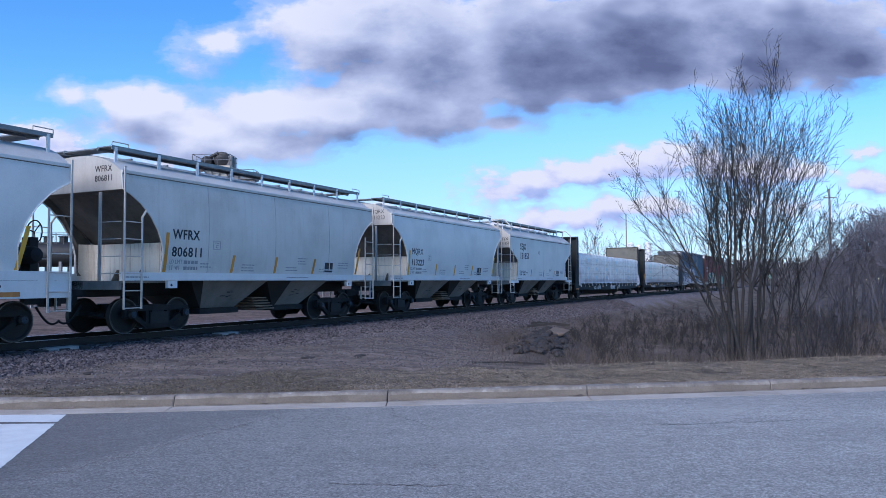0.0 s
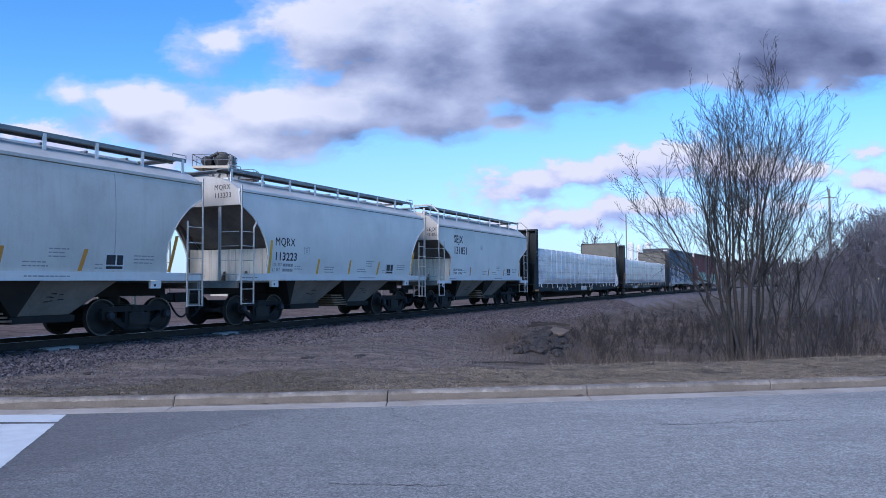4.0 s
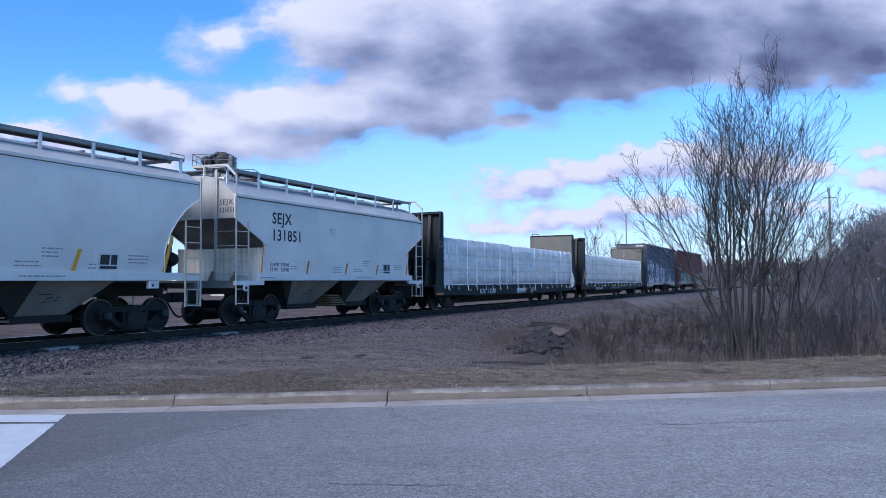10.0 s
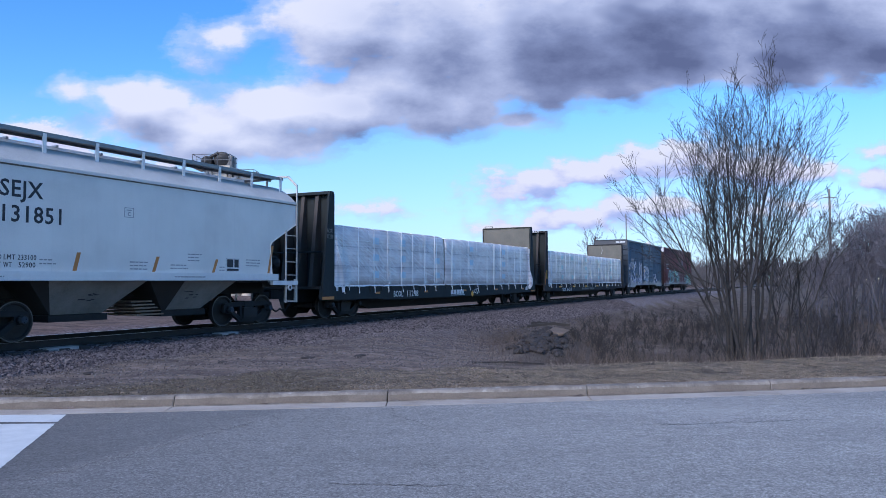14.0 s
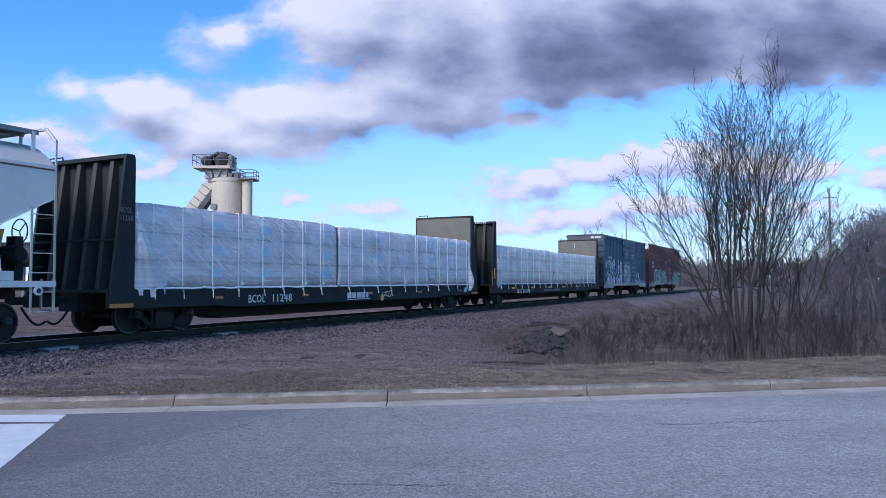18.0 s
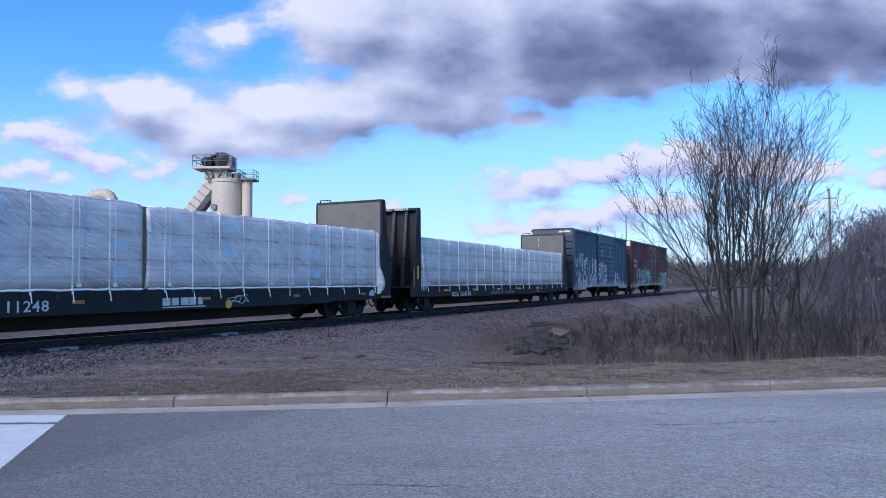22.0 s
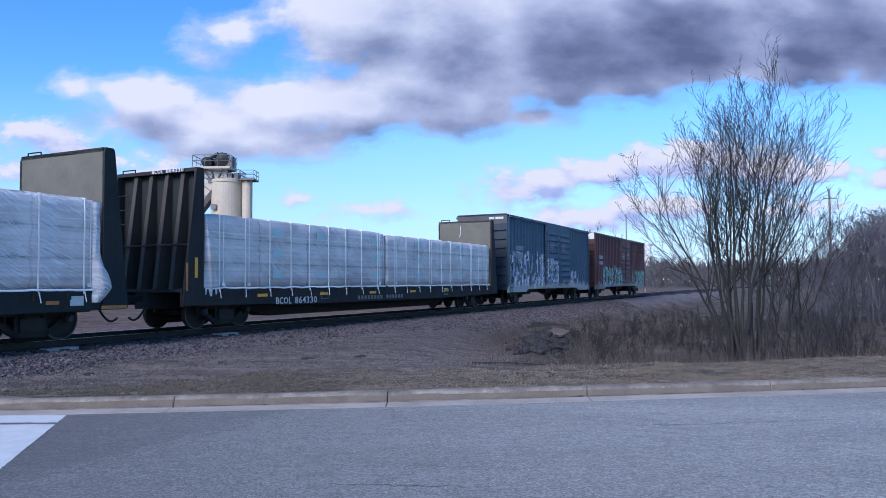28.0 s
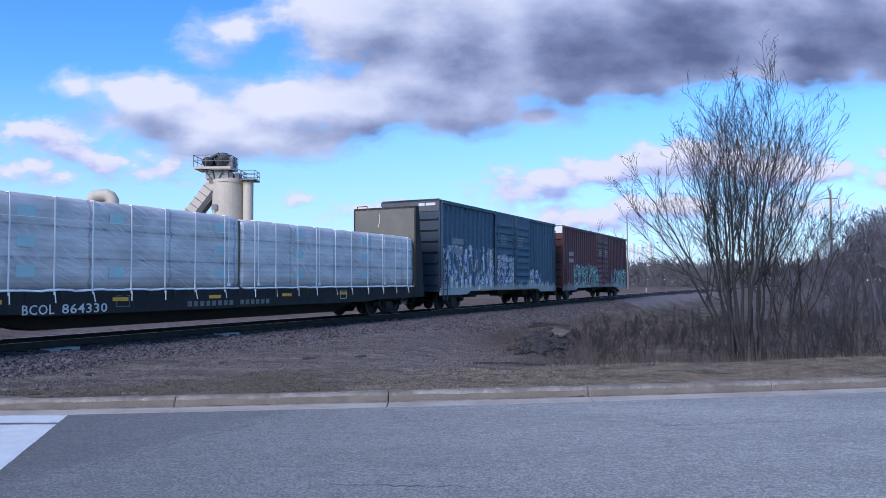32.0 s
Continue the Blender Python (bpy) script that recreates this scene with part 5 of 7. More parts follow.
def make_flatcar(s0, s1, paint, label, variant):
    L = s1 - s0
    car = start_car("bulkhead_flatcar", label, s0, L)
    bm = bmesh.new()
    belly = [(0, 0.68), (0, 1.16), (L, 1.16), (L, 0.68), (L - 3.8, 0.66), (L - 4.4, 0.60), (4.4, 0.60), (3.8, 0.66)]
    for y in (-1.50, 1.44):
        bm2 = bmesh.new()
        prism(bm2, belly, y, y + 0.06)
        part("side_sill", bm2, paint, car)
    box(bm, 0.02, L - 0.02, -1.44, 1.44, 1.06, 1.15)
    part("deck", bm, TIE_WOOD, car)
    bm = bmesh.new()
    prism(bm, [(0.1, 0.60), (0.1, 1.05), (L - 0.1, 1.05), (L - 0.1, 0.60), (L - 3.6, 0.56), (L - 5.0, 0.22), (5.0, 0.22), (3.6, 0.56)], -0.35, 0.35)
    part("centre_sill", bm, IRON, car)
    n = 24
    for k in range(n):
        x = 1.6 + (L - 3.2) * k / (n - 1)
        bm = bmesh.new()
        box(bm, x - 0.05, x + 0.05, -1.545, -1.501, 0.94, 1.12)
        part("stake_pocket", bm, paint, car)
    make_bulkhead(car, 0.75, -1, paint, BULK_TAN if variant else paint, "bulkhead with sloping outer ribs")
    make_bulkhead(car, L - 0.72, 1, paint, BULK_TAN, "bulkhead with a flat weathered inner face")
    for x0, x1, z0, z1, m in ((0.02, 0.72, 0.70, 0.80, ORANGE), (L - 0.75, L - 0.02, 0.70, 0.78, ORANGE)):
        bm = bmesh.new()
        box(bm, x0, x1, -1.562, -1.552, z0, z1)
        part("reflector", bm, m if not variant else FLAT_BROWN, car)
    for k in range(5):
        x = (3.6 + k * 4.05) if not variant else (3.0 + k * 3.2)
        bm = bmesh.new()
        box(bm, x, x + (0.32 if not variant else 0.46), -1.553 if variant else -1.512, -1.547 if variant else -1.502, 0.84 if not variant else 0.885, 0.92 if not variant else 0.975)
        part("reflector", bm, ORANGE if not variant else YELLOW, car)
    if not variant:
        words("BCOL", 0.34, 4.98, -1.503, 0.70, WHITE_INK, car, 0.75)
        words("11248", 0.34, 6.05, -1.503, 0.70, WHITE_INK, car, 0.95)
        words("BCOL", 0.20, 0.30, -1.553, 3.02, FADED_INK, car, 0.34, "faded_lettering", bold=0.0)
        words("11248", 0.20, 0.28, -1.553, 2.82, FADED_INK, car, 0.36, "faded_lettering", bold=0.0)
        bm = bmesh.new()
        for i, w in enumerate((0.26, 0.24, 0.28, 0.24, 0.18)):
            box(bm, 10.3 + i * 0.31, 10.3 + i * 0.31 + w, -1.508, -1.502, 0.72, 0.92)
        box(bm, 10.3, 11.85, -1.508, -1.502, 0.66, 0.69)
        part("emblem", bm, WHITE_INK, car, "white painted railway emblem")
        bm = bmesh.new()
        lathe(bm, [(0.13, -1.507), (0.13, -1.502)], "y", 12, (12.75, 0, 0.70))
        doodle = part("sprayed_doodle", bm, YELLOW, car, "yellow blob sprayed on the sill")
        bm = bmesh.new()
        for a, b in (((12.7, 0.86), (13.3, 0.92)), ((13.3, 0.92), (13.2, 0.76)), ((13.2, 0.76), (12.9, 0.80)), ((12.9, 0.80), (13.35, 0.70)), ((13.35, 0.70), (13.5, 0.88)), ((13.5, 0.88), (13.6, 0.74)), ((13.6, 0.74), (13.4, 0.80)), ((13.0, 0.92), (13.55, 0.96)), ((12.85, 0.72), (13.1, 0.90))):
            bar(bm, (a[0], -1.503, a[1]), (b[0], -1.503, b[1]), 0.010, 4)
        part("sprayed_line", bm, WHITE_INK, doodle)
        bm = bmesh.new()
        box(bm, L - 1.55, L - 1.2, -1.508, -1.502, 0.80, 1.02)
        part("card", bm, WHITE_INK, car, "white card on the sill")
    else:
        words("BCOL", 0.30, 3.92, -1.503, 0.64, WHITE_INK, car, 0.76)
        words("864330", 0.30, 4.88, -1.503, 0.64, WHITE_INK, car, 1.20)
        bm = bmesh.new()
        for i in range(15):
            if i != 8:
                box(bm, 8.65 + i * 0.23, 8.65 + i * 0.23 + 0.15, -1.506, -1.502, 0.68, 0.82)
        tagged(part("faded_name", bm, FADED_INK, car, "faded painted name along the sill"), kind="stuff")
        for x in (6.35, 15.9):
            bm = bmesh.new()
            for a, b, c, d in ((0, 0.4, 0, 0.02), (0, 0.4, 0.26, 0.28), (0, 0.02, 0, 0.28), (0.38, 0.4, 0, 0.28)):
                box(bm, x + a, x + b, -1.506, -1.502, 0.74 + c, 0.74 + d)
            part("stencil_frame", bm, FADED_INK if x < 10 else WHITE_INK, car)
        bm = bmesh.new()
        box(bm, 0.42, 0.52, -1.562, -1.552, 1.45, 2.0)
        part("tall_reflector", bm, YELLOW, car)
        bm = bmesh.new()
        box(bm, 0.10, 0.17, -1.562, -1.552, 1.10, 1.85)
        part("tall_reflector", bm, ORANGE, car)
        for text, w, y in (("BCOL", 0.42, 0.1), ("864330", 0.66, -0.44)):
            o = words(text, 0.15, 0, 0, 0, WHITE_INK, car, w, "top_lettering", bold=0.003)
            o.matrix_basis = pose(0.42, y, 4.385, 0, 0, -90)
    if variant:
        bm = bmesh.new()
        for a, b in (((0.25, 4.30), (0.22, 3.95)), ((0.22, 3.95), (0.30, 3.70))):
            bar(bm, (L - 0.725, a[0], a[1]), (L - 0.725, b[0], b[1]), 0.014, 4)
        part("chalk_mark", bm, WHITE_INK, car, "white chalk stroke on the bulkhead")
    make_truck(car, 2.15)
    make_truck(car, L - 2.15)
    make_coupler(car, 0, -1)
    make_coupler(car, L, 1)
    return car


def make_load(s0, s1, seed, label, top):
    """A wrapped stack of boards: a film with folds, sagging a little between the straps."""
    L = s1 - s0
    load = tagged(new("lumber_bundle"), label, "lumber load", "wrapped lumber on the flatcars")
    TRAIN.append((load, s0, L))
    rnd = random.Random(seed)
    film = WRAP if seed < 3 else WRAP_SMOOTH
    bm = bmesh.new()
    nx = int(L / 0.12)
    ring = [(-1.44, 1.17), (-1.46, 1.5), (-1.46, 1.85), (-1.46, 2.2), (-1.46, 2.55), (-1.46, 2.9), (-1.45, top - 0.12), (-1.38, top - 0.01), (-0.9, top), (0.9, top), (1.38, top - 0.01), (1.45, top - 0.12), (1.46, 2.2), (1.44, 1.17)]
    rows = []
    for i in range(nx + 1):
        x = L * i / nx
        end = min(x, L - x)
        row = []
        for y, z in ring:
            n1 = noise.noise(Vector((x * 1.4 + seed, z * 3.0 + x * 1.1, y)))
            n2 = noise.noise(Vector((x * 4.5, z * 6.0 - x * 3.0, seed + y)))
            pull = 0.03 * n1 + 0.014 * n2
            sag = -0.05 * ease(0.5 - end, 0, 0.5) if z > 2.8 else 0
            row.append(bm.verts.new((x + (0.05 * n1 if end < 0.05 else 0), y + (pull if y < 0 else -pull), z + sag + 0.012 * n1)))
        rows.append(row)
    for r0, r1 in zip(rows, rows[1:]):
        for k in range(len(ring) - 1):
            bm.faces.new((r0[k], r0[k + 1], r1[k + 1], r1[k]))
    bm.faces.new(rows[0])
    bm.faces.new(rows[-1][::-1])
    bm.faces.new([r[0] for r in rows] + [r[-1] for r in rows[::-1]])
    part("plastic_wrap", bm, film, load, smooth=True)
    if seed == 2:
        # loose film bellies out at the free corner
        bm = bmesh.new()
        rows = []
        for i in range(15):
            z = 0.86 + (top - 0.95) * i / 14
            w = 0.05 + 0.30 * math.exp(-((z - 1.25) / 0.42) ** 2) + 0.03 * noise.noise(Vector((z * 4, seed, 0)))
            w *= min(1.0, 0.45 + i * 0.3)
            row = []
            for k in range(7):
                u = k / 6
                x = -0.16 + u * (w + 0.16)
                row.append(bm.verts.new((L + x if seed == 2 else -x, -1.485 - (0.085 * min(1, u * 3) + 0.09 * math.sin(math.pi * u)) * min(1, w / 0.2) + 0.03 * noise.noise(Vector((z * 7, k, seed))), z)))
            rows.append(row)
        for r0, r1 in zip(rows, rows[1:]):
            for k in range(6):
                bm.faces.new((r0[k], r0[k + 1], r1[k + 1], r1[k]))
        part("loose_film", bm, film, load, "loose crumpled film at the corner", smooth=True)
    if seed % 2:
        # film that hangs loose from the leading top corner and billows at its foot
        reach = 1.15 if seed == 1 else 0.55
        bm = bmesh.new()
        rows = []
        for i in range(22):
            v = i / 21
            z = top - 0.06 + (1.02 - top) * v
            wide = 0.10 + reach * v ** 1.25 - 0.16 * reach * max(0, v - 0.86) / 0.14
            row = []
            for k in range(15):
                u = k / 14
                fold = 0.022 * math.sin(u * 17 - v * 3.0 + seed) * v + 0.02 * noise.noise(Vector((u * 5, v * 3, seed)))
                belly = 0.10 * math.sin(math.pi * min(1, u)) ** 0.7 * math.sin(math.pi * min(1.0, 0.1 + v * 0.85)) ** 1.5
                row.append(bm.verts.new((-0.03 + wide * u, -1.487 - belly - fold * (u > 0 and u < 1), z + 0.03 * math.sin(u * 9) * (v > 0.97))))
            rows.append(row)
        for r0, r1 in zip(rows, rows[1:]):
            for k in range(14):
                bm.faces.new((r0[k], r0[k + 1], r1[k + 1], r1[k]))
        part("loose_film", bm, film, load, "loose film draped from the corner", smooth=True)
    if seed % 2 == 0:
        bm = bmesh.new()
        box(bm, -0.16, 0.03, -1.40, 1.40, 1.17, top - 0.06)
        part("bare_board_end", bm, LUMBER, load, "brown board ends showing between the wrapped stacks")
    # the film's gathered lower edge
    bm = bmesh.new()
    last = None
    for i in range(int(L / 0.06) + 1):
        x = L * i / int(L / 0.06)
        low = 1.135 + 0.022 * noise.noise(Vector((x * 1.9, seed, 3))) + 0.012 * noise.noise(Vector((x * 7.0, seed, 5)))
        out = 0.012 * noise.noise(Vector((x * 5.0, seed, 9)))
        pair = [bm.verts.new((x, -1.512 + out, low)), bm.verts.new((x, -1.528 + out, low + 0.016)), bm.verts.new((x, -1.482, low + 0.05))]
        if last:
            for k in range(2):
                bm.faces.new((last[k], pair[k], pair[k + 1], last[k + 1]))
        last = pair
    part("film_hem", bm, STRAP, load, "bright gathered hem of the film", smooth=True)
    bm = bmesh.new()
    last = None
    for i in range(int(L / 0.4) + 1):
        x = 0.05 + (L - 0.1) * i / int(L / 0.4)
        p = (x, -1.488, top - 0.52 + 0.03 * noise.noise(Vector((x * 1.3, seed, 0))))
        if last:
            bar(bm, last, p, 0.009, 4)
        last = p
    part("film_tape", bm, STRAP, load, "white tape along the film")
    x = 0.55
    while x < L - 0.2:
        bm = bmesh.new()
        lean = rnd.uniform(-0.04, 0.04)
        w = 0.016
        for a, b in (((x + lean, -1.500, top - 0.05), (x, -1.500, 1.10)), ((x + lean, -1.5, top - 0.03), (x + lean, -0.9, top + 0.02)), ((x + lean, -0.9, top + 0.02), (x + lean, 0.9, top + 0.02))):
            if a[2] - b[2] > 1:
                box(bm, x - w, x + w, -1.506, -1.494, 1.06, top - 0.03)
            else:
                bar(bm, a, b, 0.014, 4)
        bar(bm, (x, -1.535, 1.12), (x + rnd.uniform(-0.02, 0.06), -1.55, 0.88), 0.013, 5)
        strap = part("strap", bm, STRAP, load)
        if rnd.random() < 0.5 and x + 0.3 < L:
            bm = bmesh.new()
            box(bm, x + 0.16, x + 0.183, -1.500, -1.490, 1.3, top - 0.06)
            box(bm, x + 0.11, x + 0.24, -1.502, -1.490, 1.22, 1.31)
            part("inner_strap", bm, STRAP, strap)
        x += rnd.uniform(0.96, 1.16)
    for x in [L * f for f in (0.30, 0.54, 0.90)] if seed % 2 else [L * f for f in (0.24, 0.62)]:
        for z in (1.45, 2.1, 2.75):
            if rnd.random() < 0.9:
                bm = bmesh.new()
                box(bm, x, x + 0.42, -1.482, -1.476, z, z + 0.26)
                part("paper_label", bm, LABEL_BLUE if seed < 3 else LABEL_TEAL, load, "pale printed label under the film")
    return load


def make_boxcar(s0, s1, side, end, doors, name, label, trim, roof, zt):
    L = s1 - s0
    car = start_car(name, label, s0, L)
    zb = 0.98
    bm = bmesh.new()
    box(bm, 0.06, L - 0.06, -1.50, 1.50, zb, zt)
    part("body", bm, side, car)
    n = int((L - (doors[1] - doors[0])) / 0.5)
    for y in (-1, 1):
        x, k = 0.22, 0
        while x < L - 0.1:
            if not (doors[0] - 0.15 < x < doors[1] + 0.15):
                bm = bmesh.new()
                a, b = (1.50, 1.565)
                v = [bm.verts.new((x + dx, y * d, z)) for z in (zb + 0.06, zt - 0.06) for dx, d in ((-0.13, a), (-0.07, b), (0.07, b), (0.13, a))]
                for i in range(3):
                    bm.faces.new((v[i], v[i + 1], v[i + 5], v[i + 4]))
                bm.faces.new(v[:4])
                bm.faces.new(v[4:])
                part("side_rib", bm, side, car)
            x += 0.52
        half = (doors[0] + doors[1]) / 2
        for d0, d1 in ((doors[0], half - 0.03), (half + 0.03, doors[1])):
            bm = bmesh.new()
            box(bm, d0, d1, y * 1.585 - 0.02, y * 1.585 + 0.02, zb + 0.08, zt - 0.10)
            door = part("door", bm, side, car)
            for i in range(9):
                z = zb + 0.35 + i * 0.38
                bm = bmesh.new()
                r = [(y * 1.604, z - 0.13), (y * 1.665, z - 0.06), (y * 1.665, z - 0.02), (y * 1.604, z + 0.13)]
                a = [bm.verts.new((d0 + 0.08, u, w)) for u, w in r]
                b = [bm.verts.new((d1 - 0.08, u, w)) for u, w in r]
                for q in range(4):
                    bm.faces.new((a[q], a[(q + 1) % 4], b[(q + 1) % 4], b[q]))
                bm.faces.new(a)
                bm.faces.new(b)
                part("door_rib", bm, side, door)
            for dx in (0.25, d1 - d0 - 0.25):
                bm = bmesh.new()
                bar(bm, (d0 + dx, y * 1.69, zb + 0.1), (d0 + dx, y * 1.69, zt - 0.15), 0.022, 6)
                part("lock_rod", bm, side, door)
    bm = bmesh.new()
    for y in (-1, 1):
        for z in (zb + 0.02, zt - 0.05):
            box(bm, doors[0] - 2.2 if z < 2 else 0.1, doors[1] + 2.2 if z < 2 else L - 0.1, y * 1.59 - 0.05, y * 1.59 + 0.05, z - 0.06, z + 0.05)
    part("door_track", bm, trim, car)
    bm = bmesh.new()
    prof = [(0.0, zb - 0.26), (0.0, zb + 0.06), (L, zb + 0.06), (L, zb - 0.26), (L - 2.9, zb - 0.26), (L - 3.3, zb - 0.10), (3.3, zb - 0.10), (2.9, zb - 0.26)]
    for y in (-1.53, 1.47):
        prism(bm, prof, y, y + 0.06)
    part("side_sill", bm, side, car)
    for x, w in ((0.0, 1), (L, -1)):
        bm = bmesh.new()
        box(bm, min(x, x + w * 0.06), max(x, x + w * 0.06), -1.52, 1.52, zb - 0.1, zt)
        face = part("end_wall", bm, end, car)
        for i in range(7):
            z = zb + 0.30 + i * 0.50
            bm = bmesh.new()
            xs = sorted((x, x - w * 0.09))
            for dz, deep in ((-0.17, 0.075), (-0.10, 0.075)):
                box(bm, min(x, x - w * deep), max(x, x - w * deep), -1.42, 1.42, z + dz, z + dz + 0.07)
            v = bm.verts[:]
            for q in v:
                if abs(q.co.x - x) > 0.05 and abs(q.co.z - (z - 0.17)) < 1e-4:
                    q.co.x = x - w * 0.01
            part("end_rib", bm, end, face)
        bm = bmesh.new()
        xs = sorted((x + w * 0.01, x - w * 0.03))
        box(bm, xs[0], xs[1], -1.5, 1.5, zt - 0.46, zt + 0.1)
        panel = part("end_top_panel", bm, roof, face, "pale streaked panel at the top of the end")
        if w > 0 and end is END_BLUE:
            for y0, y1 in ((-0.75, -0.45), (-1.30, -0.82)):
                bm = bmesh.new()
                box(bm, -0.037, -0.032, y0, y1, zt - 0.20, zt - 0.08)
                part("painted_mark", bm, WHITE_INK, face)
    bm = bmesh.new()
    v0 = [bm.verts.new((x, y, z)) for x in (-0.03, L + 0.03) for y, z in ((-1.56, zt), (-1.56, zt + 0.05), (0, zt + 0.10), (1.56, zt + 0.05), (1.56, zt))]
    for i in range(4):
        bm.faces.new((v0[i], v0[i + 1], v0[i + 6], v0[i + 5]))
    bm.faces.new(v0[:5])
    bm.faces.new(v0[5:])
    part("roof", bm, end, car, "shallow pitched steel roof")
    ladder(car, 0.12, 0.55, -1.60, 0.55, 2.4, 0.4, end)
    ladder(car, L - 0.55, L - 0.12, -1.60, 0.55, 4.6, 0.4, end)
    bm = bmesh.new()
    box(bm, 0.3, L - 0.3, -0.3, 0.3, 0.62, 0.98)
    for x in (4.5, L * 0.5, L - 4.5):
        box(bm, x, x + 0.9, -0.9, -0.4, 0.55, 0.95)
    part("underframe", bm, IRON, car)
    bm = bmesh.new()
    bars_of_text(bm, 1.2, -1.57, 3.1, 1.2, 1, 0.3, 0.26, 11)
    bars_of_text(bm, 1.2, -1.57, 2.65, 1.3, 1, 0.3, 0.26, 12)
    for x in (doors[0] + 0.6, (doors[0] + doors[1]) / 2 + 0.6):
        bars_of_text(bm, x, -1.668, 3.75, 0.8, 4, 0.14, 0.06, 13)
    tagged(part("small_print", bm, GREY_INK, car), kind="stuff")
    make_truck(car, 2.3)
    make_truck(car, L - 2.3)
    make_coupler(car, 0, -1)
    make_coupler(car, L, 1)
    return car


GREY_HOPPER = "light grey covered hopper, "
make_hopper(-35.2, -23.6, "MQRX", "", "arc", 3.95, GREY_HOPPER + "white sill, foremost of the train")
make_hopper(-22.20, -10.70, "WFRX", "806811", "arc", 4.02, GREY_HOPPER + "rounded end cut-outs, orange reflectors, grimed cream-grey", marks=REFLECT_ORANGE, brake=False, paint=HOPPER_OLD)
make_hopper(-9.20, 2.40, "MQRX", "113223", "arc", 4.02, GREY_HOPPER + "rounded end cut-outs, clean yellow reflectors")
make_hopper(3.80, 15.42, "SEJX", "131851", "straight", 3.85, GREY_HOPPER + "straight end cut-outs, brown reflectors", marks=ORANGE)
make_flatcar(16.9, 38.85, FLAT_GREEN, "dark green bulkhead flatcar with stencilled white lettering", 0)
make_load(17.72, 26.55, 1, "white plastic-wrapped lumber stack strapped to the dark green flatcar", 3.35)
make_load(26.72, 38.02, 2, "white plastic-wrapped lumber stack, end film torn loose", 3.31)
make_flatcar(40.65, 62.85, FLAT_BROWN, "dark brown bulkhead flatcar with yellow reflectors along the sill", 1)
make_load(41.52, 51.30, 3, "white plastic-wrapped lumber stack with pale blue labels", 3.27)
make_load(51.45, 62.0, 4, "white plastic-wrapped lumber stack strapped to the brown flatcar", 3.21)
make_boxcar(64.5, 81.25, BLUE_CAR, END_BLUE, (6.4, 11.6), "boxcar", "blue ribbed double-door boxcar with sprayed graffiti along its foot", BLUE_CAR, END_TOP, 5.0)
make_boxcar(83.0, 102.0, RED_CAR, END_RED, (8.2, 12.0), "boxcar", "dark red ribbed boxcar with teal graffiti, last of the train", RED_CAR, HOPPER_WHITE, 5.06)


# ---- far things, given by their bearing across the view (1331 to the view's focal length) and their distance ----
F = 1331.0


def far(px, py, d):
    """A place d metres ahead; px and py count from the view's upper left corner."""
    return Vector(((px - 784) / F * d, d, 1.75 + (499.3 - 0.0051 * (px - 784) - py) / F * d))


def rail_ring(bm, x0, x1, y0, y1, z, h, r=0.05):
    pts = [(x0, y0), (x1, y0), (x1, y1), (x0, y1)]
    for (a, b), (c, d) in zip(pts, pts[1:] + pts[:1]):
        for k in (0.5, 1.0):
            bar(bm, (a, b, z + h * k), (c, d, z + h * k), r, 5)
        n = max(1, int(max(abs(c - a), abs(d - b)) / 1.2))
        for i in range(n):
            x, y = a + (c - a) * i / n, b + (d - b) * i / n
            bar(bm, (x, y, z), (x, y, z + h), r, 5)


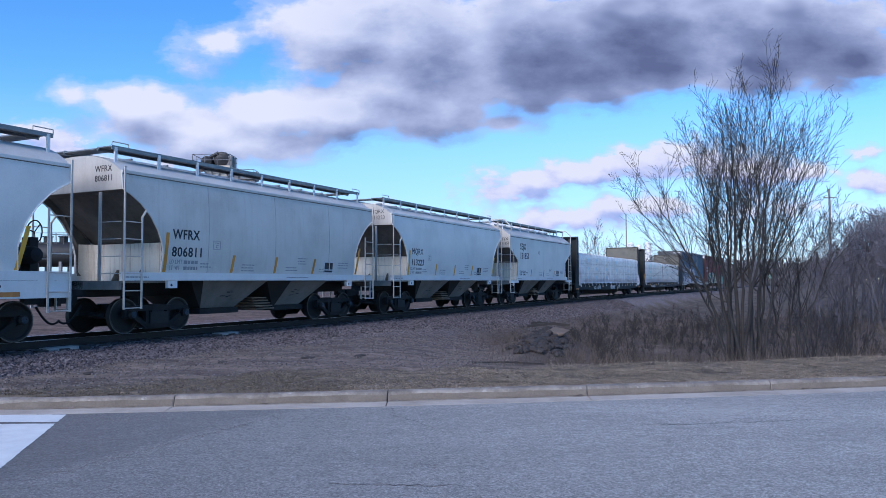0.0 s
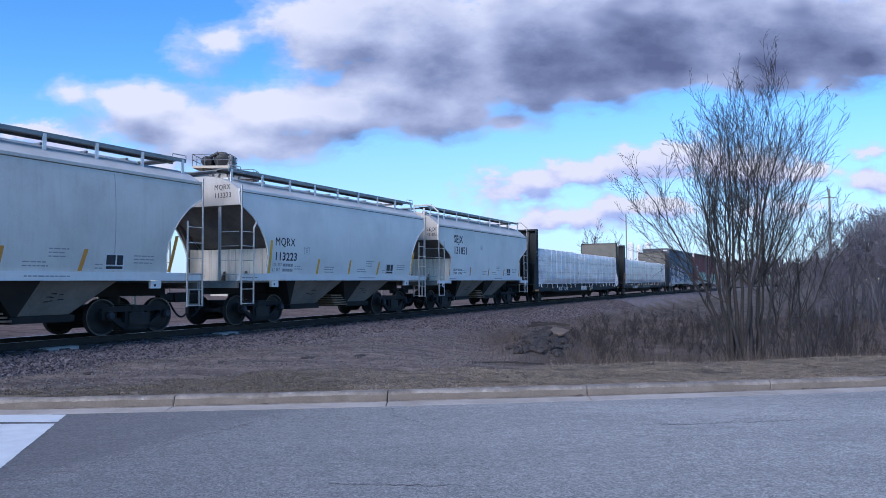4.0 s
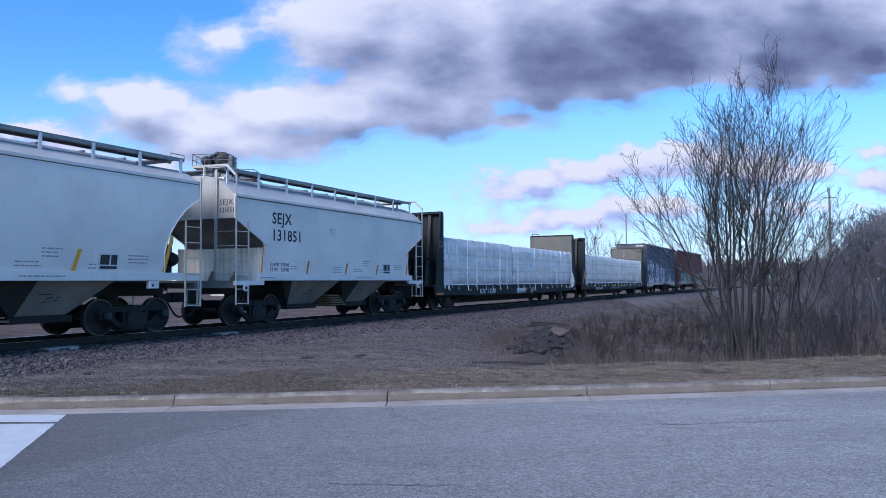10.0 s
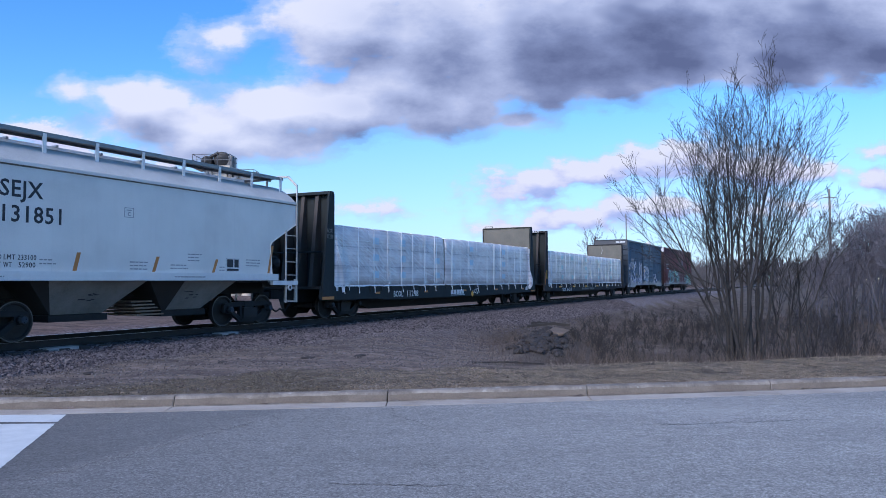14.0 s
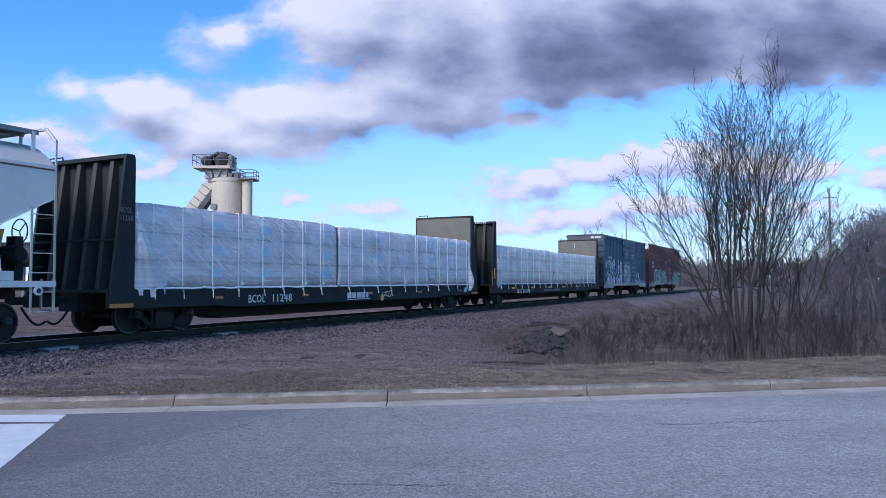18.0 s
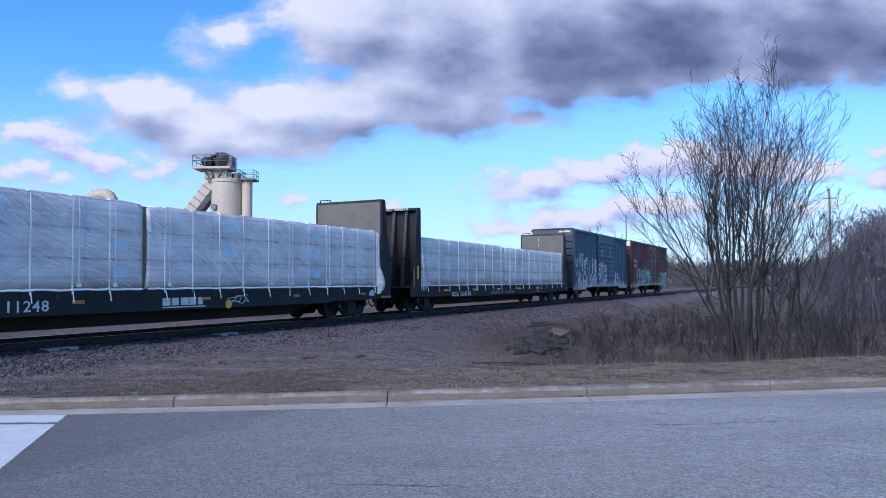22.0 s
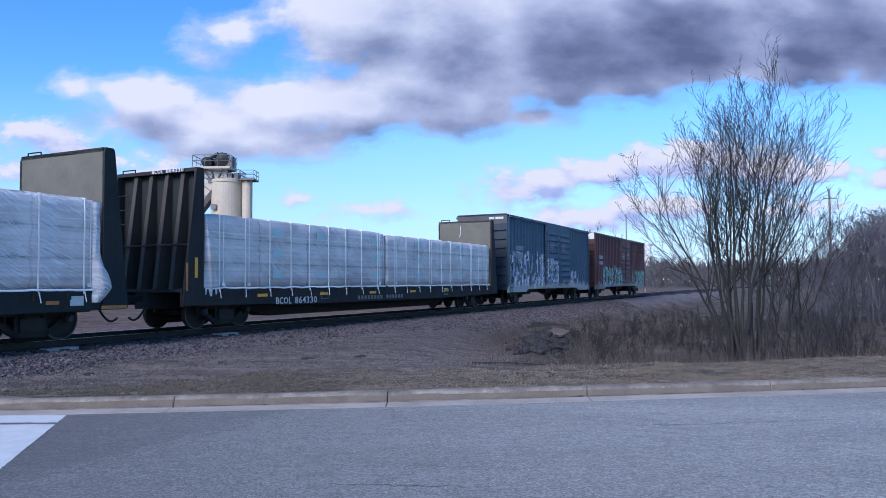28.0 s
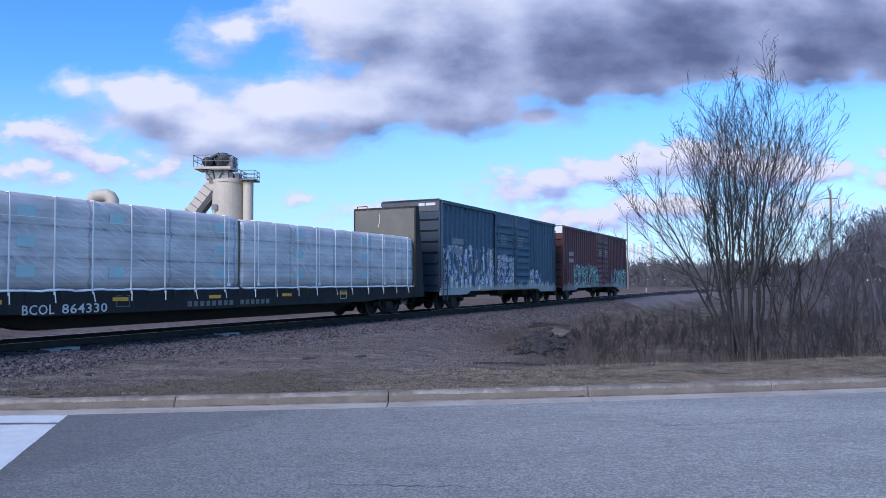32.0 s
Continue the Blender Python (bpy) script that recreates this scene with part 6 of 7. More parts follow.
def make_silo():
    o = far(401, 500, 90)
    silo = tagged(new("silo_tower"), "cream concrete-plant silo with inclined conveyor and motor platform", "silo")
    silo.matrix_basis = pose(o.x, o.y, 0)
    u = 90 / F
    zof = lambda py: far(401, py, 90).z
    bm = bmesh.new()
    lathe(bm, [(1.84, 0), (1.84, zof(323)), (1.92, zof(323)), (1.92, zof(318)), (1.5, zof(316)), (0.2, zof(312))], n=36)
    part("silo_shell", bm, SILO_CREAM, silo)
    bm = bmesh.new()
    lathe(bm, [(0.60, 0), (0.60, zof(321)), (0.66, zof(321)), (0.66, zof(317)), (0.1, zof(316))], n=24, centre=((439 - 401) * u, -0.6, 0))
    part("side_silo", bm, SILO_CREAM, silo)
    bm = bmesh.new()
    box(bm, 28 * u, 53 * u, -1.6, 0.8, zof(320), zof(317))
    side = part("side_platform", bm, SILO_STEEL, silo)
    bm = bmesh.new()
    rail_ring(bm, 28 * u, 53 * u, -1.6, 0.8, zof(318), 15 * u, 0.035)
    part("railing", bm, SILO_STEEL, side)
    bm = bmesh.new()
    rail_ring(bm, -26 * u, 26 * u, -1.8, 1.8, zof(318), 16 * u, 0.035)
    for x in (-1.2, -0.5, 0.3, 1.0):
        box(bm, x, x + 0.5, -0.9, 0.6, zof(318), zof(306))
    part("roof_gear", bm, SILO_STEEL, silo)
    bm = bmesh.new()
    box(bm, -54 * u, 11 * u, -1.7, 1.4, zof(300), zof(296))
    head = part("motor_platform", bm, SILO_CREAM, silo)
    bm = bmesh.new()
    rail_ring(bm, -54 * u, 11 * u, -1.7, 1.4, zof(296), 20 * u, 0.04)
    part("railing", bm, SILO_STEEL, head)
    bm = bmesh.new()
    lathe(bm, [(0.15, -1.2), (0.62, -1.0), (0.72, 0), (0.62, 0.9), (0.15, 1.1)], "y", 16, (-32 * u, -0.2, zof(287)))
    lathe(bm, [(0.2, -0.9), (0.9, -0.7), (1.0, 0), (0.9, 0.7), (0.2, 0.9)], "y", 16, (-7 * u, -0.2, zof(283)))
    bar(bm, (-38 * u, -0.9, zof(286)), (-12 * u, -0.9, zof(272)), 0.22, 8)
    part("motor", bm, SILO_DARK, head, "black drive motor and belt guard")
    bm = bmesh.new()
    box(bm, -10 * u, 11 * u, -0.9, 1.0, zof(296), zof(277))
    part("motor_cabinet", bm, SILO_STEEL, head)
    bm = bmesh.new()
    for x in (-40 * u, -24 * u, -2 * u):
        bar(bm, (x, -1.3, zof(298)), (-18 * u, -1.0, zof(326)), 0.09, 6)
        bar(bm, (x, 1.2, zof(298)), (-18 * u, 1.0, zof(326)), 0.09, 6)
    box(bm, -30 * u, 0, -1.0, 1.0, zof(324), zof(298))
    part("support_frame", bm, SILO_STEEL, head)
    bm = bmesh.new()
    box(bm, -36 * u, 4 * u, -1.05, 1.05, zof(317), zof(301))
    bmesh.ops.bevel(bm, geom=bm.edges, offset=0.06, segments=1, affect="EDGES")
    part("transfer_casing", bm, SILO_GREY, head, "pale grey transfer casing under the platform")
    bm = bmesh.new()
    a, b = Vector((-80 * u, 0, zof(395))), Vector((-17 * u, 0, zof(312)))
    d = (b - a).normalized()
    up = Vector((-d.z, 0, d.x)) * 0.58
    v = [bm.verts.new(p + up * s + Vector((0, y, 0))) for p in (a, b) for s, y in ((-1, -0.9), (1, -0.9), (1, 0.9), (-1, 0.9))]
    for i in range(4):
        j = (i + 1) % 4
        bm.faces.new((v[i], v[j], v[j + 4], v[i + 4]))
    bm.faces.new(v[:4])
    bm.faces.new(v[4:])
    conveyor = part("conveyor", bm, SILO_CREAM, silo)
    bm = bmesh.new()
    for i in range(9):
        p = a.lerp(b, i / 8)
        bar(bm, p - up * 1.3 + Vector((0, -0.92, 0)), p + up * 1.05 + Vector((0, -0.92, 0)), 0.05, 5)
    bar(bm, a - up * 1.3 + Vector((0, -0.92, 0)), b - up * 1.3 + Vector((0, -0.92, 0)), 0.07, 5)
    part("conveyor_truss", bm, SILO_STEEL, conveyor)
    # added dark strip: shade under the conveyor put into shape and colour
    bm = bmesh.new()
    v = [bm.verts.new(p + up * s + Vector((0, y, 0))) for p in (a, b) for s, y in ((-1.9, -0.7), (-1.02, -0.7), (-1.02, 0.9), (-1.9, 0.9))]
    for i in range(4):
        j = (i + 1) % 4
        bm.faces.new((v[i], v[j], v[j + 4], v[i + 4]))
    bm.faces.new(v[:4])
    bm.faces.new(v[4:])
    part("belt_return", bm, SILO_STEEL, conveyor, "dark grey strip added as the conveyor's shaded underside")
    bm = bmesh.new()
    bar(bm, (-52 * u, 0, 0), (-52 * u, 0, zof(362)), 0.2, 8)
    part("conveyor_leg", bm, SILO_STEEL, conveyor)
    bm = bmesh.new()
    box(bm, -21 * u, -11 * u, -1.90, -1.80, zof(372), zof(363))
    part("notice_plate", bm, SILO_STEEL, silo)


make_silo()


def make_duct():
    d = 78.0
    duct = tagged(new("duct_pipe"), "cream bent ventilation duct rising behind the train", "duct")
    path = [far(160, 520, d), far(159, 360, d), far(160, 350, d), far(165, 345.5, d), far(176, 344.5, d), far(185, 344, d), far(191, 347, d), far(195, 353, d), far(196, 364, d), far(197, 420, d)]
    bm = bmesh.new()
    last = None
    for i, p in enumerate(path):
        q = path[min(i + 1, len(path) - 1)] - path[max(i - 1, 0)]
        along_pipe = q.normalized()
        side = Vector((0, 1, 0))
        up = along_pipe.cross(side)
        ring = [bm.verts.new(p + (side * math.cos(k * math.tau / 20) + up * math.sin(k * math.tau / 20)) * 0.66) for k in range(20)]
        if last:
            for k in range(20):
                j = (k + 1) % 20
                bm.faces.new((last[k], last[j], ring[j], ring[k]))
        last = ring
    part("pipe", bm, SILO_CREAM, duct, smooth=True)
    for px, py in ((160, 368), (198.5, 374)):
        bm = bmesh.new()
        lathe(bm, [(0.74, -0.06), (0.74, 0.06)], "z", 20, far(px, py, d))
        part("flange", bm, SILO_CREAM, duct)


make_duct()


def make_tank():
    """Long dark tank on saddles behind the line."""
    d = 84.0
    tank = tagged(new("storage_tank"), "long black horizontal storage tank on steel legs", "tank")
    a, b = far(-150, 452, d), far(176, 452, d)
    z0 = ground_height(b.x, b.y)
    tank.matrix_basis = pose(a.x, d, z0)
    w, zc, r = b.x - a.x, a.z - z0, 22.0 / F * d
    bm = bmesh.new()
    lathe(bm, [(0.2, 0.0), (r * 0.75, 0.15), (r, 0.6), (r, w - 0.6), (r * 0.75, w - 0.15), (0.2, w)], "x", 28, (0, 0, zc))
    part("shell", bm, SILO_DARK, tank, smooth=True)
    for k in range(8):
        x = w * (k + 0.5) / 8
        bm = bmesh.new()
        box(bm, x - 0.15, x + 0.15, -r * 0.8, -r * 0.6, 0, zc - r * 0.5)
        box(bm, x - 0.15, x + 0.15, r * 0.6, r * 0.8, 0, zc - r * 0.5)
        part("saddle", bm, SILO_STEEL, tank)
    for px in (-60, 84, 112):
        p = far(px, 452, d)
        bm = bmesh.new()
        bar(bm, (p.x - a.x, 0, zc + r * 0.9), (p.x - a.x, 0, zc + r + 0.55), 0.45, 14)
        bar(bm, (p.x - a.x, 0, zc + r + 0.55), (p.x - a.x, 0, zc + r + 0.65), 0.58, 14)
        part("manway", bm, SILO_DARK, tank)
        bm = bmesh.new()
        for x in (-1.2, -0.4, 0.4, 1.2):
            bar(bm, (p.x - a.x + x, -0.8, zc + r * 0.7), (p.x - a.x + x, -0.8, zc + r + 1.0), 0.03, 5)
        bar(bm, (p.x - a.x - 1.2, -0.8, zc + r + 1.0), (p.x - a.x + 1.2, -0.8, zc + r + 1.0), 0.03, 5)
        part("railing", bm, SILO_STEEL, tank)


make_tank()


def make_pole(px, top, d, r, label, arm):
    pole = tagged(new("utility_pole"), label, "utility pole")
    p = far(px, 500, d)
    z0 = ground_height(p.x, p.y)
    pole.matrix_basis = pose(p.x, p.y, z0)
    h = far(px, top, d).z - z0
    bm = bmesh.new()
    bar(bm, (0, 0, -0.3), (0, 0, h), r, 10, r * 0.7)
    shaft = part("shaft", bm, POLE_WOOD, pole)
    if arm:
        bm = bmesh.new()
        box(bm, -0.7, 0.7, -0.15, -0.05, h - 1.0, h - 0.9)
        part("crossarm", bm, POLE_WOOD, pole)
        bm = bmesh.new()
        bar(bm, (0, -r - 0.02, 1.2), (0, -r - 0.02, 5.5), 0.06, 6)
        part("cable_guard", bm, STRAP, pole, "pale plastic cable guard up the pole")


make_pole(1109, 378, 150, 0.14, "tall slim utility pole beyond the railway", False)
make_pole(1471, 334, 80, 0.15, "weathered wooden utility pole with pale cable guard", True)


# ---- bare trees ----
def tube(verts, faces, path, radii, n):
    base = len(verts)
    for i, (p, r) in enumerate(zip(path, radii)):
        d = (path[min(i + 1, len(path) - 1)] - path[max(i - 1, 0)])
        s = d.orthogonal().normalized() if d.length else Vector((1, 0, 0))
        c = d.normalized().cross(s)
        for k in range(n):
            a = k * math.tau / n
            q = p + (s * math.cos(a) + c * math.sin(a)) * r
            verts.append((q.x, q.y, q.z))
    for i in range(len(path) - 1):
        for k in range(n):
            j = (k + 1) % n
            faces.append((base + i * n + k, base + i * n + j, base + (i + 1) * n + j, base + (i + 1) * n + k))


def grow(rnd, lists, p, d, length, r, level, levels, wob=0.12, rise=0.10, kids=(9, 7, 5), spread_by=0.75, thin=0.0028, out=Vector((0, 0, 0))):
    """A limb that bends as it rises, with its own limbs along it."""
    steps = 7 if level == 0 else 5 if level == 1 else 3
    path, radii = [p.copy()], [r]
    d = d.normalized()
    dirs = [d.copy()]
    for i in range(steps):
        d = (d + Vector((rnd.gauss(0, wob), rnd.gauss(0, wob), rnd.gauss(0, wob) + rise)) + out).normalized()
        p = p + d * (length / steps)
        path.append(p.copy())
        dirs.append(d.copy())
        radii.append(max(thin, r * (1 - 0.86 * (i + 1) / steps)))
    verts, faces = lists[0 if level < 2 else 1]
    tube(verts, faces, path, radii, 6 if level == 0 else 4 if level == 1 else 3)
    if level + 1 >= levels:
        return
    count = kids[min(level, len(kids) - 1)]
    for k in range(count):
        u = (0.36 if level == 0 else 0.18) + (0.98 - (0.36 if level == 0 else 0.18)) * (k + rnd.random()) / count
        i = min(int(u * steps), steps - 1)
        q = path[i].lerp(path[i + 1], u * steps - i)
        side = dirs[i].orthogonal().normalized()
        side.rotate(Matrix.Rotation(rnd.uniform(0, math.tau), 3, dirs[i]))
        nd = dirs[i] + side * rnd.uniform(0.55, 1.0) * spread_by + Vector((0, 0, 0.10))
        nl = length * rnd.uniform(0.32, 0.55) * (1.12 - 0.55 * u)
        grow(rnd, lists, q, nd, nl, max(thin, r * (1 - 0.86 * u) * 0.52), level + 1, levels, wob, rise * 0.7, kids, spread_by, thin)


def bare_tree(name, seed, spots, label, levels=4, kids=(9, 7, 5), thin=0.0032, twig=BARK):
    """A clump of stems from one root; each stem carries its own twigs."""
    rnd = random.Random(seed)
    x, y = spots[0][0], spots[0][1]
    tree = tagged(new(name), label, "tree")
    tree.matrix_basis = pose(x, y, ground_height(x, y) - 0.05)
    made = []
    for sx, sy, lean_x, lean_y, length, r in spots:
        lists = [([], []), ([], [])]
        grow(rnd, lists, Vector((0, 0, 0)), Vector((lean_x * 0.20, lean_y * 0.20, 1)), length, r, 0, levels, 0.10, 0.07, kids, 0.92, thin, Vector((lean_x, lean_y, 0)) * 0.125)
        stem = arrays("stem", *lists[0], BARK, tree, smooth=True)
        stem.matrix_basis = pose(sx - x, sy - y, 0)
        if lists[1][0]:
            tagged(arrays("crown", *lists[1], twig, stem), kind="stuff")
        made.append(stem)
    return tree, made


def limb(rnd, lists, path, r0, r1, level, kids, thin):
    """A limb along a path, with narrow forks that turn upwards along it."""
    n = len(path) - 1
    radii = [max(thin, r0 + (r1 - r0) * (i / n) ** 0.8) for i in range(n + 1)]
    verts, faces = lists[0 if level < 2 else 1]
    tube(verts, faces, path, radii, (7, 5, 3, 3)[level])
    if level >= len(kids):
        return
    span = sum((path[i + 1] - path[i]).length for i in range(n))
    lo = (0.33, 0.16, 0.12)[level]
    for k in range(kids[level]):
        u = lo + (0.99 - lo) * (k + rnd.random()) / kids[level]
        i = min(int(u * n), n - 1)
        q = path[i].lerp(path[i + 1], u * n - i)
        d = (path[i + 1] - path[i]).normalized()
        side = d.orthogonal().normalized()
        side.rotate(Matrix.Rotation(rnd.uniform(0, math.tau), 3, d))
        a = radians(rnd.uniform(22, 46) if level < 2 else rnd.uniform(22, 50))
        d = d * math.cos(a) + side * math.sin(a)
        length = span * (0.60 - 0.36 * u) * rnd.uniform(0.65, 1.25) * (1.0, 0.92, 1.0)[level]
        steps = (6, 5, 3)[level]
        kid = [q.copy()]
        for j in range(steps):
            d = (d + Vector((rnd.gauss(0, 0.11), rnd.gauss(0, 0.11), rnd.gauss(0, 0.08) + (0.10, 0.075, 0.05)[level]))).normalized()
            q = q + d * (length / steps)
            kid.append(q.copy())
        limb(rnd, lists, kid, max(thin, radii[i] * rnd.uniform(0.42, 0.62)), thin, level + 1, kids, thin)


def clump_tree(name, seed, x, y, count, left, right, high, droop, root, thick, kids, thin, lean, label):
    """Many stems from one root that rise close together and fan out above."""
    rnd = random.Random(seed)
    tree = tagged(new(name), label, "tree")
    tree.matrix_basis = pose(x, y, ground_height(x, y) - 0.05)
    made = []
    for i in range(count):
        f = -1 + 2 * i / (count - 1) + rnd.uniform(-0.05, 0.05)
        reach = (left if f < 0 else right) * math.copysign(abs(f) ** 1.15, f) * rnd.uniform(0.85, 1.05) + lean * (1 - abs(f))
        top = (high - droop * (1.0 if f < 0 else 0.32) * min(abs(f), 1) ** 2.0) * rnd.uniform(0.95, 1.02)
        deep = rnd.uniform(-0.30, 0.30) * high * (1 - 0.4 * abs(f))
        b = Vector((root * f + rnd.uniform(-0.08, 0.08), rnd.uniform(-0.3, 0.3), 0))
        c = b + Vector((reach * rnd.uniform(0.0, 0.13), deep * 0.15, top * rnd.uniform(0.42, 0.55)))
        e = b + Vector((reach, deep, top))
        path, drift, n = [], Vector((0, 0, 0)), 14
        for j in range(n + 1):
            u = j / n
            if j:
                drift += Vector((rnd.gauss(0, 0.030), rnd.gauss(0, 0.030), 0))
            path.append(b * (1 - u) ** 2 + c * 2 * u * (1 - u) + e * u * u + drift)
        r = thick * rnd.uniform(0.62, 1.0)
        lists = [([], []), ([], [])]
        path = [p - b for p in path]
        limb(rnd, lists, path, r, r * 0.10, 0, kids, thin)
        stem = arrays("stem", *lists[0], BARK, tree, smooth=True)
        stem.matrix_basis = pose(b.x, b.y, 0)
        tagged(arrays("crown", *lists[1], BARK, stem), kind="stuff")
        made.append(stem)
    return made


STEMS = clump_tree("bare_tree", 5, 6.46, 16.3, 16, 1.75, 1.05, 5.5, 1.9, 0.36, 0.060, (10, 7, 4), 0.0032, 0.34, "leafless multi-stemmed tree at the edge of the ditch")

clump_tree("young_tree", 17, 7.75, 16.9, 5, 0.75, 0.95, 3.6, 0.7, 0.14, 0.036, (9, 7, 5), 0.0029, 0.1, "slender leafless young tree beside the large clump")

rnd = random.Random(23)
for i in range(13):
    x = 7.9 + 0.40 * i + rnd.uniform(-0.2, 0.2)
    y = 16.3 + rnd.uniform(0, 2.2) + 0.14 * i
    spots = [(x + rnd.uniform(-0.15, 0.15), y + rnd.uniform(-0.15, 0.15), rnd.uniform(-0.6, 0.6), rnd.uniform(-0.3, 0.3), rnd.uniform(1.0, 2.5), rnd.uniform(0.009, 0.017)) for k in range(4)]
    bare_tree("bare_shrub", 40 + i, spots, "thin leafless shrub in the ditch brush", 4, (6, 4, 3), 0.0030, BARK_SHRUB)


def thicket(rnd):
    """Low dark scrub in the bottom of the ditch."""
    for i in range(1150):
        y = rnd.uniform(18.0, 50.0)
        x = rnd.uniform(3.6, 13.5 + 0.35 * (y - 18))
        s, l = along(x, y)
        if l < 5.8 or x < 3.4 + (y - 18) * 0.12 or noise.noise(Vector((x * 0.35, y * 0.3, 12))) < -0.12:
            continue
        yield x, y, rnd.uniform(0.25, 0.85) * (1 + 0.02 * (y - 18))


def brambles():
    """Long thin canes that arch over to the ground."""
    rnd = random.Random(77)
    verts, faces = [], []
    for i in range(55):
        x = rnd.choice((rnd.uniform(3.0, 5.6), rnd.uniform(3.2, 4.6), rnd.uniform(4.6, 12.0)))
        y = rnd.uniform(15.6, 19.0)
        a, n = rnd.uniform(0, math.tau), 9
        reach, h = rnd.uniform(0.3, 1.1), rnd.uniform(0.35, 1.0)
        path = []
        for k in range(n):
            u = k / (n - 1)
            px, py = x + math.cos(a) * reach * u ** 1.4, y + math.sin(a) * reach * u ** 1.4
            path.append(Vector((px, py, ground_height(x, y) + h * math.sin(u * 2.3) / (1.0 if u < 0.68 else 1.0 + (u - 0.68)))))
        r = rnd.uniform(0.0028, 0.0048)
        tube(verts, faces, path, [r * (1 - 0.5 * k / n) for k in range(n)], 3)
    tagged(arrays("brambles", verts, faces, BRAMBLE), "pale arching bramble canes at the ditch edge", "brambles", kind="stuff")


def wood_of(name, seed, places, label, thin, kids, levels=3, material=BARK_FAR):
    """Far trees that stand too close to count."""
    rnd = random.Random(seed)
    verts, faces = [], []
    for x, y, h in places(rnd):
        lists = [(verts, faces), (verts, faces)]
        grow(rnd, lists, Vector((x, y, ground_height(x, y) - 0.2)), Vector((rnd.uniform(-0.1, 0.1), rnd.uniform(-0.1, 0.1), 1)), h, h * 0.014, 0, levels, 0.10, 0.04, kids, 0.95, thin)
    return tagged(arrays(name, verts, faces, material), label, "woods", kind="stuff")


def near_wood(rnd):
    for i in range(120):
        d = rnd.uniform(40, 80)
        px = rnd.uniform(1440, 1760)
        p = far(px, 500, d)
        top = 468 - 92 * ease(px, 1440, 1525) + rnd.uniform(-12, 22)
        yield p.x, p.y, max(3.0, (500 - top) / F * d + 1.6)


def far_wood(rnd):
    for i in range(620):
        d = rnd.uniform(210, 300)
        px = rnd.uniform(1090, 1600)
        p = far(px, 500, d)
        yield p.x, p.y, (rnd.uniform(24, 44)) / F * d


def hedge(rnd):
    for i in range(700):
        d = rnd.uniform(180, 330)
        p = far(rnd.uniform(1085, 1620), 500, d)
        yield p.x, p.y, rnd.uniform(9, 26) / F * d


def lone_trees(rnd):
    for px, top in ((1042, 418), (1056, 424), (1070, 408), (1082, 420), (1160, 455), (1178, 462), (1200, 452), (1215, 460), (1235, 455)):
        p = far(px, 500, 190)
        yield p.x, p.y, (500 - top) / F * 190 + 1.0


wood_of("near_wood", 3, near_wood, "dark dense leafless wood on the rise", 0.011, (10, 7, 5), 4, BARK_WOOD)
wood_of("ditch_thicket", 14, thicket, "low dark leafless scrub in the ditch", 0.0045, (9, 5, 3), 3, BARK)
brambles()
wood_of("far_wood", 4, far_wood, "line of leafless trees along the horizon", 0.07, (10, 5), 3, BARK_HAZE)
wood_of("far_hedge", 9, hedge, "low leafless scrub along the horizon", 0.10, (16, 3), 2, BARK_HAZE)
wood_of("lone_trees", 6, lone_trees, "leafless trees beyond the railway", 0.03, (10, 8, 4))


def make_markers():
    """Small posts beyond the line."""
    p = far(1141, 514, 110)
    post = tagged(new("marker_post"), "short white marker post in the field", "marker post")
    post.matrix_basis = pose(p.x, p.y, ground_height(p.x, p.y))
    bm = bmesh.new()
    box(bm, -0.08, 0.08, -0.05, 0.05, 0, 0.6)
    bmesh.ops.bevel(bm, geom=bm.edges, offset=0.02, segments=1, affect="EDGES")
    part("post", bm, SILO_GREY, post)
    p = far(1362, 500, 95)
    sign = tagged(new("road_sign"), "small pale green sign on a steel post", "road sign")
    z0 = ground_height(p.x, p.y)
    sign.matrix_basis = pose(p.x, p.y, z0)
    h = far(1362, 487, 95).z - z0
    bm = bmesh.new()
    bar(bm, (0, 0, 0), (0, 0, h), 0.04, 8)
    part("post", bm, SILO_STEEL, sign)
    bm = bmesh.new()
    box(bm, -0.22, 0.22, -0.07, -0.045, h - 0.42, h + 0.05)
    part("sign_plate", bm, SIGN_GREEN, sign)


make_markers()


def make_plant():
    """Pale far silos of a works."""
    plant = tagged(new("far_works"), "pale grey works with a row of tanks on the horizon", "industrial building")
    d = 420.0
    for k, (px, w, top) in enumerate(((1117, 11, 432), (1131, 9, 436), (1147, 11, 431))):
        a = far(px, top, d)
        bm = bmesh.new()
        lathe(bm, [(w / 2 / F * d, 0), (w / 2 / F * d, a.z), (0.5, a.z + 1.0)], n=20, centre=(a.x, a.y, 0))
        part("tank", bm, SILO_CREAM if k == 5 else HOPPER_GREY, plant)
    a, b = far(1108, 468, d), far(1160, 480, d)
    bm = bmesh.new()
    box(bm, a.x, b.x, d - 4, d + 4, 0, b.z)
    part("hall", bm, HOPPER_GREY, plant)


make_plant()


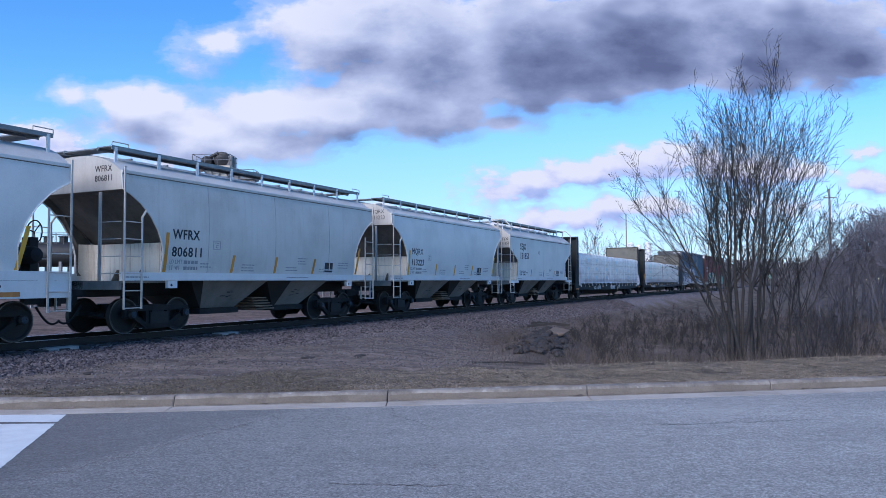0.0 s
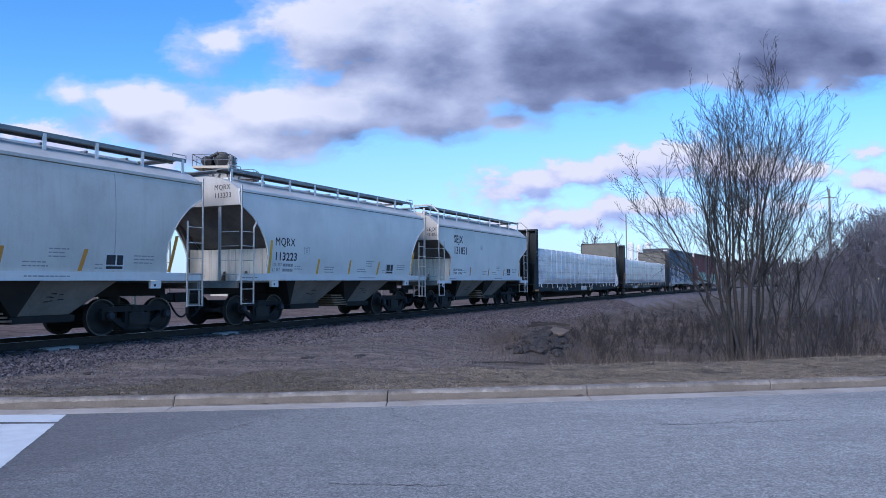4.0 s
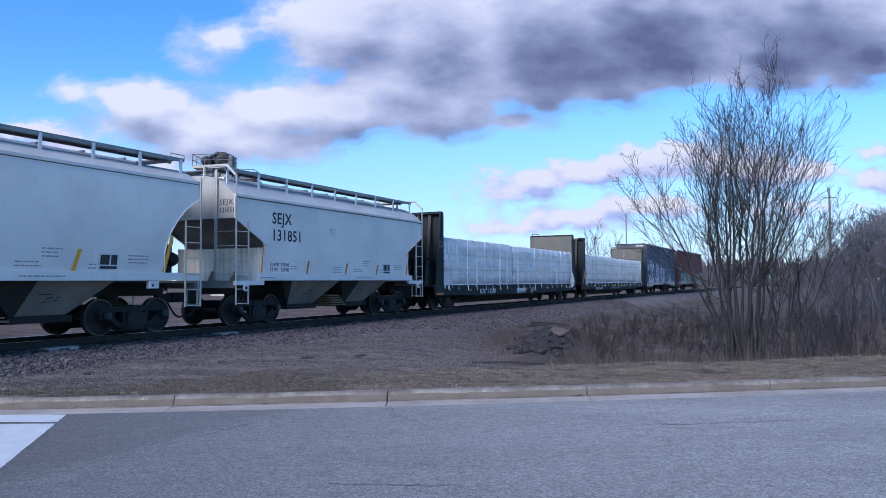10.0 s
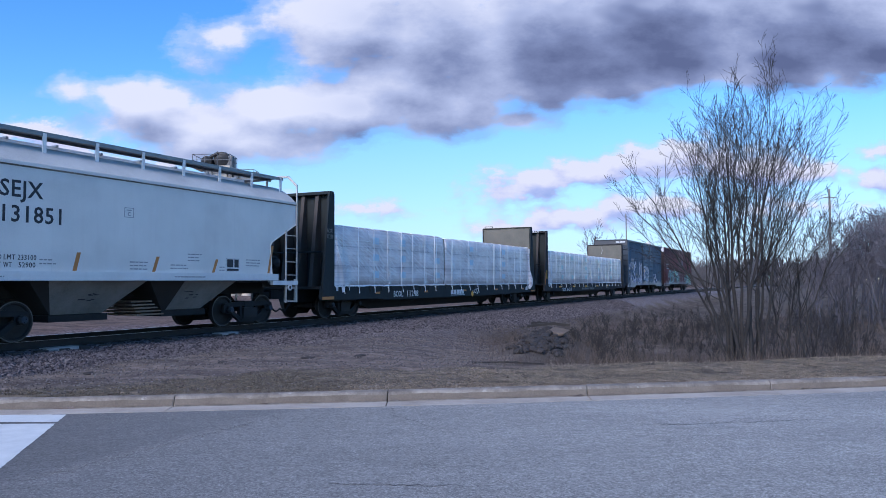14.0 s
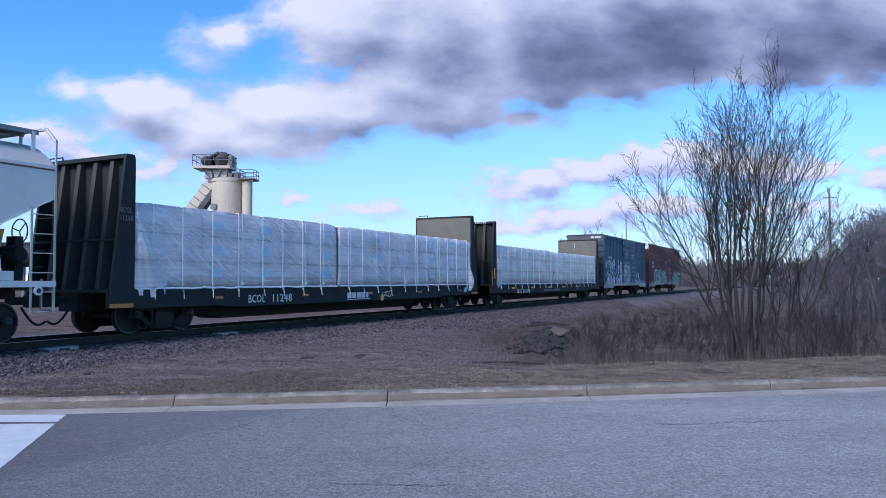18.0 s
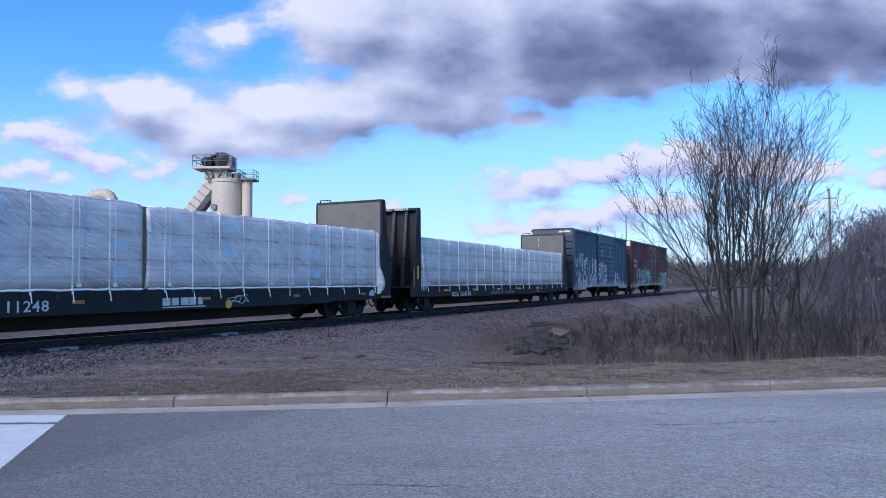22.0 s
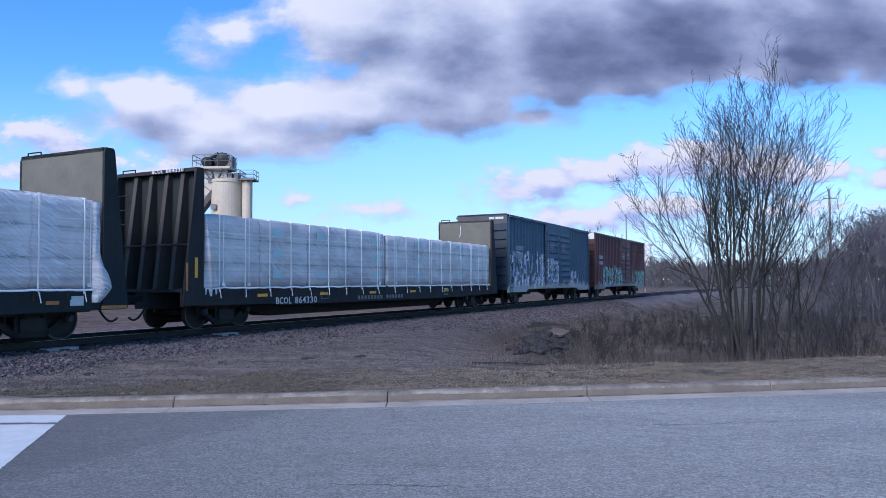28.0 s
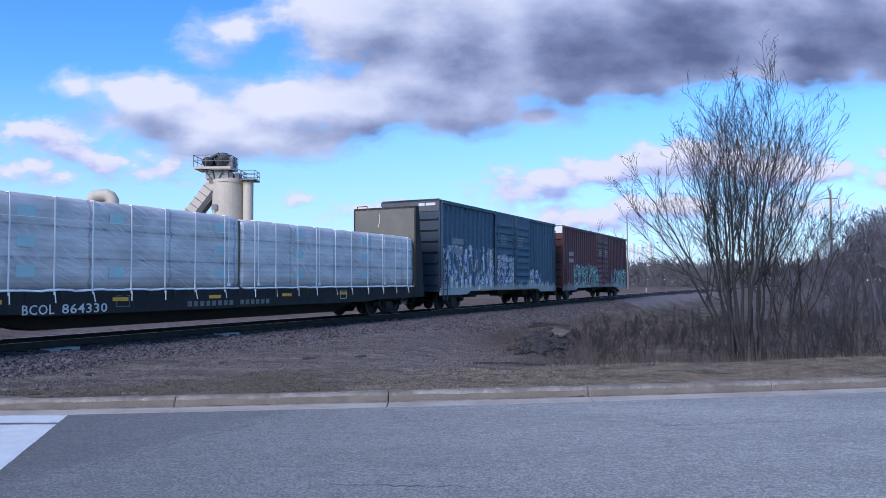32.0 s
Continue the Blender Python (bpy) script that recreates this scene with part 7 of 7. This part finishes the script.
def make_rubble():
    """Broken stones and a tipped slab at the head of the ditch."""
    rnd = random.Random(8)
    pile = tagged(new("rubble_pile"), "heap of dark broken stones in the ditch", "rubble")
    for i in range(290):
        u = rnd.random()
        x, y = 2.0 + 1.5 * u + rnd.gauss(0, 0.26 + 0.16 * u), 16.9 + 8.2 * u
        r = rnd.uniform(0.04, 0.105)
        bm = bmesh.new()
        bmesh.ops.create_icosphere(bm, subdivisions=1, radius=r)
        for v in bm.verts:
            v.co = Vector((v.co.x * 1.25, v.co.y, v.co.z * 0.75)) * (0.75 + 0.5 * rnd.random())
        rock = part("rock", bm, ROCK_DARK, pile)
        rock.matrix_basis = pose(x, y, ground_height(x, y) + r * 0.3 + 0.05 * max(0, 1 - abs(x - 2.0 - 1.5 * u) / 0.6), rnd.uniform(0, 40), rnd.uniform(0, 40), rnd.uniform(0, 360))
    bm = bmesh.new()
    v = box(bm, -0.30, 0.30, -0.26, 0.26, -0.05, 0.05)
    for q in v:
        q.co += Vector((rnd.uniform(-0.14, 0.14), rnd.uniform(-0.1, 0.1), rnd.uniform(-0.02, 0.02)))
    bmesh.ops.bevel(bm, geom=bm.edges, offset=0.02, segments=1, affect="EDGES")
    slab = tagged(part("concrete_slab", bm, ROCK_SLAB), "tilted tan slab of broken concrete on the rubble", "slab")
    slab.matrix_basis = pose(3.55, 23.4, ground_height(3.55, 23.4) + 0.16, 16, 8, -20)
    for i, (x, y, w, a) in enumerate(((3.3, 25.4, 1.0, 8), (3.8, 26.0, 1.1, -6), (3.5, 26.4, 0.9, 14), (1.0, 14.6, 0.9, 5), (1.6, 14.55, 0.7, -9))):
        bm = bmesh.new()
        h = 0.045 if y > 20 else 0.015
        box(bm, -w / 2, w / 2, -h, h, -h, h)
        log = tagged(part("old_timber" if y > 20 else "fallen_branch", bm, TIE_WOOD if y > 20 else BARK), "dark weathered timber lying over the rubble" if y > 20 else "thin dead branch lying in the verge grass", "timber" if y > 20 else "branch")
        log.matrix_basis = pose(x, y, ground_height(x, y) + (0.22 if y > 20 else 0.03), 0, rnd.uniform(-5, 5), a)
    for i, (px, py) in enumerate(((545, 637), (632, 635), (640, 633), (395, 645), (160, 664))):
        y = 1.6 * F / (py - 499.5)
        x = (px - 784) / F * y
        bm = bmesh.new()
        bmesh.ops.create_icosphere(bm, subdivisions=1, radius=0.09)
        clod = tagged(part("clod", bm, ROCK_DARK), "dark clod of earth on the bare dirt", "clod")
        clod.matrix_basis = pose(x, y, ground_height(x, y) + 0.01) @ Matrix.Diagonal((1.9 if i == 0 else 1.2, 1, 0.4, 1))


make_rubble()


# ---- clouds: two sheets, far out, that drift ----
def cloud_sheet(name, d, puffs, label, tone, grain, ragged, reach, shades, veil=0.0):
    m, t, b, out = nodes_of(name + "_vapour")
    t.nodes.remove(b)
    tc = t.nodes.new("ShaderNodeTexCoord").outputs["Object"]
    group = bpy.data.node_groups.new(name + "_density", "ShaderNodeTree")
    group.interface.new_socket("Point", in_out="INPUT", socket_type="NodeSocketVector")
    group.interface.new_socket("Density", in_out="OUTPUT", socket_type="NodeSocketFloat")
    group.interface.new_socket("Mass", in_out="OUTPUT", socket_type="NodeSocketFloat")
    gi, go = group.nodes.new("NodeGroupInput"), group.nodes.new("NodeGroupOutput")
    warp = add(group, "ShaderNodeTexNoise", Scale=0.012 * grain, Detail=3, Roughness=0.5)
    group.links.new(gi.outputs[0], warp.inputs["Vector"])
    shift = group.nodes.new("ShaderNodeVectorMath")
    shift.operation = "MULTIPLY_ADD"
    group.links.new(warp.outputs["Color"], shift.inputs[0])
    shift.inputs[1].default_value = (36, 0, 24)
    group.links.new(gi.outputs[0], shift.inputs[2])
    total = None
    for cx, cy, rx, ry, strong in puffs:
        v = group.nodes.new("ShaderNodeVectorMath")
        v.operation = "MULTIPLY_ADD"
        group.links.new(shift.outputs[0], v.inputs[0])
        v.inputs[1].default_value = (1 / rx, 0, 1 / ry)
        v.inputs[2].default_value = (-(cx - 784 + 15) / rx, 0, -(500 - cy + 10) / ry)
        ln = group.nodes.new("ShaderNodeVectorMath")
        ln.operation = "LENGTH"
        group.links.new(v.outputs[0], ln.inputs[0])
        one = math_node(group, "MULTIPLY", math_node(group, "SUBTRACT", 1.0, ln.outputs["Value"]), strong)
        total = one if total is None else math_node(group, "SMOOTH_MAX", total, one, 0.25)
    drawn = group.nodes.new("ShaderNodeVectorMath")
    drawn.operation = "MULTIPLY"
    group.links.new(gi.outputs[0], drawn.inputs[0])
    drawn.inputs[1].default_value = (0.72, 1.0, 1.35)
    billow = add(group, "ShaderNodeTexNoise", Scale=0.0105 * grain, Detail=9, Roughness=0.57)
    group.links.new(drawn.outputs[0], billow.inputs["Vector"])
    dens = math_node(group, "ADD", total, math_node(group, "MULTIPLY", math_node(group, "SUBTRACT", billow.outputs[0], 0.5), ragged))
    group.links.new(dens, go.inputs[0])
    swell = add(group, "ShaderNodeTexNoise", Scale=0.0105 * grain, Detail=2.2, Roughness=0.5)
    group.links.new(drawn.outputs[0], swell.inputs["Vector"])
    group.links.new(math_node(group, "ADD", total, math_node(group, "MULTIPLY", math_node(group, "SUBTRACT", swell.outputs[0], 0.5), ragged)), go.inputs[1])

    def density(offset):
        g = t.nodes.new("ShaderNodeGroup")
        g.node_tree = group
        mp = t.nodes.new("ShaderNodeMapping")
        k = F / d
        mp.inputs["Scale"].default_value = (k, k, k)
        mp.inputs["Location"].default_value = (offset[0], 0, offset[1])
        t.links.new(tc, mp.inputs[0])
        t.links.new(mp.outputs[0], g.inputs[0])
        return g.outputs[0], mp.outputs[0], g.outputs[1]

    here, where, mass = density((0, 0))
    _, _, beyond = density(reach)
    lit = math_node(t, "MULTIPLY_ADD", math_node(t, "SUBTRACT", mass, beyond), 0.62, 0.72)
    lit = math_node(t, "MULTIPLY_ADD", math_node(t, "SUBTRACT", here, mass), 0.75, lit, True)
    sep = t.nodes.new("ShaderNodeSeparateXYZ")
    t.links.new(where, sep.inputs[0])
    thick = math_node(t, "MULTIPLY", math_node(t, "MULTIPLY_ADD", mass, 0.9, -0.15, True), math_node(t, "MULTIPLY_ADD", sep.outputs[0], 0.0018, 0.52, True))
    lit = math_node(t, "SUBTRACT", lit, math_node(t, "MULTIPLY", thick, tone), None, True)
    colour = ramp(t, lit, shades).outputs[0]
    alpha = ramp(t, math_node(t, "ADD", here, 0.10), [(0.0, (0, 0, 0)), (0.10, (0.10, 0.10, 0.10)), (0.22, (0.36, 0.36, 0.36)), (0.48, (1, 1, 1))])
    alpha.color_ramp.interpolation = "EASE"
    cover = alpha.outputs[0]
    if veil:
        # thin bluish haze that thickens towards the horizon
        haze = math_node(t, "MULTIPLY", ramp(t, math_node(t, "MULTIPLY", sep.outputs[2], 0.0025), [(0.0, (1, 1, 1)), (0.45, (0.55, 0.55, 0.55)), (0.9, (0, 0, 0))]).outputs[0], veil)
        colour = mix_colour(t, cover, (0.50, 0.745, 0.98), colour)
        cover = math_node(t, "SUBTRACT", 1.0, math_node(t, "MULTIPLY", math_node(t, "SUBTRACT", 1.0, cover), math_node(t, "SUBTRACT", 1.0, haze)))
    glow = add(t, "ShaderNodeEmission", Strength=0.64)
    t.links.new(colour, glow.inputs[0])
    clear = t.nodes.new("ShaderNodeBsdfTransparent")
    mix = t.nodes.new("ShaderNodeMixShader")
    t.links.new(cover, mix.inputs[0])
    t.links.new(clear.outputs[0], mix.inputs[1])
    t.links.new(glow.outputs[0], mix.inputs[2])
    t.links.new(mix.outputs[0], out.inputs["Surface"])
    w, h = 0.80 * d, 0.52 * d
    ob = arrays(name, [(-w, 0, 0.01 * d), (w, 0, 0.01 * d), (w, 0, h), (-w, 0, h)], [(0, 1, 2, 3)], m)
    ob.matrix_basis = pose(0, d, 1.75, 0, 0.29, 0)
    return tagged(ob, label, "clouds", kind="structure")


HIGH = [(620, 45, 180, 100, 1), (690, 135, 160, 60, 0.9), (560, 100, 110, 50, 0.6), (760, 60, 220, 120, 1), (940, 60, 260, 135, 1), (1150, 50, 330, 130, 1), (1400, 45, 280, 125, 1), (900, 140, 200, 72, 1), (1040, 140, 150, 62, 1), (1330, 110, 220, 70, 1), (1540, 95, 110, 45, 1), (1180, 115, 160, 60, 0.9),
        (260, 185, 110, 52, 0.85), (330, 225, 140, 62, 0.95), (480, 195, 140, 62, 1), (600, 190, 170, 62, 1), (760, 190, 170, 62, 1), (450, 258, 160, 40, 0.85), (392, 66, 74, 42, 0.55), (450, 45, 60, 40, 0.4), (130, 165, 60, 34, 0.34), (345, 108, 60, 24, 0.28), (880, 215, 90, 26, 0.6), (170, 215, 60, 40, 0.3)]
LOW = [(905, 336, 60, 28, 0.75), (945, 325, 80, 34, 0.95), (1030, 305, 90, 34, 0.95), (850, 335, 56, 40, 0.42), (1110, 285, 80, 36, 0.85), (1000, 385, 150, 24, 0.75), (1090, 362, 60, 26, 0.8), (890, 400, 90, 18, 0.45), (1200, 280, 110, 46, 0.8), (1160, 362, 80, 28, 0.7), (1545, 322, 70, 26, 0.75), (640, 372, 90, 18, 0.42), (520, 353, 60, 12, 0.38),
       (1330, 300, 110, 50, 0.7), (40, 235, 90, 34, 0.6), (110, 262, 90, 40, 0.62), (60, 300, 130, 34, 0.5), (200, 290, 90, 34, 0.5), (1400, 370, 150, 24, 0.5), (1440, 300, 70, 22, 0.55), (1535, 268, 50, 14, 0.4), (290, 300, 100, 30, 0.4)]
CLOUDS_HIGH = cloud_sheet("cloud_bank", 2200.0, HIGH, "grey and white evening cloud bank, lit at its upper edge", 1.12, 1.0, 1.45, (-20, 52),
                          [(0.0, (0.155, 0.18, 0.30)), (0.3, (0.30, 0.34, 0.50)), (0.6, (0.57, 0.61, 0.77)), (0.85, (0.85, 0.85, 0.93)), (1.0, (0.98, 0.95, 0.98))])
CLOUDS_LOW = cloud_sheet("low_clouds", 4400.0, LOW, "small pinkish clouds low over the horizon", 0.10, 2.0, 1.75, (-8, 20),
                         [(0.3, (0.42, 0.52, 0.82)), (0.55, (0.60, 0.65, 0.90)), (0.75, (0.85, 0.83, 0.94)), (0.92, (0.98, 0.94, 0.95))], 0.85)


# ---- what moves ----
def motions():
    for car, s0, length in TRAIN:
        rows = []
        for i in range(33):
            s = s0 - gone(float(i))
            p, q = line_point(s), line_point(s + length)
            rows.append((float(i), pose(p.x, p.y, RAIL_Z, 0, 0, math.degrees(math.atan2(q.y - p.y, q.x - p.x)))))
        walk(car, rows)
    for wheel, k in WHEELS:
        walk(wheel, [(i * 8 / 30, pose(k, 0, 0.457, 0, -math.degrees(gone(i * 8 / 30) / 0.457), 0)) for i in range(121)])
    sway = random.Random(2)
    for stem in STEMS:
        base = stem.matrix_basis.translation.copy()
        a, b, lag = sway.uniform(0.25, 0.55), sway.uniform(0.1, 0.3), sway.uniform(0, 2)
        walk(stem, [(t * 0.8, pose(base.x, base.y, base.z, b * math.sin(t * 0.9 + lag), a * (math.sin(t * 0.55 + 1.0) + 0.6 * math.sin(t * 1.37 + lag)), 0)) for t in range(41)])
    for sheet, d in ((CLOUDS_HIGH, 2200.0), (CLOUDS_LOW, 4400.0)):
        walk(sheet, [(0.0, pose(0, d, 1.75, 0, 0.29, 0)), (32.0, pose(81, d - 143, -8, 0, 0.29, 0))])


motions()
